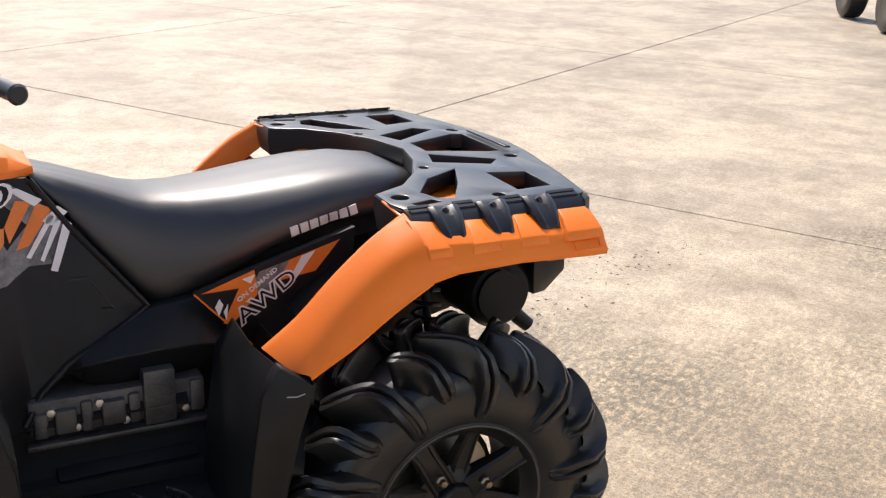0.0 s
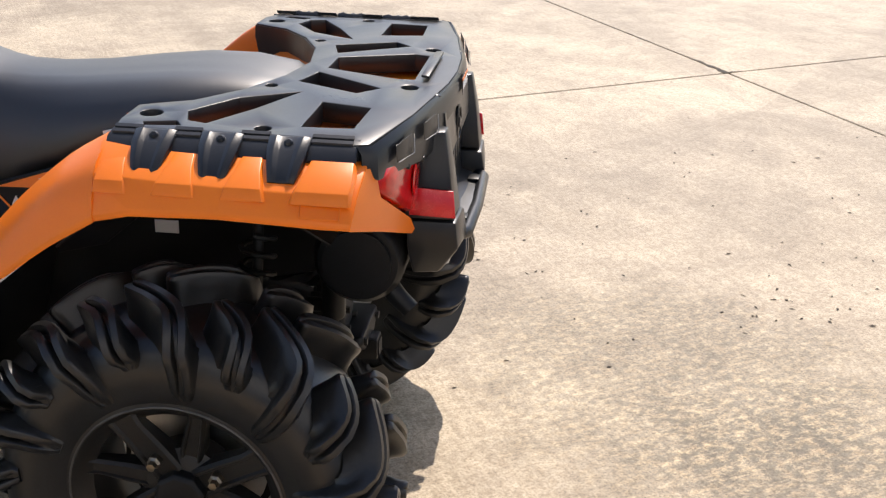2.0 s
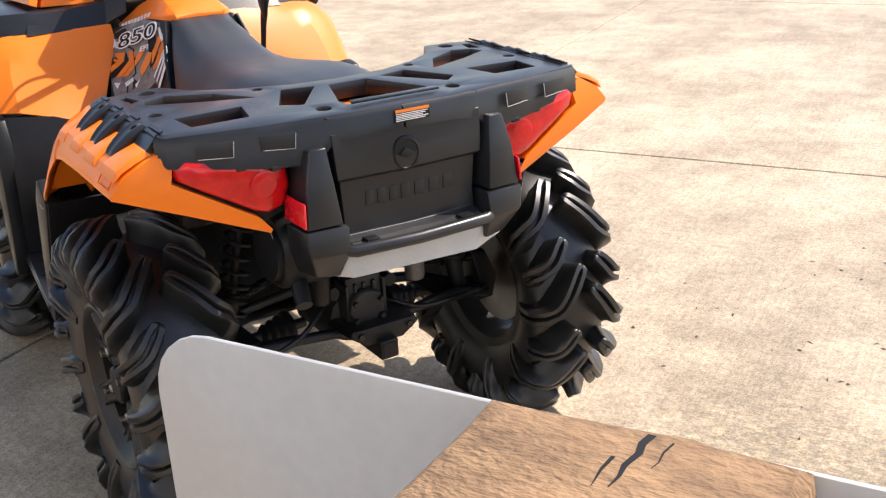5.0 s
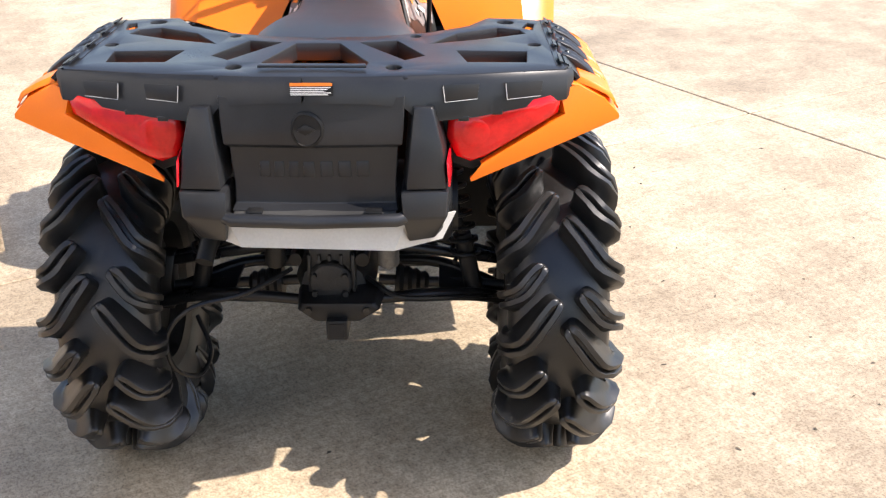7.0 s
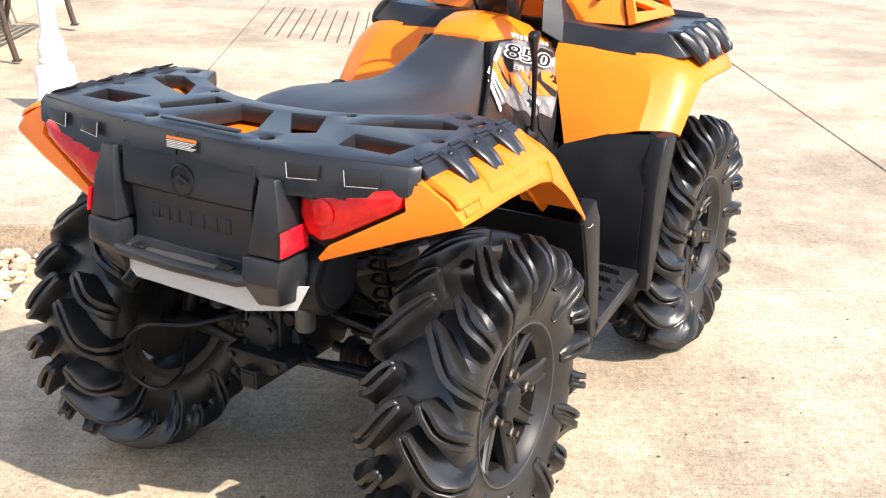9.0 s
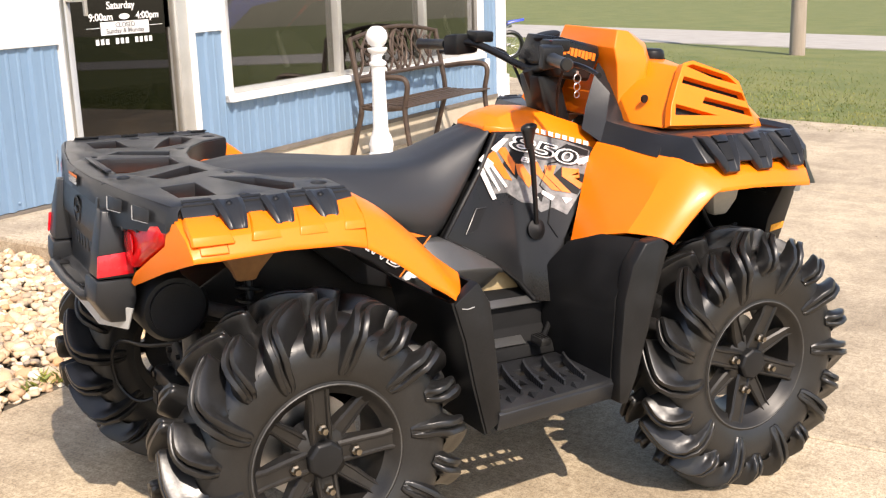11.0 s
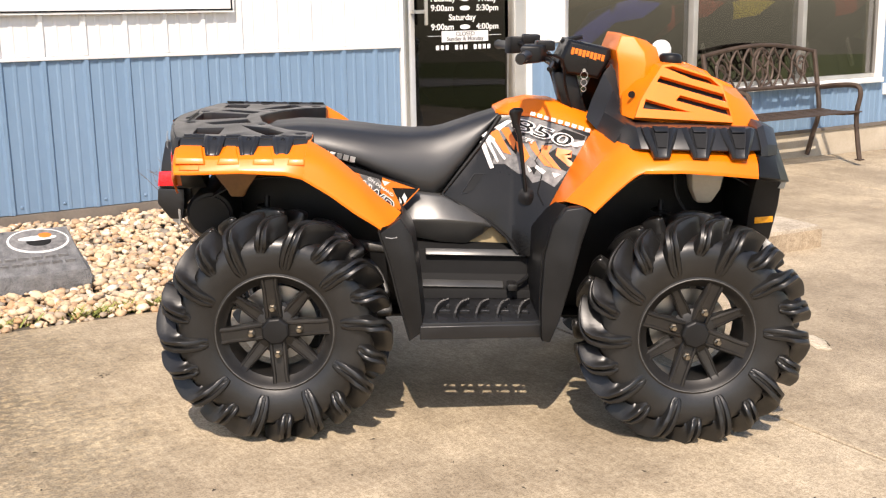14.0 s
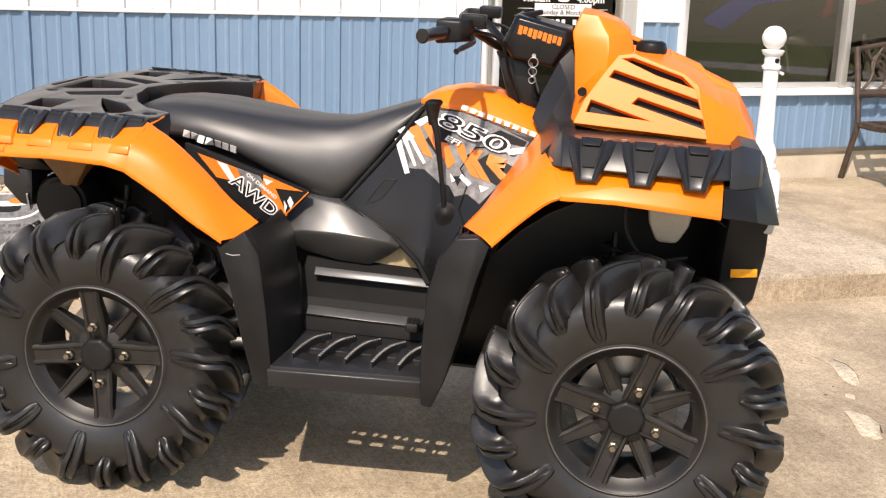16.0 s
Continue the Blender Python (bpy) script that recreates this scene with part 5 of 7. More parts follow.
SIDE = [(0.760, 1.040), (0.690, 0.935), (0.620, 0.848), (0.552, 0.762), (0.630, 0.712), (0.715, 0.672), (0.780, 0.622), (0.820, 0.560), (0.880, 0.560), (0.925, 0.735), (1.000, 0.860), (1.075, 0.968), (1.070, 0.985), (0.980, 1.008), (0.865, 1.036), (0.800, 1.040)]
DECAL = [(0.690, 0.948), (0.745, 0.992), (0.795, 1.032), (0.870, 1.034), (0.980, 1.006), (1.060, 0.974), (1.034, 0.907), (0.985, 0.850), (0.943, 0.801), (0.905, 0.822), (0.870, 0.810), (0.850, 0.836), (0.820, 0.839), (0.775, 0.870), (0.728, 0.870), (0.742, 0.905)]
CHEVRONS = [[(0.813, 0.949), (0.835, 0.947), (0.861, 0.900), (0.844, 0.880), (0.816, 0.921)], [(0.856, 0.949), (0.881, 0.951), (0.893, 0.919), (0.937, 0.866), (0.911, 0.872), (0.867, 0.925)],
            [(0.902, 0.940), (0.938, 0.939), (0.923, 0.914), (0.967, 0.860), (0.940, 0.866), (0.898, 0.915)], [(0.955, 0.933), (1.007, 0.925), (0.975, 0.910), (1.011, 0.884), (0.995, 0.871), (0.949, 0.908)],
            [(0.718, 0.978), (0.748, 0.990), (0.796, 0.903), (0.770, 0.910)], [(0.756, 0.994), (0.786, 0.998), (0.812, 0.950), (0.806, 0.918)]]
SPLASH = [[(0.684, 0.945), (0.698, 0.955), (0.735, 0.858), (0.722, 0.854)], [(0.702, 0.955), (0.712, 0.962), (0.752, 0.880), (0.746, 0.876)], [(0.716, 0.962), (0.726, 0.966), (0.778, 0.888), (0.770, 0.885)],
          [(0.735, 0.996), (0.780, 1.022), (0.800, 1.020), (0.752, 0.985)], [(1.000, 0.950), (1.052, 0.960), (1.046, 0.944), (1.010, 0.936)], [(0.884, 0.872), (0.915, 0.852), (0.905, 0.842), (0.878, 0.862)], [(0.936, 0.850), (0.965, 0.846), (0.944, 0.832)], [(0.850, 0.870), (0.868, 0.852), (0.858, 0.846)],
          [(0.690, 0.968), (0.708, 0.982), (0.740, 0.955), (0.722, 0.944)]]
SHADE = [[(0.770, 0.950), (0.815, 1.000), (0.850, 0.990), (0.812, 0.905)], [(0.893, 0.921), (0.905, 0.936), (0.950, 0.868), (0.938, 0.866)], [(0.925, 0.913), (0.955, 0.934), (1.030, 0.905), (0.985, 0.855), (0.968, 0.862)], [(0.980, 0.998), (1.055, 0.974), (1.048, 0.960), (0.930, 0.975)], [(0.86, 0.862), (0.89, 0.868), (0.875, 0.838)]]
for s in (1, -1):
    side = part("side_panel", flank_poly(s, SIDE, 0.0, 0.022), GLOSS if s < 0 else DARK, atv, "black side panel with orange, white and grey graphics", bevel=0.002, smooth=50)
    part("graphic_ground", flank_poly(s, DECAL, 0.0018, 0.001), GREY, side, "grey splash graphic")
    for q in SHADE:
        part("graphic_shade", flank_poly(s, q, 0.0030, 0.001), INK_SHADE, side)
    for q in CHEVRONS:
        part("graphic_chevron", flank_poly(s, q, 0.0042, 0.001), BURNT, side, "orange chevron")
    for q in SPLASH:
        part("graphic_splash", flank_poly(s, q, 0.0052, 0.001), WHITE, side, "white splash mark")
    for words, x, z, size, mat, extra, squeeze, fat in (("850", 0.898, 0.984, 0.056, WHITE, 0.0104, 2.5, 0.0030), ("850", 0.898, 0.984, 0.056, INK_SHADE, 0.0118, 2.5, -0.0003), ("HO", 1.008, 0.948, 0.018, WHITE, 0.0104, 1.5, None), ("EFI", 0.848, 0.957, 0.020, WHITE, 0.0104, 1.9, None)):
        me = text_mesh(words, size, squeeze=squeeze, slant=0.15, fat=fat)
        me.transform(side_matrix(s, x, 0.0, z, s * 17, 0))
        for v in me.vertices:
            v.co.y += s * flank(v.co.x, v.co.z, extra)
        me.materials.clear()
        me.materials.append(mat)
        new("graphic_lettering", me).parent = side
    # maker's strip on the tank edge: plain blocks
    for k in range(9):
        x, z = 0.872 + 0.0244 * k, 1.0455 - 0.0066 * k
        bm = boxes((-0.0084, 0.0084, -0.0062, 0.0062, 0, 0.0012))
        bmesh.ops.transform(bm, matrix=side_matrix(s, x, 0.13, z, s * 15), verts=bm.verts)
        stick(part("tank_logo_block", bm, WHITE, tank), tank, s)
    part("grab_recess", flank_poly(s, [(0.665, 0.833), (0.700, 0.835), (0.662, 0.779), (0.620, 0.767)], 0.0025, 0.001), DARK, side, bevel=0.0)
    part("recess_lip", tube([(x, s * flank(x, z, 0.003), z) for x, z in ((0.700, 0.835), (0.665, 0.834), (0.621, 0.767), (0.645, 0.772))], 0.0022, 6), BLACK, side)
    part("panel_seam", tube([(x, s * flank(x, z, 0.003), z) for x, z in ((0.955, 0.95), (0.915, 0.945), (0.878, 0.885), (0.905, 0.85), (0.885, 0.78), (0.905, 0.74))], 0.0022, 6), INK_SHADE, side)
    part("seat_edge_trim", tube([(x, s * flank(x, z, 0.002), z) for x, z in ((0.756, 1.036), (0.690, 0.938), (0.620, 0.850), (0.553, 0.765), (0.630, 0.714), (0.718, 0.672), (0.780, 0.620), (0.820, 0.566))], 0.007, 8), DARK, side)
    # rear flank graphic
    rp = [(0.110, 0.900), (0.250, 0.862), (0.470, 0.795), (0.350, 0.664), (0.250, 0.690), (0.120, 0.800)]
    rear_panel = part("rear_side_panel", prism([(x, s * 0.250, z) for x, z in rp], (0, -s * 0.02, 0)), INK_SHADE, atv, "dark triangular panel with orange graphics", bevel=0.002)
    for q, mat, e in (([(0.148, 0.876), (0.262, 0.844), (0.292, 0.800), (0.205, 0.812)], BURNT, 0.0012), ([(0.262, 0.844), (0.330, 0.826), (0.350, 0.790), (0.300, 0.770)], GREY, 0.0012), ([(0.341, 0.832), (0.455, 0.794), (0.375, 0.796), (0.412, 0.722), (0.388, 0.722), (0.335, 0.778)], BURNT, 0.0020),
                      ([(0.205, 0.858), (0.235, 0.850), (0.262, 0.806), (0.248, 0.802)], WHITE, 0.0020), ([(0.340, 0.822), (0.368, 0.815), (0.350, 0.803)], WHITE, 0.0030), ([(0.418, 0.778), (0.428, 0.760), (0.420, 0.740), (0.410, 0.764)], WHITE, 0.0020), ([(0.400, 0.765), (0.410, 0.748), (0.404, 0.728)], WHITE, 0.0022)):
        part("graphic_shape", prism([(x, s * (0.2505 + e), z) for x, z in q], (0, s * 0.0008, 0)), mat, rear_panel)
    for words, x, z, size, mat, y in (("AWD", 0.316, 0.770, 0.050, WHITE, 0.2550), ("AWD", 0.316, 0.770, 0.050, INK_SHADE, 0.2565), ("ON DEMAND", 0.336, 0.799, 0.014, WHITE, 0.2550)):
        lettering("graphic_lettering", words, size, mat, rear_panel, side_matrix(s, x, y, z, s * 35), squeeze=1.25, fat=(None if words != "AWD" else (0.0030 if mat is WHITE else -0.0004)))
    part("panel_edge", tube([(0.470, s * 0.2515, 0.794), (0.350, s * 0.2515, 0.664)], 0.0022, 6), BURNT, rear_panel)
    # clutch and belt cover on one flank, engine casting on the other
    rings = [[Vector((x, s * y, z)) for y, z in ((0.12, zt), (0.196, zt), (0.205, zt - 0.004), (yr, zr), (yr - 0.004, zr - 0.012), (0.205, zb), (0.12, zb))]
             for x, zt, zr, yr, zb in ((0.352, 0.674, 0.669, 0.232, 0.662), (0.400, 0.722, 0.676, 0.246, 0.634), (0.455, 0.774, 0.684, 0.252, 0.612), (0.552, 0.762, 0.686, 0.254, 0.594), (0.640, 0.722, 0.682, 0.252, 0.590), (0.700, 0.692, 0.674, 0.244, 0.626), (0.728, 0.664, 0.660, 0.225, 0.654))]
    part("belt_cover", loft(rings), COVER if s < 0 else DARK, atv, "satin grey moulded side cover" if s < 0 else "black moulded side cover", bevel=0.003, smooth=28)

# tail: storage lid, horns, lamps, bumper
lid = part("storage_lid", loft([[Vector((x, y * w, z)) for y in (-1, -0.6, 0, 0.6, 1)] + [Vector((x + 0.03, y * w, z)) for y in (1, 0.6, 0, -0.6, -1)] for x, z, w in
                               ((-0.366, 0.976, 0.188), (-0.390, 0.966, 0.190), (-0.396, 0.905, 0.186), (-0.397, 0.874, 0.183), (-0.386, 0.866, 0.174), (-0.383, 0.790, 0.168), (-0.386, 0.752, 0.168), (-0.410, 0.744, 0.172))]), BLACK, atv, "black plastic rear storage lid", bevel=0.002, smooth=16)
bm = lathe([(0.036, 0), (0.036, -0.002), (0.031, -0.004), (0.029, -0.001), (0.0, -0.001)], 28, None, "x", (-0.3950, 0.0, 0.905))
lock = part("lock_dish", bm, DARK, lid)
part("lock_emblem", prism([(-0.3967, y, z) for y, z in ((-0.020, 0.905), (-0.011, 0.911), (0, 0.917), (0.011, 0.911), (0.020, 0.905), (0.011, 0.900), (0, 0.895), (-0.011, 0.900))], (-0.004, 0, 0)), GLOSS, lock, bevel=0.001)
for k in range(7):
    y = 0.105 - 0.035 * k
    part("embossed_block", boxes((-0.3862, -0.380, y - 0.012, y + 0.012, 0.806, 0.838)), BLACK, lid, bevel=0.0015)
for s in (1, -1):
    V = lambda *p: [Vector((x, s * y, z)) for x, y, z in p]
    horn = part("tail_horn", loft([V((-0.335, 0.196, 0.950), (-0.335, 0.252, 0.940), (-0.398, 0.242, 0.946), (-0.400, 0.207, 0.947)), V((-0.335, 0.190, 0.880), (-0.335, 0.268, 0.870), (-0.410, 0.258, 0.875), (-0.412, 0.198, 0.875)), V((-0.330, 0.180, 0.792), (-0.330, 0.272, 0.790), (-0.420, 0.266, 0.790), (-0.422, 0.188, 0.790))]), BLACK, atv, "black plastic tail upright", bevel=0.004)
    part("horn_foot", loft([V((-0.335, 0.180, 0.787), (-0.335, 0.274, 0.787), (-0.424, 0.270, 0.787), (-0.428, 0.178, 0.787)), V((-0.335, 0.180, 0.735), (-0.335, 0.274, 0.735), (-0.428, 0.266, 0.735), (-0.436, 0.180, 0.735)), V((-0.345, 0.185, 0.672), (-0.345, 0.262, 0.680), (-0.390, 0.240, 0.676), (-0.398, 0.190, 0.672))]), BLACK, horn, bevel=0.005)
    part("tail_reflector", prism(V((-0.340, 0.2725, 0.852), (-0.418, 0.2660, 0.846), (-0.423, 0.2685, 0.796), (-0.340, 0.2740, 0.800)), (0, s * 0.004, 0)), REDREF, horn, "flat red side reflector", bevel=0.001)
    # lamp housing and lens
    housing = part("lamp_housing", loft([V((-0.25, 0.262, 0.93), (-0.25, 0.495, 0.955), (-0.25, 0.50, 0.90), (-0.25, 0.31, 0.80), (-0.25, 0.262, 0.82)), V((-0.322, 0.255, 0.940), (-0.300, 0.510, 0.962), (-0.304, 0.515, 0.895), (-0.332, 0.318, 0.798), (-0.332, 0.255, 0.82))]), DARK, atv, "black lamp housing", bevel=0.003)
    lens_ring = [(0.267, 0.872), (0.271, 0.905), (0.290, 0.925), (0.350, 0.936), (0.440, 0.950), (0.476, 0.952), (0.490, 0.937), (0.486, 0.912), (0.440, 0.884), (0.390, 0.856), (0.340, 0.828), (0.312, 0.820), (0.284, 0.832)]
    def lens_x(y):
        return -0.350 + (y - 0.27) * 0.115
    cy, cz = 0.37, 0.888
    rings = [[Vector((lens_x(cy + (y - cy) * k) + d, s * (cy + (y - cy) * k), cz + (z - cz) * k)) for y, z in lens_ring] for k, d in ((1.0, 0.035), (1.0, 0.004), (0.97, -0.004), (0.86, -0.010), (0.5, -0.013))]
    lens = part("tail_lamp", loft(rings), REDLENS, atv, "glossy red tail lamp lens", smooth=50)
    part("lamp_bowl", lathe([(0.028, 0.0), (0.029, -0.002), (0.022, -0.004), (0.012, -0.003), (0.0, -0.005)], 24, None, "x", (lens_x(0.322) - 0.0125, s * 0.322, 0.882)), REDLENS, lens)
plate_bm = bmesh.new()
face = [(-0.362, 0.262, 0.716), (-0.395, 0.185, 0.712), (-0.392, 0.0, 0.712), (-0.395, -0.185, 0.712), (-0.350, -0.284, 0.716), (-0.356, -0.256, 0.660), (-0.400, -0.160, 0.654), (-0.398, 0.0, 0.660), (-0.400, 0.160, 0.662), (-0.368, 0.226, 0.674)]
for q in ((0, 1, 8, 9), (1, 2, 7, 8), (2, 3, 6, 7), (3, 4, 5, 6)):
    plate_bm.faces.new([plate_bm.verts.new(face[k]) for k in q])
bmesh.ops.remove_doubles(plate_bm, verts=plate_bm.verts, dist=0.0005)
part("rear_skid_plate", plate_bm, SILVER, atv, "silver-painted steel plate below the rear bar", thick=0.004, smooth=20)
bar = part("rear_bar", tube([(-0.418, 0.19, 0.735), (-0.432, 0.17, 0.733), (-0.436, 0.0, 0.733), (-0.432, -0.17, 0.733), (-0.418, -0.19, 0.735)], 0.0135, 14), BLACK, atv, "black tubular rear bar")
part("bar_shelf", prism([(-0.37, -0.165, 0.748), (-0.37, 0.165, 0.748), (-0.428, 0.168, 0.740), (-0.428, -0.168, 0.740)], (0, 0, -0.006)), COVER, bar)
for s in (1, -1):
    part("bar_latch", boxes((-0.430, -0.405, s * 0.125 - 0.016, s * 0.125 + 0.016, 0.744, 0.750)), DARK, bar, bevel=0.002)

# exhaust under the tail
muff = part("muffler", lathe([(0.0, -0.285), (0.045, -0.285), (0.050, -0.278), (0.075, -0.276), (0.086, -0.262), (0.086, 0.262), (0.075, 0.276), (0.050, 0.278), (0.045, 0.285), (0.0, 0.285)], 32, None, "y", (-0.245, 0, 0.700)), DARK, atv, "black transverse exhaust silencer", smooth=40)
for s in (1, -1):
    part("end_ring", lathe([(0.052, s * 0.276), (0.064, s * 0.276), (0.064, s * 0.288), (0.052, s * 0.288)], 28, None, "y", (-0.245, 0, 0.700)), DARK, muff)
part("tail_pipe", tube([(-0.285, 0.235, 0.655), (-0.315, 0.245, 0.622), (-0.340, 0.250, 0.600)], [0.021, 0.019, 0.018], 14), DARK, muff)
part("muffler_strap", lathe([(0.087, 0.10), (0.090, 0.10), (0.090, 0.125), (0.087, 0.125)], 28, None, "y", (-0.245, 0, 0.700)), RIM, muff)
part("header_pipe", tube(smooth_path([(-0.20, -0.1, 0.68), (-0.05, -0.12, 0.62), (0.15, -0.14, 0.58), (0.35, -0.14, 0.56)], 5), 0.024, 12), ENGINE, muff)

# chassis
core = part("frame_core", loft([[Vector((x, y * w, z)) for y, z in ((-1, zb), (1, zb), (0.9, zt), (-0.9, zt))] for x, w, zb, zt in ((-0.20, 0.12, 0.62, 0.90), (0.02, 0.14, 0.58, 0.90), (0.12, 0.15, 0.44, 0.88), (0.30, 0.16, 0.345, 0.86), (0.55, 0.155, 0.335, 0.74), (0.95, 0.16, 0.335, 0.96), (1.15, 0.15, 0.36, 1.00), (1.35, 0.13, 0.42, 1.02), (1.60, 0.12, 0.52, 1.00))]), DARK, atv, "black frame and engine bay", bevel=0.01)
part("belly_plate", plate([(0.22, 0.24), (0.22, -0.24), (1.10, -0.24), (1.10, 0.24)], [], lambda x, y: 0.338, lambda x, y: 0.330), DARK, core)
eng = part("engine_case", boxes((0.455, 0.815, 0.12, 0.246, 0.530, 0.612)), ENGINE, atv, "dull cast-alloy engine case", bevel=0.012)
for k, (x, w, z0, z1, d) in enumerate(((0.475, 0.014, 0.536, 0.606, 0.254), (0.605, 0.012, 0.534, 0.600, 0.256), (0.648, 0.024, 0.540, 0.594, 0.262), (0.700, 0.012, 0.534, 0.600, 0.256), (0.742, 0.022, 0.538, 0.590, 0.260), (0.790, 0.014, 0.532, 0.586, 0.254))):
    part("case_rib", boxes((x - w, x + w, 0.20, d, z0, z1)), ENGINE, eng, bevel=0.006)
for x, z in ((0.625, 0.545), (0.675, 0.592), (0.722, 0.548), (0.770, 0.588), (0.500, 0.548)):
    part("case_bolt", lathe([(0.009, 0.246), (0.009, 0.258), (0.0, 0.260)], 6, None, "y", (x, 0, z)), STEEL, eng)
part("case_rail", boxes((0.450, 0.820, 0.20, 0.262, 0.512, 0.524)), ENGINE, eng, bevel=0.003)
part("starter_block", boxes((0.521, 0.586, 0.15, 0.262, 0.526, 0.645), (0.527, 0.580, 0.15, 0.266, 0.560, 0.566), (0.527, 0.580, 0.15, 0.266, 0.585, 0.591), (0.527, 0.580, 0.15, 0.266, 0.610, 0.616)), ENGINE, eng, bevel=0.006)
part("heat_shield", prism([(0.60, -0.172, 0.56), (0.76, -0.172, 0.54), (0.83, -0.172, 0.565), (0.78, -0.172, 0.625), (0.73, -0.172, 0.655)], (0, -0.012, 0)), TAN, atv, "tan heat shield beside the engine", bevel=0.002)
for s in (1, -1):
    V = lambda *p: [Vector((x, s * y, z)) for x, y, z in p]
    # footwell
    cells = []
    for i in range(5):
        for j in range(2):
            x0, y0 = 0.530 + 0.066 * i, 0.375 + 0.066 * j
            cells.append([(x0, s * y0), (x0 + 0.046, s * y0), (x0 + 0.046, s * (y0 + 0.040)), (x0, s * (y0 + 0.040))][::(1 if s > 0 else -1)])
    board = part("footboard", plate([(0.455, s * 0.30), (0.885, s * 0.30), (0.885, s * 0.560), (0.490, s * 0.600), (0.455, s * 0.590)], cells, lambda x, y: 0.412, lambda x, y: 0.392), BLACK, atv, "black plastic footboard with raised cleats", bevel=0.0015)
    part("board_lip", loft([V((0.470, 0.585, 0.412), (0.470, 0.605, 0.400), (0.470, 0.592, 0.352), (0.470, 0.570, 0.360)), V((0.885, 0.548, 0.412), (0.885, 0.567, 0.400), (0.885, 0.556, 0.352), (0.885, 0.535, 0.360))]), BLACK, board, bevel=0.003)
    for i in range(5):
        x = 0.515 + 0.070 * i
        teeth = []
        for q in smooth_path([(x, s * 0.535, 0.414), (x + 0.012, s * 0.47, 0.420), (x + 0.030, s * 0.41, 0.422), (x + 0.055, s * 0.36, 0.418)], 6):
            teeth += [(q, 0.013), (q + Vector((0.0015, -s * 0.0045, 0)), 0.013), (q + Vector((0.002, -s * 0.005, 0)), 0.007)]
        part("cleat", loft([[q + Vector((-0.005, 0, -0.01)), q + Vector((-0.0035, 0, h)), q + Vector((0.0035, 0, h)), q + Vector((0.005, 0, -0.01))] for q, h in teeth]), BLACK, board, smooth=10)
        if i < 4:
            part("toe_wedge", loft([V((x + 0.01, 0.545, 0.410), (x + 0.055, 0.540, 0.410), (x + 0.012, 0.578, 0.410)), V((x + 0.012, 0.550, 0.424), (x + 0.016, 0.552, 0.424), (x + 0.013, 0.556, 0.424))]), BLACK, board)
    part("kick_panel", sheet([V((0.455, 0.170, 0.605), (0.455, 0.234, 0.574), (0.455, 0.246, 0.492), (0.455, 0.272, 0.456), (0.455, 0.296, 0.446), (0.455, 0.304, 0.412)), V((0.885, 0.170, 0.590), (0.885, 0.226, 0.568), (0.885, 0.238, 0.486), (0.885, 0.264, 0.450), (0.885, 0.288, 0.442), (0.885, 0.296, 0.412))]), DULL, board, thick=0.006, bevel=0.002, smooth=20)
    # light put into the colour: sunlit right rails grey, shaded left rails black
    part("kick_rail", prism(V((0.495, 0.240, 0.578), (0.850, 0.232, 0.572), (0.850, 0.248, 0.552), (0.495, 0.256, 0.558)), (0, s * 0.005, 0.004)), COVER if s < 0 else DULL, board, "foot rail, grey on the sunlit side and black on the shaded side", bevel=0.002)
    part("kick_rail", prism(V((0.485, 0.262, 0.470), (0.770, 0.256, 0.464), (0.770, 0.284, 0.446), (0.485, 0.290, 0.452)), (0, s * 0.005, 0.005)), COVER if s < 0 else DULL, board, "foot rail, grey on the sunlit side and black on the shaded side", bevel=0.002)
    # mud guards fore and aft of the footwell
    outer = [(0.336, 0.708), (0.402, 0.757), (0.440, 0.700), (0.462, 0.560), (0.482, 0.385), (0.438, 0.350), (0.402, 0.480), (0.370, 0.610)]
    g = part("rear_mudguard", loft([[Vector((x, s * y, z)) for x, z in outer] for y in (0.598, 0.560)] ), DARK, atv, "black plastic mudguard", bevel=0.006)
    part("guard_flange", sheet([[Vector((x, s * y, z)) for y in (0.592, 0.44, 0.26)] for x, z in ((0.336, 0.712), (0.370, 0.612), (0.402, 0.482), (0.440, 0.352))]), DARK, g, thick=0.006)
    part("guard_face", sheet([[Vector((x, s * 0.590, z)), Vector((x + 0.012, s * 0.45, z - 0.002)), Vector((x + 0.004, s * 0.30, z))] for x, z in ((0.402, 0.752), (0.440, 0.700), (0.462, 0.560), (0.478, 0.412))]), DARK, g, thick=0.005)
    part("scuff_mark", tube([(0.356, s * 0.5985, 0.696), (0.372, s * 0.5990, 0.693), (0.392, s * 0.5985, 0.696)], 0.0012, 5), GLINT_SCUFF, g)
    outer = [(0.930, 0.792), (0.985, 0.800), (1.014, 0.778), (0.988, 0.690), (0.960, 0.560), (0.925, 0.420), (0.896, 0.345), (0.868, 0.350), (0.862, 0.480), (0.868, 0.640), (0.890, 0.735)]
    g = part("front_mudguard", loft([[Vector((x, s * y, z)) for x, z in outer] for y in (0.596, 0.548)]), DARK, atv, "black plastic mudguard", bevel=0.006)
    part("guard_flange", sheet([[Vector((x, s * y, z)) for y in (0.59, 0.42, 0.24)] for x, z in ((1.014, 0.778), (0.988, 0.690), (0.960, 0.560), (0.925, 0.420), (0.896, 0.350))]), DARK, g, thick=0.006)
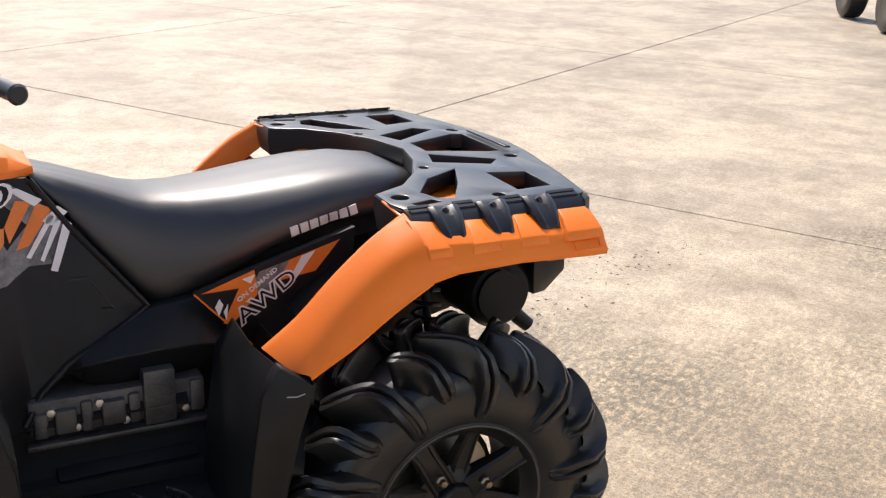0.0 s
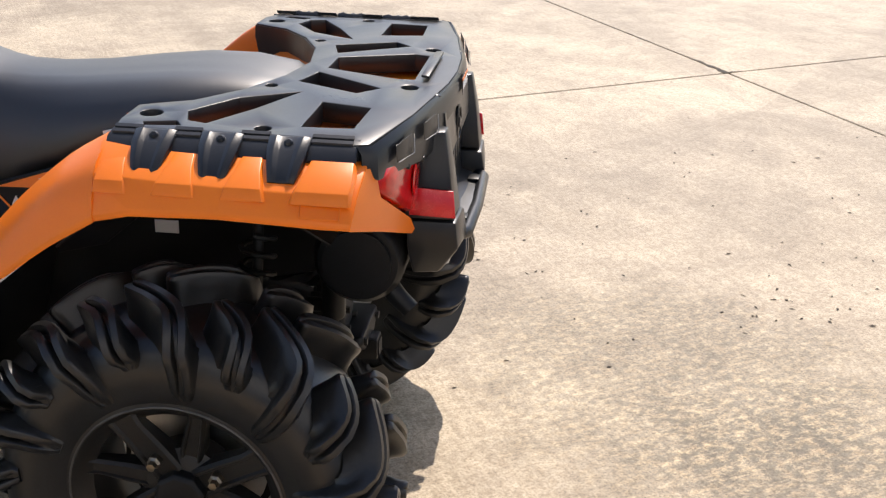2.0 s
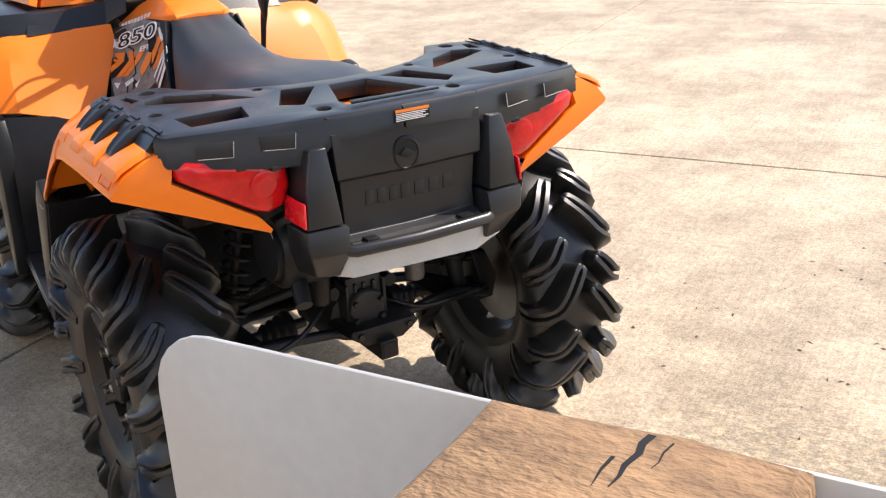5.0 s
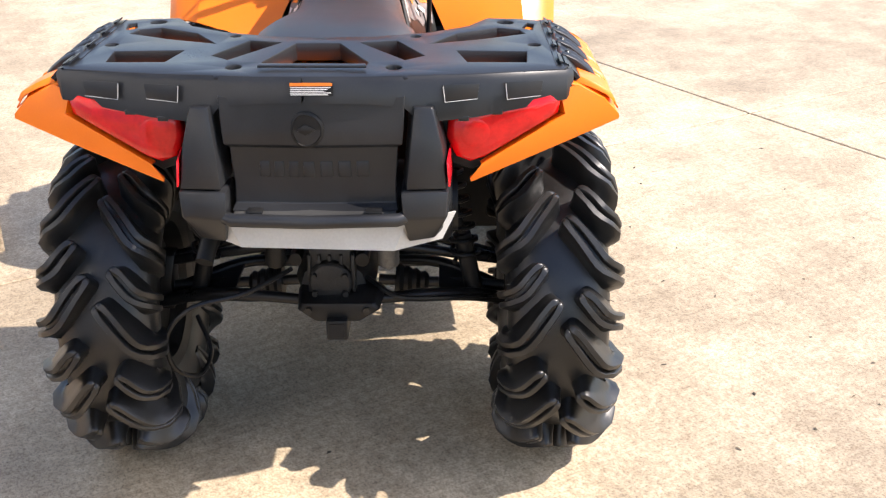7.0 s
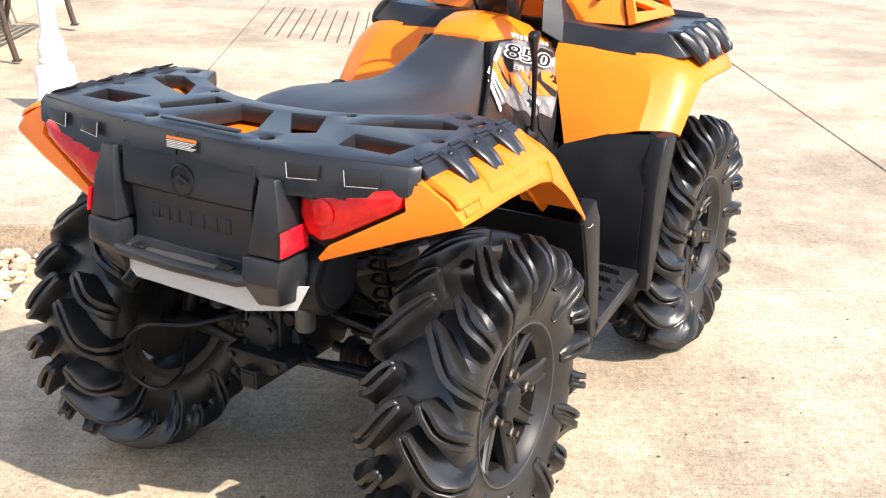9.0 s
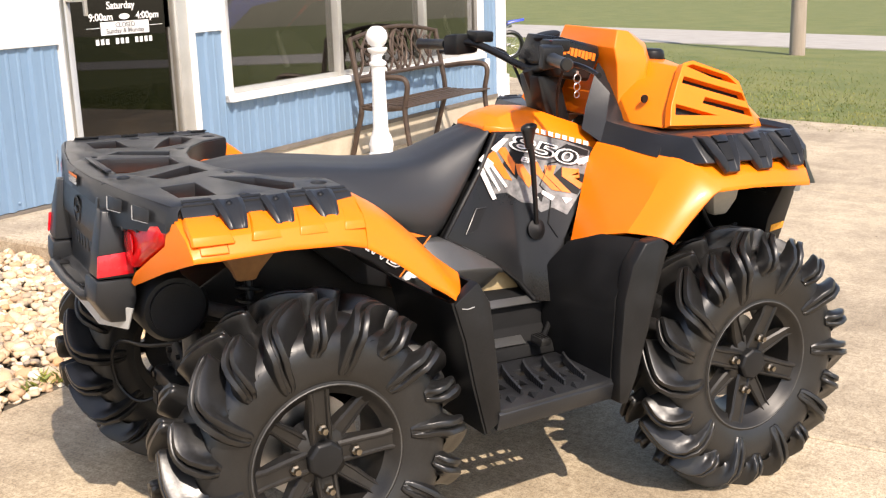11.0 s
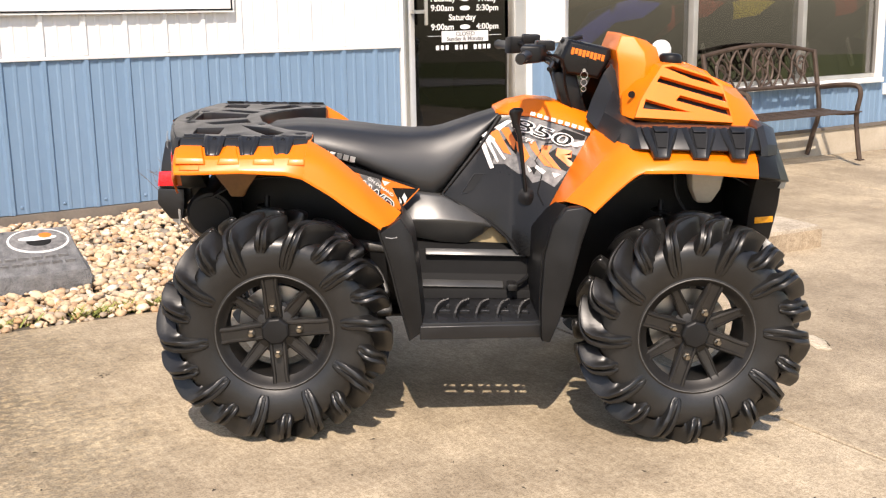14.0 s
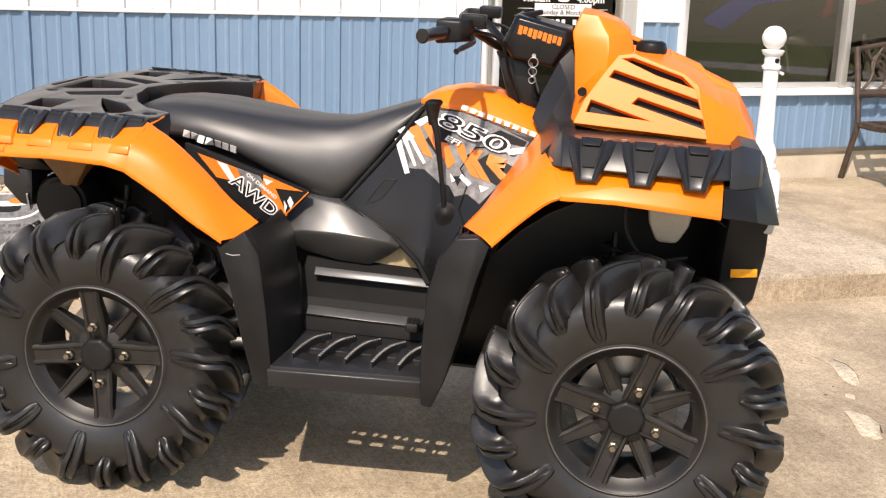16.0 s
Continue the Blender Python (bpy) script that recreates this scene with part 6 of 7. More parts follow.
    part("guard_face", sheet([V((0.915, 0.288, 0.735), (0.925, 0.42, 0.782), (0.940, 0.560, 0.796)), V((0.870, 0.24, 0.66), (0.866, 0.40, 0.66), (0.868, 0.560, 0.640)), V((0.862, 0.24, 0.50), (0.862, 0.40, 0.50), (0.864, 0.560, 0.480)), V((0.872, 0.28, 0.405), (0.870, 0.40, 0.40), (0.870, 0.555, 0.36))]), DARK, g, thick=0.005)
    # wheel-arch liners
    for cx, a0, a1, rad in ((0.0, 50, 122, 0.425), (AX, 58, 140, 0.47)):
        rows = []
        for k in range(9):
            a = radians(a0 + (a1 - a0) * k / 8)
            rows.append([Vector((cx + rad * math.cos(a), s * y, 0.40 + (rad + 0.03 * math.sin(a)) * math.sin(a))) for y in (0.155, 0.30, 0.40)])
        part("arch_liner", sheet(rows), DARK, atv, thick=0.004)
    # suspension
    for cx, tilt in ((0.0, -1), (AX, 1)):
        name = "rear_suspension" if cx == 0 else "front_suspension"
        arm = part(name, tube(smooth_path([(cx - 0.135, s * 0.05, 0.412), (cx - 0.12, s * 0.20, 0.416), (cx - 0.08, s * 0.33, 0.396), (cx - 0.03, s * 0.425, 0.352)], 5), [0.013] * 5 + [0.016] * 10 + [0.014], 10), GLOSS, atv, "black tubular suspension arms with coil spring")
        part("lower_arm", tube(smooth_path([(cx + 0.10, s * 0.09, 0.405), (cx + 0.08, s * 0.25, 0.405), (cx + 0.03, s * 0.42, 0.350)], 5), 0.014, 10), GLOSS, arm)
        part("arm_web", sheet([V((cx - 0.105, 0.245, 0.412), (cx + 0.075, 0.245, 0.405)), V((cx - 0.075, 0.335, 0.394), (cx + 0.055, 0.335, 0.384)), V((cx - 0.035, 0.415, 0.357), (cx + 0.030, 0.415, 0.357))]), DARK, arm, thick=0.005)
        part("upper_arm", tube([(cx - 0.06, s * 0.12, 0.52), (cx - 0.01, s * 0.41, 0.45)], 0.012, 10), GLOSS, arm)
        part("upper_arm", tube([(cx + 0.06, s * 0.12, 0.52), (cx + 0.01, s * 0.41, 0.45)], 0.012, 10), GLOSS, arm)
        part("upright", loft([V((cx - 0.03, 0.40, 0.33), (cx + 0.03, 0.40, 0.33), (cx + 0.03, 0.45, 0.33), (cx - 0.03, 0.45, 0.33)), V((cx - 0.04, 0.40, 0.40), (cx + 0.04, 0.40, 0.40), (cx + 0.04, 0.46, 0.40), (cx - 0.04, 0.46, 0.40)), V((cx - 0.025, 0.39, 0.47), (cx + 0.025, 0.39, 0.47), (cx + 0.025, 0.43, 0.47), (cx - 0.025, 0.43, 0.47))]), DARK, arm, bevel=0.005)
        part("drive_shaft", tube([(cx, s * 0.10, 0.40), (cx, s * 0.45, 0.377)], 0.013, 12), RIM, arm)
        rings = [(0.018 + 0.022 * (1 - k / 8) + 0.006 * (k % 2), 0.0) for k in range(9)]
        part("axle_boot", tube([(cx, s * (0.14 + 0.010 * k), 0.397 - 0.0007 * k) for k in range(9)], [r for r, _ in rings], 14), DARK, arm)
        base, top = Vector((cx - 0.055 * 1, s * 0.33, 0.385)), Vector((cx - 0.055, s * 0.255, 0.765))
        ax = (top - base).normalized()
        part("damper", tube([base, base + ax * 0.16, base + ax * 0.161, top], [0.021, 0.021, 0.010, 0.010], 14), DARK, arm)
        sd = ax.cross(Vector((1, 0, 0))).normalized()
        sp = [base + ax * (0.09 + 0.27 * k / 72) + (sd * math.cos(k * math.tau / 9) + Vector((1, 0, 0)) * math.sin(k * math.tau / 9)) * 0.032 for k in range(73)]
        part("coil_spring", tube(sp, 0.0055, 7), DARK, arm)
        hose = [(cx - 0.12, s * 0.10, 0.485), (cx - 0.19, s * 0.20, 0.455), (cx - 0.235, s * 0.31, 0.440), (cx - 0.250, s * 0.365, 0.380), (cx - 0.235, s * 0.360, 0.290), (cx - 0.190, s * 0.315, 0.245), (cx - 0.120, s * 0.300, 0.270), (cx - 0.06, s * 0.34, 0.330)]
        if cx == 0.0 and s < 0:
            hose = [(cx - 0.10, s * 0.08, 0.455), (cx - 0.155, s * 0.15, 0.432), (cx - 0.15, s * 0.26, 0.424), (cx - 0.10, s * 0.36, 0.402), (cx - 0.04, s * 0.42, 0.375)]
        if cx == 0.0:
            part("brake_hose", tube(smooth_path(hose, 6), 0.0058, 8), GLOSS, arm)
diff = part("rear_gearcase", loft([[Vector((x, 0.10 * w * math.cos(a), 0.435 + 0.085 * w * math.sin(a))) for a in [math.tau * k / 12 for k in range(12)]] for x, w in ((-0.125, 0.4), (-0.11, 0.8), (-0.05, 1.0), (0.06, 1.0), (0.12, 0.7))]), IRON, atv, "cast rear gearcase", smooth=50)
for y in (-0.075, 0.085):
    part("gearcase_plug", lathe([(0.016, 0.0), (0.016, -0.05), (0.0, -0.052)], 14, None, "x", (-0.10, y, 0.520)), DARK, diff)
part("gearcase_rib", boxes((-0.15, -0.11, -0.05, 0.05, 0.49, 0.55)), IRON, diff, bevel=0.005)
for k in range(5):
    part("cooling_fin", boxes((-0.158, -0.10, -0.058 + 0.026 * k, -0.050 + 0.026 * k, 0.445, 0.535)), IRON, diff, bevel=0.002)
part("case_cover", lathe([(0.0, -0.020), (0.046, -0.020), (0.052, -0.012), (0.052, 0.03), (0.0, 0.03)], 20, None, "x", (-0.150, 0.0, 0.470)), IRON, diff, bevel=0.002)
for a_ in (30, 150, 210, 330):
    part("cover_bolt", lathe([(0.0, -0.010), (0.007, -0.010), (0.008, 0.0), (0.0, 0.0)], 6, None, "x", (-0.170, 0.042 * math.cos(radians(a_)), 0.470 + 0.042 * math.sin(radians(a_)))), IRON, diff)
for y, mat in ((-0.135, ENGINE), (0.130, DARK)):
    part("canister", lathe([(0.0, 0.0), (0.021, 0.0), (0.024, 0.006), (0.024, 0.075), (0.018, 0.082), (0.0, 0.082)], 18, None, "z", (-0.165, y, 0.515)), mat, diff)
hitch = part("tow_hitch", boxes((-0.232, -0.05, -0.042, 0.006, 0.362, 0.410)), DARK, atv, "black square tow receiver", bevel=0.004)
# black square paints the shaded hollow on the solid receiver
part("receiver_mouth", boxes((-0.2345, -0.231, -0.035, -0.001, 0.369, 0.403)), INK_SHADE, hitch)
part("hitch_bracket", loft([[Vector((x, -0.018 + y, z)) for y, z in ((-w, 0.442), (w, 0.442), (w * 1.12, 0.425), (w * 0.62, 0.398), (-w * 0.62, 0.398), (-w * 1.12, 0.425))] for x, w in ((-0.212, 0.078), (-0.205, 0.086), (-0.10, 0.095))]), DARK, hitch, bevel=0.003)
for y in (-0.085, 0.050):
    part("bracket_bolt", lathe([(0.0, -0.008), (0.009, -0.008), (0.009, 0.0), (0.0, 0.0)], 6, None, "x", (-0.211, y, 0.426)), RIM, hitch)
part("vent_bottle", loft([[Vector((-0.13 + a * w, -0.44 + b * w, z)) for a, b in ((-1, -0.6), (1, -0.6), (1, 0.6), (-1, 0.6))] for w, z in ((0.075, 0.905), (0.070, 0.875), (0.030, 0.815), (0.022, 0.795))]), BROWN, atv, "brown plastic bottle under the fender", bevel=0.006)
part("coolant_bottle", loft([[Vector((1.445 + a * w, -0.33 + b * w, z)) for a, b in ((-1, -0.7), (1, -0.7), (1, 0.7), (-1, 0.7))] for w, z in ((0.055, 0.935), (0.062, 0.900), (0.050, 0.820), (0.026, 0.770))]), CREAM, atv, "cream plastic bottle in the wheel arch", bevel=0.012)
part("arch_hose", tube(smooth_path([(1.33, -0.36, 0.90), (1.34, -0.38, 0.80), (1.40, -0.38, 0.73), (1.50, -0.36, 0.74)], 6), 0.006, 8), DARK, atv)
for x, z, y in ((-0.02, 0.80, 0.30), (0.10, 0.76, 0.31)):
    part("spec_tag", boxes((x - 0.022, x + 0.022, y, y + 0.003, z - 0.012, z + 0.012)), SILVER, atv)

# brake pedal over the right footboard
pedal = part("brake_pedal", tube(smooth_path([(0.872, -0.262, 0.500), (0.838, -0.290, 0.478), (0.800, -0.318, 0.462)], 5), 0.008, 8), DARK, atv, "black foot brake pedal")
part("pedal_pad", boxes((0.778, 0.812, -0.352, -0.296, 0.455, 0.478)), RUBBER, pedal, "ribbed rubber pedal pad", bevel=0.004)
for k in range(3):
    part("pad_rib", boxes((0.783 + 0.010 * k, 0.787 + 0.010 * k, -0.348, -0.300, 0.477, 0.481)), RUBBER, pedal)

# gear lever
lever = part("gear_lever", tube([(0.847, -0.216, 0.765), (0.835, -0.222, 0.85), (0.815, -0.228, 0.98), (0.803, -0.229, 1.02)], [0.007, 0.007, 0.009, 0.011], 10), DARK, atv, "black gear lever with moulded knob")
part("knob", loft([[Vector((0.800 + dx + a * w, -0.229 + b * w * 0.7, z)) for a, b in ((-1, -0.5), (-0.4, -1), (0.4, -1), (1, -0.5), (1, 0.5), (0.4, 1), (-0.4, 1), (-1, 0.5))] for dx, w, z in ((0.002, 0.011, 1.005), (0.0, 0.016, 1.035), (-0.002, 0.022, 1.058), (0.002, 0.024, 1.068), (0.006, 0.014, 1.076))]), GLOSS, lever, bevel=0.003)
part("lever_boot", lathe([(0.030, 0.0), (0.031, 0.006), (0.022, 0.010), (0.012, 0.020), (0.0, 0.022)], 20), INK_SHADE, lever).matrix_local = Matrix.Translation((0.849, -0.2105, 0.762)) @ Vector((0, -1, 0.25)).to_track_quat("Z", "Y").to_matrix().to_4x4()

# handlebar and dash pod
steer = part("handlebar", tube(smooth_path([(0.790, 0.405, 1.252), (0.822, 0.30, 1.258), (0.870, 0.215, 1.268), (0.945, 0.085, 1.218), (0.965, 0.0, 1.205), (0.945, -0.085, 1.218), (0.870, -0.215, 1.268), (0.822, -0.30, 1.258), (0.790, -0.405, 1.252)], 6), 0.0115, 12), GLOSS, atv, "black handlebar with grips and levers")
for s in (1, -1):
    V = lambda *p: [Vector((x, s * y, z)) for x, y, z in p]
    d = Vector((-0.032, s * 0.105, -0.006)).normalized()
    g0 = Vector((0.822, s * 0.30, 1.258))
    part("grip", tube([g0, g0 + d * 0.004, g0 + d * 0.10, g0 + d * 0.112, g0 + d * 0.118], [0.018, 0.0165, 0.0165, 0.019, 0.015], 16), RUBBER, steer, "black rubber grip", smooth=30)
    part("switch_pod", loft([V((0.800, 0.285, 1.225), (0.870, 0.285, 1.235), (0.870, 0.285, 1.290), (0.800, 0.285, 1.288)), V((0.820, 0.235, 1.230), (0.900, 0.235, 1.235), (0.900, 0.235, 1.295), (0.820, 0.235, 1.296))]), DARK, steer, bevel=0.008)
    part("brake_lever", tube(smooth_path([(0.895, s * 0.245, 1.245), (0.905, s * 0.32, 1.238), (0.888, s * 0.40, 1.228), (0.880, s * 0.43, 1.222)], 5), [0.008] * 5 + [0.007] * 6 + [0.006] * 4 + [0.008], 8), GLOSS, steer)
    part("master_cylinder", boxes((0.86, 0.925, s * 0.215 - 0.03, s * 0.215 + 0.03, 1.272, 1.305)), DARK, steer, bevel=0.006)
    part("cable", tube(smooth_path([(0.885, s * 0.20, 1.26), (0.96, s * 0.17, 1.24), (0.985, s * 0.11, 1.15), (1.02, s * 0.07, 1.05)], 6), 0.005, 7), DARK, steer)
bm = boxes((0.862, 0.872, -0.240, -0.228, 1.296, 1.304))
part("kill_switch", bm, REDREF, steer, "small red switch")
part("steering_stem", tube([(0.955, 0, 1.205), (1.045, 0, 1.01)], 0.022, 14), DARK, steer)
part("stem_shroud", loft([[Vector((x + a, b, z)) for a, b in ((-0.04, -0.06), (0.045, -0.06), (0.045, 0.06), (-0.04, 0.06))] for x, z in ((0.985, 1.19), (1.01, 1.11), (1.035, 1.04))]), GLOSS, steer, bevel=0.01)
pod_side = [(0.958, 1.232), (0.992, 1.308), (1.145, 1.276), (1.150, 1.245), (1.108, 1.168), (0.985, 1.186)]
pod = part("dash_pod", loft([[Vector((1.05 + (x - 1.05) * k, y, 1.235 + (z - 1.235) * k)) for x, z in pod_side] for k, y in ((0.84, -0.108), (0.98, -0.094), (1.0, 0.0), (0.98, 0.094), (0.84, 0.108))]), GLOSS, atv, "black dash pod with an orange badge", bevel=0.004)
for s in (1, -1):
    for k in range(9):
        x, z, h = 1.004 + 0.0135 * k, 1.2795 - 0.0030 * k, (0.024, 0.019, 0.022)[k % 3]
        q = [(x, z), (x + 0.0105, z - 0.0023), (x + 0.0065, z - 0.0023 - h), (x - 0.0040, z - h)]
        part("pod_badge_block", prism([(x, s * 0.1035, z) for x, z in q], (0, s * 0.006, 0)), BURNT, pod)
part("gauge", lathe([(0.040, 0.0), (0.042, 0.010), (0.036, 0.014), (0.0, 0.013)], 24), INK_SHADE, pod).matrix_local = Matrix.Translation((1.02, 0, 1.297)) @ pose(0, 0, 0, 0, -14, 0)
key = part("ignition_key", tube([(1.050, -0.098, 1.200), (1.050, -0.118, 1.200)], 0.006, 8), STEEL, atv, "ignition key with split rings")
for z, r in ((1.183, 0.013), (1.158, 0.011), (1.135, 0.009)):
    part("key_ring", tube([(1.050 + r * math.cos(a), -0.118, z + r * math.sin(a)) for a in [math.tau * k / 14 for k in range(14)]], 0.0014, 6, close=True), STEEL, key)

# the machine leans a little to its right: its left half sits higher and nearer the middle
LEAN = 0.0148


def leaned(p):
    f = min(1.0, max(0.0, p.y / 0.12))
    return Vector((p.x, p.y - 2 * LEAN * p.z * f, p.z + 2 * LEAN * p.y)) if p.y > 0 else p


for ob in atv.children_recursive:
    chain = [ob]
    while chain[-1].parent is not atv:
        chain.append(chain[-1].parent)
    if chain[-1].name.split(".")[0] == "wheel":
        if ob.parent is atv and ob.location.y > 0:
            ob.location.y -= 0.026
    elif ob.location.length > 1e-6:
        ob.location = leaned(ob.location)
    elif ob.type == "MESH":
        for v in ob.data.vertices:
            v.co = leaned(v.co)


# ---- things round the building ----
lamp = root("bollard_post", Matrix.Translation((GROUND @ Vector((3.53, 1.66, 0.135))).to_tuple()) @ TURN @ Matrix.Scale(1.02, 4), "white painted cast-iron bollard post with ball finial on the porch", "bollard")
part("shaft", lathe([(0.116, 0.0), (0.118, 0.02), (0.110, 0.030), (0.116, 0.048), (0.108, 0.060), (0.107, 0.195), (0.101, 0.228), (0.082, 0.246), (0.070, 0.250), (0.077, 0.270), (0.068, 0.285), (0.075, 0.325), (0.064, 0.370), (0.050, 0.400), (0.046, 0.44), (0.040, 0.70), (0.040, 0.795), (0.050, 0.800), (0.052, 0.815), (0.042, 0.822), (0.040, 0.868), (0.050, 0.874), (0.060, 0.892), (0.060, 0.900), (0.030, 0.905), (0.026, 0.912), (0.0, 0.913)], 28), TRIM_WHITE, lamp, smooth=40)
part("ball_finial", lathe([(0.0, 0.900), (0.030, 0.906), (0.052, 0.925), (0.064, 0.955), (0.064, 0.978), (0.052, 1.006), (0.030, 1.024), (0.0, 1.030)], 24), TRIM_WHITE, lamp, smooth=60)
part("chain_stub", tube([(0.036, 0, 0.79), (0.075, -0.01, 0.77)], 0.009, 8), TRIM_WHITE, lamp)
part("chain_eye", lathe([(0.014, 0), (0.014, 0.006), (0, 0.007)], 12, None, "y", (0, -0.045, 0.845)), DARK, lamp)


def bench():
    b = root("garden_bench", Matrix.Translation((GROUND @ Vector((5.45, 3.10, 0.0))).to_tuple()) @ TURN, "brown cast-iron garden bench with lattice back", "bench")
    L = 1.46
    for a in (0.0, L):
        end = part("end_frame", tube(smooth_path([(a, -0.56, 0.0), (a, -0.52, 0.22), (a, -0.50, 0.42), (a, -0.53, 0.60), (a, -0.48, 0.665), (a, -0.30, 0.665), (a, -0.10, 0.64)], 4), 0.023, 8), BRONZE, b)
        part("back_leg", tube(smooth_path([(a, 0.02, 0.0), (a, -0.04, 0.22), (a, -0.09, 0.42), (a, -0.05, 0.70), (a, 0.0, 0.98)], 4), 0.023, 8), BRONZE, b)
        part("seat_rail", tube(smooth_path([(a, -0.52, 0.43), (a, -0.30, 0.41), (a, -0.08, 0.42)], 4), 0.019, 8), BRONZE, b)
        part("foot_pad", boxes((a - 0.03, a + 0.03, -0.59, -0.53, 0.0, 0.012)), BRONZE, end)
    for k in range(7):
        y = -0.525 + 0.068 * k
        z = 0.432 - 0.010 * math.sin(math.pi * k / 6)
        part("seat_slat", boxes((-0.02, L + 0.02, y - 0.022, y + 0.022, z, z + 0.012)), BRONZE, b, bevel=0.003)
    part("back_top_rail", tube([(L * k / 12, 0.0, 0.965 + 0.075 * math.sin(math.pi * k / 12)) for k in range(13)], 0.019, 8), BRONZE, b)
    part("back_low_rail", tube([(0, -0.06, 0.66), (L, -0.06, 0.66)], 0.018, 8), BRONZE, b)
    def bp(x, t):
        top = 0.965 + 0.075 * math.sin(math.pi * x / L)
        return Vector((x, -0.06 + 0.06 * t, 0.66 + (top - 0.66) * t))
    for k in range(9):
        x0 = 0.02 + 0.162 * k
        for d in (1, -1):
            p = [bp(min(L, max(0, x0 + d * 0.25 * t + 0.03 * math.sin(math.tau * t))), t) for t in [j / 8 for j in range(9)]]
            if 0 <= x0 + d * 0.25 <= L:
                part("lattice_bar", tube(p, 0.011, 6), BRONZE, b)
    for x in (0.20, L - 0.20):
        part("scroll", tube([bp(x + 0.085 * math.cos(a) * (1 - a / 14), 0.5 + 0.34 * math.sin(a) * (1 - a / 14)) for a in [k * math.tau * 1.4 / 26 for k in range(27)]], 0.011, 6), BRONZE, b)
    part("rosette", tube([bp(L / 2 + 0.13 * math.cos(a), 0.5 + 0.42 * math.sin(a)) for a in [math.tau * k / 24 for k in range(24)]], 0.012, 6, close=True), BRONZE, b)
    for k in range(6):
        a = math.tau * k / 6
        part("petal", tube([bp(L / 2 + 0.02 * math.cos(a), 0.5 + 0.06 * math.sin(a)), bp(L / 2 + 0.08 * math.cos(a + 0.4), 0.5 + 0.26 * math.sin(a + 0.4)), bp(L / 2 + 0.125 * math.cos(a), 0.5 + 0.40 * math.sin(a))], 0.010, 6), BRONZE, b)
    return b


bench()

# granite block with an oval plaque, in the pebble bed
stone = root("granite_marker", GROUND @ Matrix.Translation((-0.70, 1.79, 0.0)), "rough grey granite block with oval plaques", "stone marker")


def stone_top(y):
    return 0.122 + 0.43 * (y + 0.175)


rings = []
for level, gx, gy in ((0.0, 0.415, 0.185), (0.35, 0.420, 0.190), (0.75, 0.412, 0.182), (0.94, 0.405, 0.176), (1.0, 0.396, 0.170)):
    ring = []
    for k in range(88):
        t = math.tau * k / 88
        cx, cy = math.cos(t), math.sin(t) 
        q = max(abs(cx), abs(cy))
        x, y = cx / q * gx, cy / q * gy
        j = (noise.noise(Vector((x * 13, y * 13, level * 3.1))) * 0.024 + noise.noise(Vector((x * 40, y * 40, level * 9))) * 0.010) * (1.0 if level < 0.9 else 0.35)
        ring.append(Vector((x * (1 + j / gx), y * (1 + j / gy), stone_top(y) * level)))
    rings.append(ring)
block = part("block", loft(rings), GRANITE, stone, smooth=22)
for cx, w in ((0.235, 0.148), (-0.16, 0.148)):
    for k, (sx, sy, mat, h) in enumerate(((1.0, 0.092, WHITE, 0.004), (0.93, 0.083, GREY, 0.006), (0.62, 0.018, WHITE, 0.0075), (0.40, 0.034, INK_SHADE, 0.0070), (0.22, 0.020, BURNT, 0.0080))):
        ww = w * sx
        off = (0, 0, 0.014, -0.012, 0.030)[k]
        ring = [Vector((cx + (0.04 if k == 4 else 0) + ww * math.cos(t), 0.075 + off + sy * math.sin(t), 0)) for t in [math.tau * j / 28 for j in range(28)]]
        for p in ring:
            p.z = stone_top(p.y) + h
        part("plaque" if k == 0 else "plaque_shape", prism(ring, (0, 0, -0.006 if k == 0 else -0.001)), mat, block, "oval plaque with a white rim" if k == 0 else "")
for row in range(2):
    for k in range(9):
        x, y = -0.20 + 0.062 * k + 0.02 * row, -0.060 - 0.045 * row
        z = stone_top(y)
        part("engraved_bar", boxes((x, x + 0.045, y, y + 0.022, z - 0.004, z + 0.012)), GREY, block)

# low sign on a timber post, close to the camera's way
signpost = root("sign_post", GROUND @ Matrix.Translation((-1.3205, 1.848, 0.2795)) @ pose(0, 0, 0, 0, 0, -2.2) @ Matrix.Scale(0.82, 4), "low aluminium sign bolted to a weathered timber post", "sign post")
rings = []
square = [(x, -0.070) for x in (-0.070, -0.045, -0.02, 0.005, 0.03, 0.05)] + [(0.070, y) for y in (-0.070, -0.04, -0.01, 0.02, 0.05)] + [(x, 0.070) for x in (0.070, 0.04, 0.01, -0.02, -0.05)] + [(-0.070, y) for y in (0.070, 0.04, 0.01, -0.02, -0.05)]
for z in (-0.35, 0.0, 0.5, 1.0, 1.25, 1.304, 1.316, 1.320):
    k = {1.316: 0.97, 1.320: 0.90}.get(z, 1.0)
    rings.append([Vector((x * k + 0.003 * noise.noise(Vector((x * 40, y * 40, z * 9))), y * k + 0.003 * noise.noise(Vector((y * 40, x * 40, z * 9))), z + (0.004 * noise.noise(Vector((x * 30, y * 30, 0))) if 1.2 < z < 1.319 else 0))) for x, y in square])
timber = part("timber", loft(rings), OLDWOOD, signpost, "weathered timber post with split end grain", smooth=40)
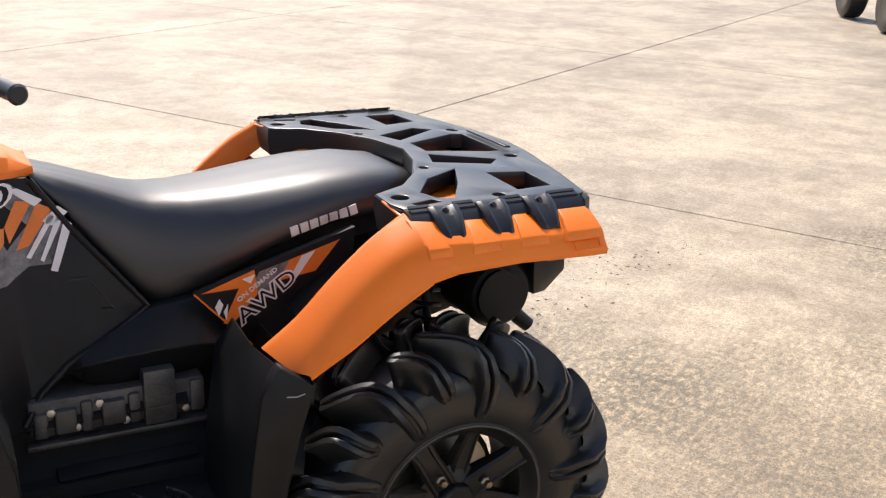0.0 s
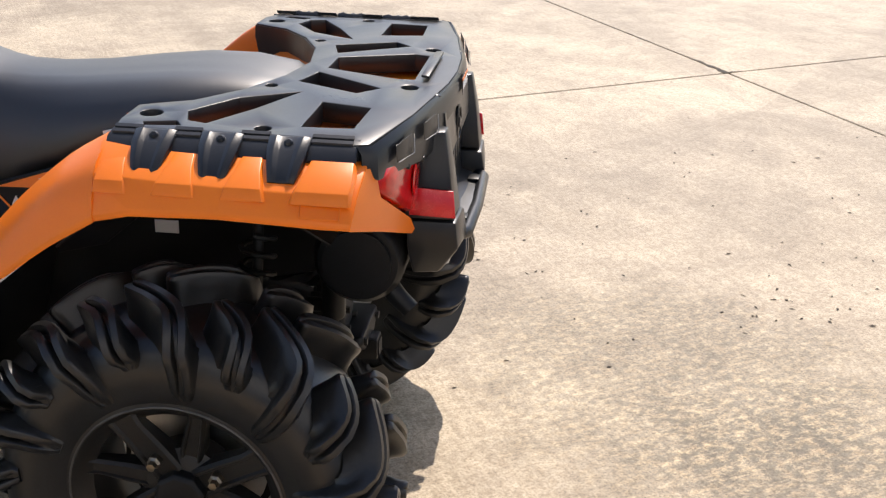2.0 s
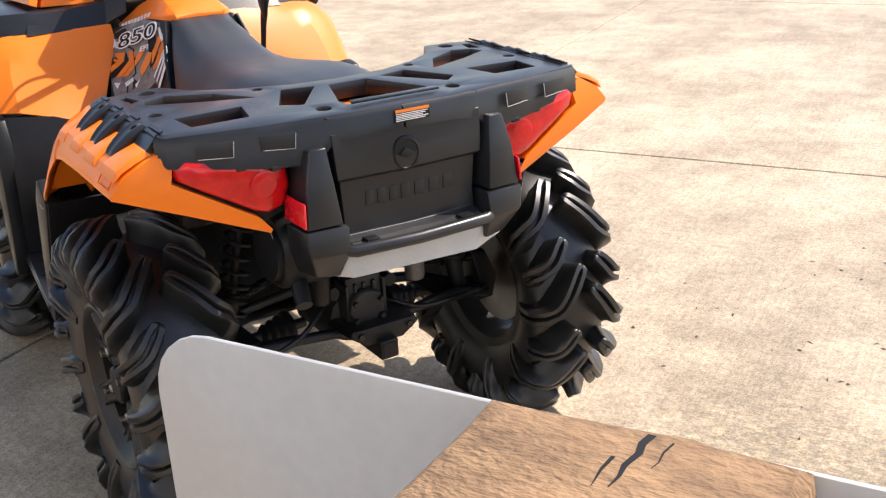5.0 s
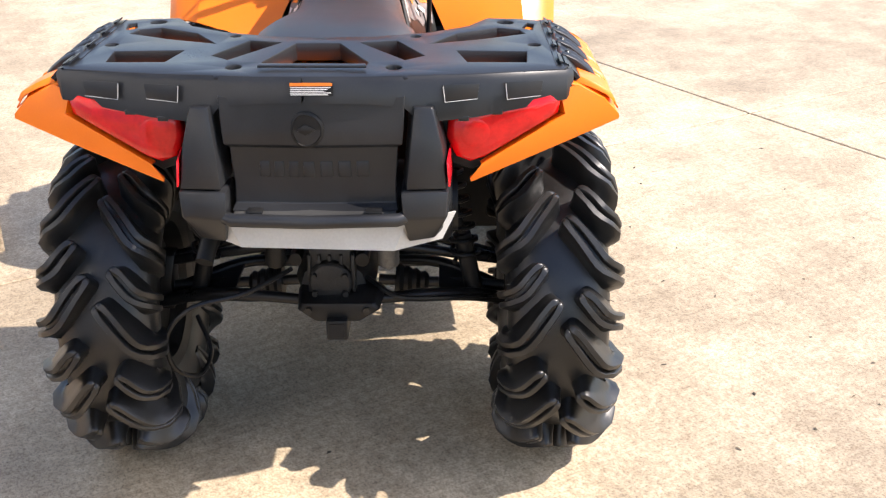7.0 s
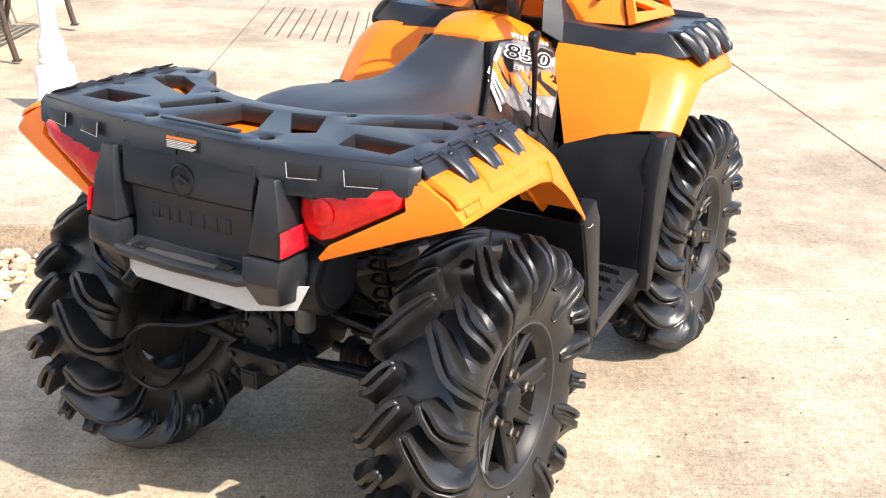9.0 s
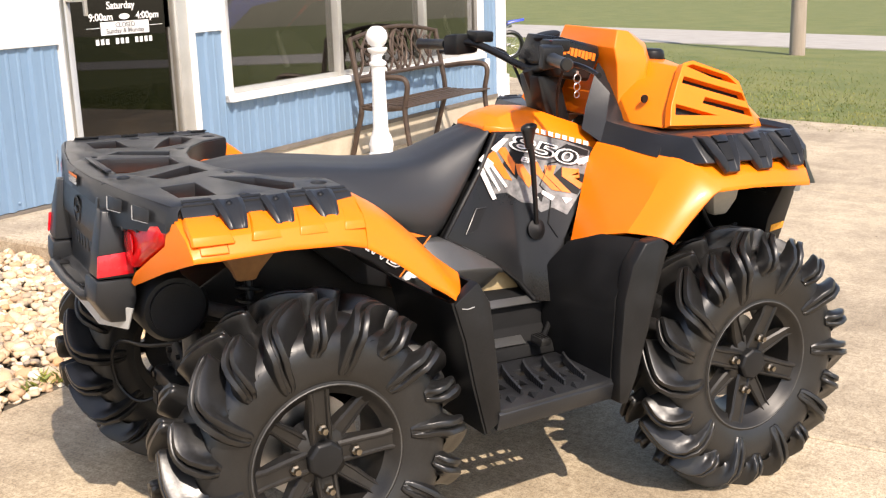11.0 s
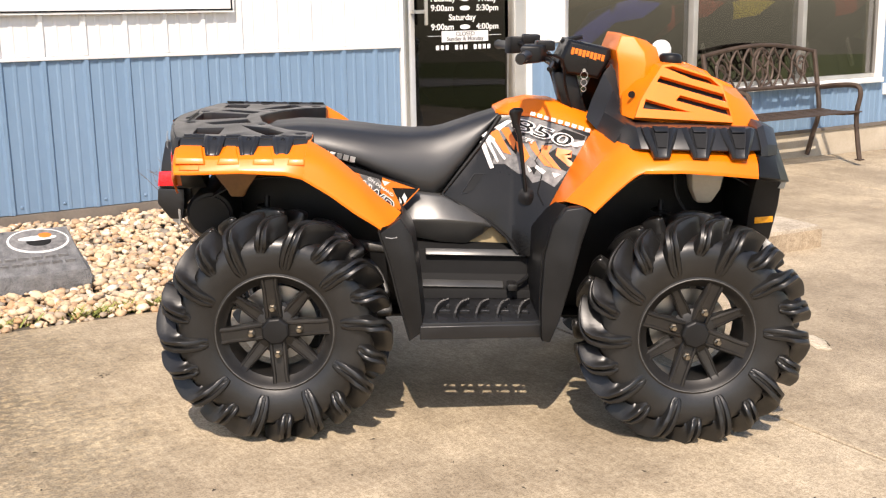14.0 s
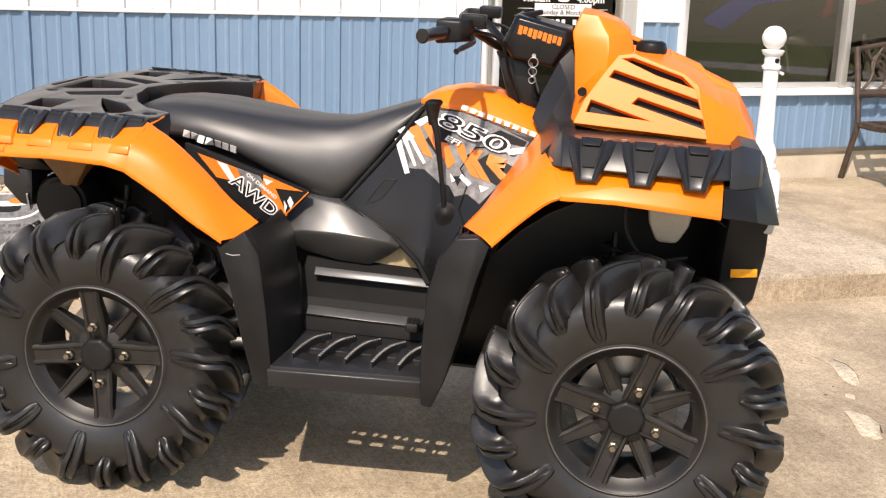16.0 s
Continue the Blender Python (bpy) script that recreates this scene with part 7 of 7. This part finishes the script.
# flat black slivers paint the deep shade inside the end-grain splits
for width, q in ((0.0017, ((-0.0055, -0.0625), (-0.0040, -0.055), (-0.0052, -0.048), (-0.0030, -0.038), (-0.0037, -0.030), (-0.0025, -0.022))), (0.0008, ((0.0030, -0.042), (0.0040, -0.032), (0.0034, -0.020))), (0.0004, ((-0.015, -0.060), (-0.0135, -0.052), (-0.0140, -0.045), (-0.0128, -0.040)))):
    bm = bmesh.new()
    ws = [width * (1 - 0.9 * (k / (len(q) - 1)) ** 2) for k in range(len(q))]
    lo = [bm.verts.new((x - w, y, 1.3203)) for (x, y), w in zip(q, ws)]
    hi = [bm.verts.new((x + w, y, 1.3203)) for (x, y), w in zip(q, ws)]
    for k in range(len(q) - 1):
        bm.faces.new([lo[k], hi[k], hi[k + 1], lo[k + 1]])
    part("end_split", bm, INK_SHADE, timber, thick=0.0006)
corner = []
for cx, cz, a0 in ((0.232, 1.274, 0), (-0.232, 1.274, 90), (-0.232, 0.88, 180), (0.232, 0.88, 270)):
    corner += [Vector((cx + 0.038 * math.cos(radians(a0 + 15 * k)), -0.0725, cz + 0.038 * math.sin(radians(a0 + 15 * k)))) for k in range(7)]
part("sign_panel", prism(corner, (0, -0.003, 0)), SIGNMETAL, signpost, "plain aluminium sign panel with rounded corners", bevel=0.0006)

# bare shrub


def shrub(m, seed):
    r = random.Random(seed)
    base = root("bare_shrub", m, "leafless twiggy shrub in the pebble bed", "shrub")
    stems, twigs = bmesh.new(), bmesh.new()
    def grow(p, d, length, rad, depth):
        pts = [p]
        for k in range(4):
            d = (d + Vector((r.uniform(-.35, .35), r.uniform(-.35, .35), r.uniform(-.12, .22)))).normalized()
            pts.append(pts[-1] + d * length / 4)
        tube(pts, [rad * (1 - 0.12 * k) for k in range(5)], 5, stems if depth < 2 else twigs)
        if depth < 4:
            for k in range(r.choice((2, 3, 3))):
                i = r.randint(1, 4)
                nd = (d + Vector((r.uniform(-1, 1), r.uniform(-1, 1), r.uniform(-.3, .6)))).normalized()
                grow(pts[i], nd, length * r.uniform(0.5, 0.72), max(0.0013, rad * 0.58), depth + 1)
    for k in range(5):
        a = k * 1.3 + r.uniform(-.3, .3)
        grow(Vector((0.02 * math.cos(a), 0.02 * math.sin(a), 0)), Vector((math.cos(a) * 1.0, math.sin(a) * 0.7, 1)).normalized(), 0.31, 0.009, 0)
    part("stem", stems, TWIG, base)
    tagged(part("twig", twigs, TWIG, base), kind="stuff")


shrub(GROUND @ Matrix.Translation((0.56, 2.20, 0.02)), 9)

# utility pole across the grass
pole = root("utility_pole", Matrix.Translation((GROUND @ Vector((21.5, 2.6, -0.05))).to_tuple()), "grey weathered wooden utility pole in the grass", "pole")
part("pole_shaft", lathe([(0.16, -0.1), (0.155, 1.0), (0.14, 4.0), (0.12, 8.0), (0, 8.0)], 14), POLEWOOD, pole)


# motorbikes: one outdoors on the grass, the others behind the shop window
def motorbike(m, plastic, side_mat, label, group=""):
    b = root("dirt_bike", m, label, "motorbike", group)
    for x, r in ((-0.68, 0.315), (0.70, 0.345)):
        bm = bmesh.new()
        rings = []
        for k in range(36):
            a = math.tau * k / 36
            e = 0.012 if k % 2 else 0.0
            rings.append([Vector((x + (r + rr * (1 if rr < 0.04 else 1) + (e if rr > 0.02 else 0)) * math.cos(a), y, r + 0.05 + (r + rr + (e if rr > 0.02 else 0)) * math.sin(a))) for rr, y in ((-0.045, -0.04), (0.0, -0.052), (0.035, -0.03), (0.045, 0.0), (0.035, 0.03), (0.0, 0.052), (-0.045, 0.04))])
        rings.append(rings[0])
        loft(rings, caps=False, closed=False, bm=bm)
        t = part("tyre", bm, RUBBER, b, smooth=30)
        rim = bmesh.new()
        tube([(x + (r - 0.05) * math.cos(math.tau * k / 28), 0, r + 0.05 + (r - 0.05) * math.sin(math.tau * k / 28)) for k in range(28)], 0.014, 6, rim, close=True)
        lathe([(0.03, -0.06), (0.03, 0.06), (0, 0.06)], 12, rim, "y", (x, 0, r + 0.05))
        for k in range(16):
            a = math.tau * k / 16
            tube([(x + 0.03 * math.cos(a + 0.5), 0.03 * (-1) ** k, r + 0.05 + 0.03 * math.sin(a + 0.5)), (x + (r - 0.05) * math.cos(a), 0, r + 0.05 + (r - 0.05) * math.sin(a))], 0.003, 4, rim)
        part("rim", rim, STEEL, t)
    part("engine", boxes((-0.18, 0.22, -0.10, 0.10, 0.30, 0.58)), ENGINE, b, bevel=0.03)
    part("frame", tube(smooth_path([(0.50, 0, 0.95), (0.30, 0, 0.60), (0.20, 0, 0.30), (-0.15, 0, 0.28), (-0.22, 0, 0.55), (-0.70, 0, 0.86)], 4), 0.022, 8), STEEL, b)
    part("swing_arm", tube([(-0.20, 0, 0.40), (-0.68, 0, 0.365)], 0.03, 8), ENGINE, b)
    for s in (1, -1):
        part("fork_leg", tube([(0.70, s * 0.09, 0.395), (0.60, s * 0.09, 0.70), (0.48, s * 0.09, 1.02)], [0.030, 0.026, 0.024], 10), STEEL, b)
        part("shroud", prism([(0.46, s * 0.12, 0.92), (0.20, s * 0.10, 0.90), (0.10, s * 0.10, 0.74), (0.32, s * 0.14, 0.60), (0.44, s * 0.15, 0.68)], (0, s * 0.02, 0)), plastic, b, bevel=0.006)
        part("number_panel", prism([(-0.22, s * 0.11, 0.84), (-0.48, s * 0.10, 0.86), (-0.52, s * 0.10, 0.70), (-0.28, s * 0.11, 0.62)], (0, s * 0.015, 0)), side_mat, b, bevel=0.006)
        part("grip", tube([(0.38, s * 0.28, 1.13), (0.34, s * 0.40, 1.13)], 0.018, 10), DARK, b)
    part("tank", loft([[Vector((x, y * w, z)) for y, z in ((-1, zb), (1, zb), (0.8, zt), (-0.8, zt))] for x, w, zb, zt in ((0.42, 0.06, 0.78, 0.94), (0.25, 0.12, 0.72, 0.96), (0.02, 0.10, 0.74, 0.88))]), plastic, b, bevel=0.02)
    part("saddle", loft([[Vector((x, y * w, z)) for y, z in ((-1, zb), (1, zb), (0.8, zt), (-0.8, zt))] for x, w, zb, zt in ((0.22, 0.06, 0.90, 0.965), (-0.05, 0.10, 0.84, 0.93), (-0.40, 0.11, 0.86, 0.93), (-0.62, 0.09, 0.88, 0.95))]), VINYL, b, bevel=0.02)
    part("rear_fender", loft([[Vector((x, y * w, z + dz)) for y, dz in ((-1, -0.03), (-0.7, 0.01), (0.7, 0.01), (1, -0.03))] for x, w, z in ((-0.40, 0.10, 0.88), (-0.70, 0.09, 0.94), (-1.02, 0.06, 0.985))]), plastic, b, bevel=0.006)
    part("front_fender", loft([[Vector((x, y * w, z + dz)) for y, dz in ((-1, -0.03), (-0.7, 0.01), (0.7, 0.01), (1, -0.03))] for x, w, z in ((0.45, 0.06, 0.83), (0.72, 0.07, 0.82), (1.05, 0.05, 0.72))]), plastic, b, bevel=0.006)
    part("silencer", tube([(0.10, -0.10, 0.50), (-0.30, -0.12, 0.72), (-0.75, -0.13, 0.82)], [0.02, 0.045, 0.045], 12), STEEL, b)
    part("bars", tube(smooth_path([(0.34, -0.40, 1.13), (0.42, -0.20, 1.12), (0.46, 0, 1.06), (0.42, 0.20, 1.12), (0.34, 0.40, 1.13)], 5), 0.012, 8), DARK, b)
    return b


motorbike(Matrix.Translation((GROUND @ Vector((16.80, 7.50, -0.07))).to_tuple()) @ TURN @ pose(0, 0, 0, -8, 0, 130) @ Matrix.Scale(0.78, 4), BIKEBLUE, WHITE, "blue and white dirt bike parked on the grass")


def sport_bike(m, plastic):
    """A road machine seen dimly: bulky dark body with coloured fairing panels."""
    b = root("sport_bike", m, "dim showroom motorbike with coloured fairing behind the shop window", "motorbike", "showroom bikes")
    for x, w in ((-0.70, 0.085), (0.70, 0.060)):
        t = part("tyre", lathe([(0.19, -w), (0.26, -w), (0.30, -0.6 * w), (0.312, 0.0), (0.30, 0.6 * w), (0.26, w), (0.19, w)], 28, None, "y", (x, 0, 0.312)), RUBBER, b, smooth=50)
        part("rim", lathe([(0.03, -0.04), (0.06, -0.03), (0.185, -0.03), (0.195, -0.05), (0.195, 0.05), (0.185, 0.03), (0.06, 0.03), (0.03, 0.04)], 20, None, "y", (x, 0, 0.312)), ENGINE, t)
    rings = []
    for x, zb, zt, w in ((-1.00, 0.88, 0.95, 0.05), (-0.65, 0.78, 0.92, 0.12), (-0.30, 0.50, 0.82, 0.15), (-0.02, 0.36, 0.92, 0.19), (0.25, 0.34, 1.02, 0.20), (0.50, 0.42, 1.04, 0.21), (0.76, 0.66, 1.06, 0.17), (0.94, 0.82, 0.98, 0.08)):
        h = zt - zb
        rings.append([Vector((x, y * w, zb + z * h)) for y, z in ((-0.5, 0), (0.5, 0), (1, 0.35), (0.95, 0.7), (0.5, 1), (-0.5, 1), (-0.95, 0.7), (-1, 0.35))])
    body = part("body", loft(rings), DARK, b, bevel=0.01, smooth=40)
    for s in (1, -1):
        part("fairing", prism([(0.84, s * 0.150, 0.97), (0.55, s * 0.205, 1.00), (0.20, s * 0.200, 0.90), (0.02, s * 0.195, 0.66), (0.18, s * 0.205, 0.60), (0.42, s * 0.215, 0.80), (0.66, s * 0.205, 0.84)], (0, s * 0.012, 0)), plastic, body, "coloured fairing panel", bevel=0.004)
        part("tail_panel", prism([(-0.98, s * 0.062, 0.935), (-0.60, s * 0.120, 0.885), (-0.34, s * 0.135, 0.79), (-0.70, s * 0.115, 0.82)], (0, s * 0.012, 0)), plastic, body, bevel=0.004)
        part("fork_leg", tube([(0.70, s * 0.10, 0.312), (0.55, s * 0.10, 0.95)], 0.026, 10), STEEL, b)
        part("grip", tube([(0.46, s * 0.20, 1.06), (0.38, s * 0.36, 1.04)], 0.018, 8), DARK, b)
        part("mirror", loft([[Vector((x, s * y, z)) for y, z in ((0.24, 1.15), (0.36, 1.17), (0.36, 1.21), (0.24, 1.20))] for x in (0.70, 0.74)]), DARK, b, bevel=0.01)
    part("windscreen", sheet([[Vector((x, y * w, z - 0.04 * y * y)) for y in (-1, -0.5, 0, 0.5, 1)] for x, z, w in ((0.86, 1.03, 0.14), (0.72, 1.14, 0.13), (0.58, 1.22, 0.10))]), GLOSS, b, thick=0.004)
    part("saddle", loft([[Vector((x, y * w, z)) for y, z in ((-1, zb), (1, zb), (0.8, zt), (-0.8, zt))] for x, w, zb, zt in ((0.02, 0.10, 0.82, 0.90), (-0.25, 0.14, 0.80, 0.85), (-0.45, 0.13, 0.84, 0.93), (-0.75, 0.09, 0.89, 0.98))]), VINYL, b, bevel=0.02)
    part("silencer", tube([(-0.15, -0.16, 0.42), (-0.50, -0.18, 0.50), (-0.95, -0.19, 0.72)], [0.03, 0.055, 0.055], 12), STEEL, b)


for a, b_, turn, mat in ((2.25, 0.85, -34, BIKEBLUE), (3.00, 0.80, -32, BIKERED), (3.72, 0.85, -36, BIKEYELLOW), (4.45, 0.80, -33, DARK), (5.15, 0.85, -34, BIKERED), (2.65, 2.05, -30, BIKERED), (3.55, 2.05, -34, DARK), (4.60, 2.05, -32, BIKEBLUE)):
    sport_bike(BUILD @ Matrix.Translation((a, b_, 0.38)) @ pose(0, 0, 0, -6, 0, turn), mat)

# another machine across the lot: only its wheels and low frame
far = root("parked_cart", Matrix.Translation((LEVEL @ Vector((-10.25, -8.25, 0.0))).to_tuple()) @ pose(0, 0, 0, 0, 0, 62), "dark four-wheeled utility cart parked far across the lot", "cart")
for x in (0.0, 1.5):
    for y in (0.0, 1.0):
        t = part("tyre", lathe([(0.16, -0.11), (0.26, -0.13), (0.31, -0.10), (0.325, 0.0), (0.31, 0.10), (0.26, 0.13), (0.16, 0.11)], 28, None, "y", (x, y, 0.325)), RUBBER, far, smooth=50)
        part("hub", lathe([(0.0, -0.10), (0.158, -0.10), (0.158, 0.10), (0.0, 0.10)], 20, None, "y", (x, y, 0.325)), ENGINE, t)
part("low_frame", boxes((-0.1, 1.6, 0.2, 0.8, 0.36, 0.52), (0.0, 0.05, 0.0, 1.0, 0.30, 0.36), (1.45, 1.5, 0.0, 1.0, 0.30, 0.36)), DARK, far, bevel=0.02)

# ---- planting and loose stones ----
rng = random.Random(21)


def blades(n, place, height, width, lean=0.5):
    vs, fs = [], []
    for _ in range(n):
        p, a, h = Vector(place()), rng.uniform(0, math.tau), height * rng.uniform(0.5, 1.3)
        d, s_ = Vector((math.cos(a), math.sin(a), 0)), Vector((-math.sin(a), math.cos(a), 0)) * width * rng.uniform(0.6, 1.3)
        k = len(vs)
        vs += [p - s_, p + s_, p + d * h * lean * 0.4 + s_ * 0.6 + Vector((0, 0, h * 0.6)), p + d * h * lean + Vector((0, 0, h))]
        fs += [(k, k + 1, k + 2), (k, k + 2, k + 3)]
    me = bpy.data.meshes.new("blades")
    me.from_pydata([tuple(v) for v in vs], [], fs)
    return me


def far_grass():
    v = rng.uniform(-9, 13)
    u = lot_end(v) + abs(rng.gauss(0, 1)) * 3.5
    return (min(u, 23.8), v, -0.016)


me = blades(45000, far_grass, 0.026, 0.007)
me.materials.append(GRASS)
g = new("grass", me)
g.matrix_world = GROUND
tagged(g, "short patchy spring grass beside the lot", "grass", kind="stuff")
centres = [(-0.05, 1.20), (-0.35, 1.19), (0.42, 1.20), (0.95, 1.22), (-0.9, 1.2), (-1.5, 1.22), (1.3, 1.6), (-2.2, 1.2)]


def weed_place():
    c = rng.choice(centres)
    return (c[0] + rng.gauss(0, 0.10), c[1] + abs(rng.gauss(0, 0.025)), 0.0)


me = blades(900, weed_place, 0.05, 0.006, 0.9)
me.materials.append(WEED)
g = new("weeds", me)
g.matrix_world = GROUND
tagged(g, "small weeds along the pebble bed edge", "weeds", kind="stuff")


def debris():
    """Dry leaf crumbs and grit lying on the slab."""
    vs, fs = [], []
    spots = [(-2.35, -0.30, 0.22, 60), (-1.62, -0.28, 0.12, 16), (-1.2, -0.9, 0.7, 40), (-0.6, 0.42, 0.03, 8), (2.6, -0.9, 0.8, 30), (-2.6, -1.6, 1.0, 40), (0.2, -1.4, 0.8, 24)]
    for cu, cv, spread, n in spots:
        for _ in range(n):
            u, v, a = cu + rng.gauss(0, spread), cv + rng.gauss(0, spread * 0.6), rng.uniform(0, math.tau)
            L, w, h = rng.uniform(0.004, 0.014), rng.uniform(0.002, 0.005), rng.uniform(0.001, 0.003)
            c, d, e = Vector((u, v, 0.0015)), Vector((math.cos(a), math.sin(a), 0)), Vector((-math.sin(a), math.cos(a), 0))
            k = len(vs)
            vs += [c - d * L, c + e * w + Vector((0, 0, h)), c + d * L, c - e * w + Vector((0, 0, h * 0.4)), c + Vector((0, 0, h * 1.6))]
            fs += [(k, k + 3, k + 4), (k + 3, k + 2, k + 4), (k + 2, k + 1, k + 4), (k + 1, k, k + 4)]
    me = bpy.data.meshes.new("debris")
    me.from_pydata([tuple(p) for p in vs], [], fs)
    me.materials.append(SOIL)
    ob = new("debris", me)
    ob.matrix_world = GROUND
    tagged(ob, "dark dry crumbs scattered on the pavement", "debris", kind="stuff")


debris()


def pebble_verts(seed):
    r = random.Random(seed)
    bm = bmesh.new()
    bmesh.ops.create_cube(bm, size=2)
    bmesh.ops.subdivide_edges(bm, edges=bm.edges, cuts=1, use_grid_fill=True)
    off = Vector((r.uniform(0, 50), r.uniform(0, 50), r.uniform(0, 50)))
    for v in bm.verts:
        n_ = v.co.normalized()
        v.co = Vector((n_.x, n_.y * 0.78, n_.z * 0.55)) * (1 + 0.34 * noise.noise(n_ * 1.9 + off))
    bm.verts.index_update()
    vs = [v.co.copy() for v in bm.verts]
    fs = [tuple(v.index for v in f.verts) for f in bm.faces]
    bm.free()
    return vs, fs


shapes = [pebble_verts(k) for k in range(6)]
bed = part("pebble_bed", boxes((-4.4, 1.59, 1.163, 3.14, -0.05, -0.002)), SOIL)
tagged(bed, "bed of tan and grey river pebbles by the wall", "pebble bed", kind="structure")
bed.matrix_world = GROUND
meshes = []
for vs, fs in shapes:
    me = bpy.data.meshes.new("pebble")
    me.from_pydata([tuple(v) for v in vs], [], fs)
    for p in me.polygons:
        p.use_smooth = True
    me.materials.append(PEBBLE)
    meshes.append(me)


def bed_height(u, v):
    return min(0.030, 0.004 + (v - 1.165) * 0.35) + 0.035 * (v - 1.2) / 1.9 + 0.02 * noise.noise(Vector((u * 1.5, v * 1.5, 0)))


def free(u, v):
    return not (abs(u + 0.70) < 0.41 and abs(v - 1.79) < 0.18) and not (abs(u + 1.292) < 0.09 and abs(v - 1.797) < 0.09)


count = 0
while count < 300:
    u, v = rng.uniform(-0.3, 1.55), 1.18 + 1.25 * rng.random() ** 1.3
    if not free(u, v):
        continue
    ob = new("pebble", meshes[count % 6])
    ob.parent = bed
    ob.matrix_local = pose(u, v, bed_height(u, v) + rng.uniform(-0.004, 0.018), rng.uniform(-25, 25), rng.uniform(-25, 25), rng.uniform(0, 360)) @ Matrix.Scale(rng.choice((0.020, 0.026, 0.030, 0.036)) * rng.uniform(0.8, 1.2), 4)
    count += 1
vs_all, fs_all = [], []
for _ in range(11000):
    u, v = rng.uniform(-3.6, 1.57), 1.168 + 1.96 * rng.random() ** 1.12
    if not free(u, v):
        continue
    vs, fs = rng.choice(shapes)
    m = pose(u, v, bed_height(u, v) + rng.uniform(-0.018, 0.010), rng.uniform(-30, 30), rng.uniform(-30, 30), rng.uniform(0, 360)) @ Matrix.Scale(rng.choice((0.015, 0.020, 0.024, 0.030)) * rng.uniform(0.8, 1.25), 4)
    k = len(vs_all)
    vs_all += [tuple(m @ q) for q in vs]
    fs_all += [tuple(i + k for i in f) for f in fs]
me = bpy.data.meshes.new("pebbles")
me.from_pydata(vs_all, [], fs_all)
for p in me.polygons:
    p.use_smooth = True
me.materials.append(PEBBLE_BED)
g = new("pebbles", me)
g.parent = bed
tagged(g, "", "", "", "stuff")
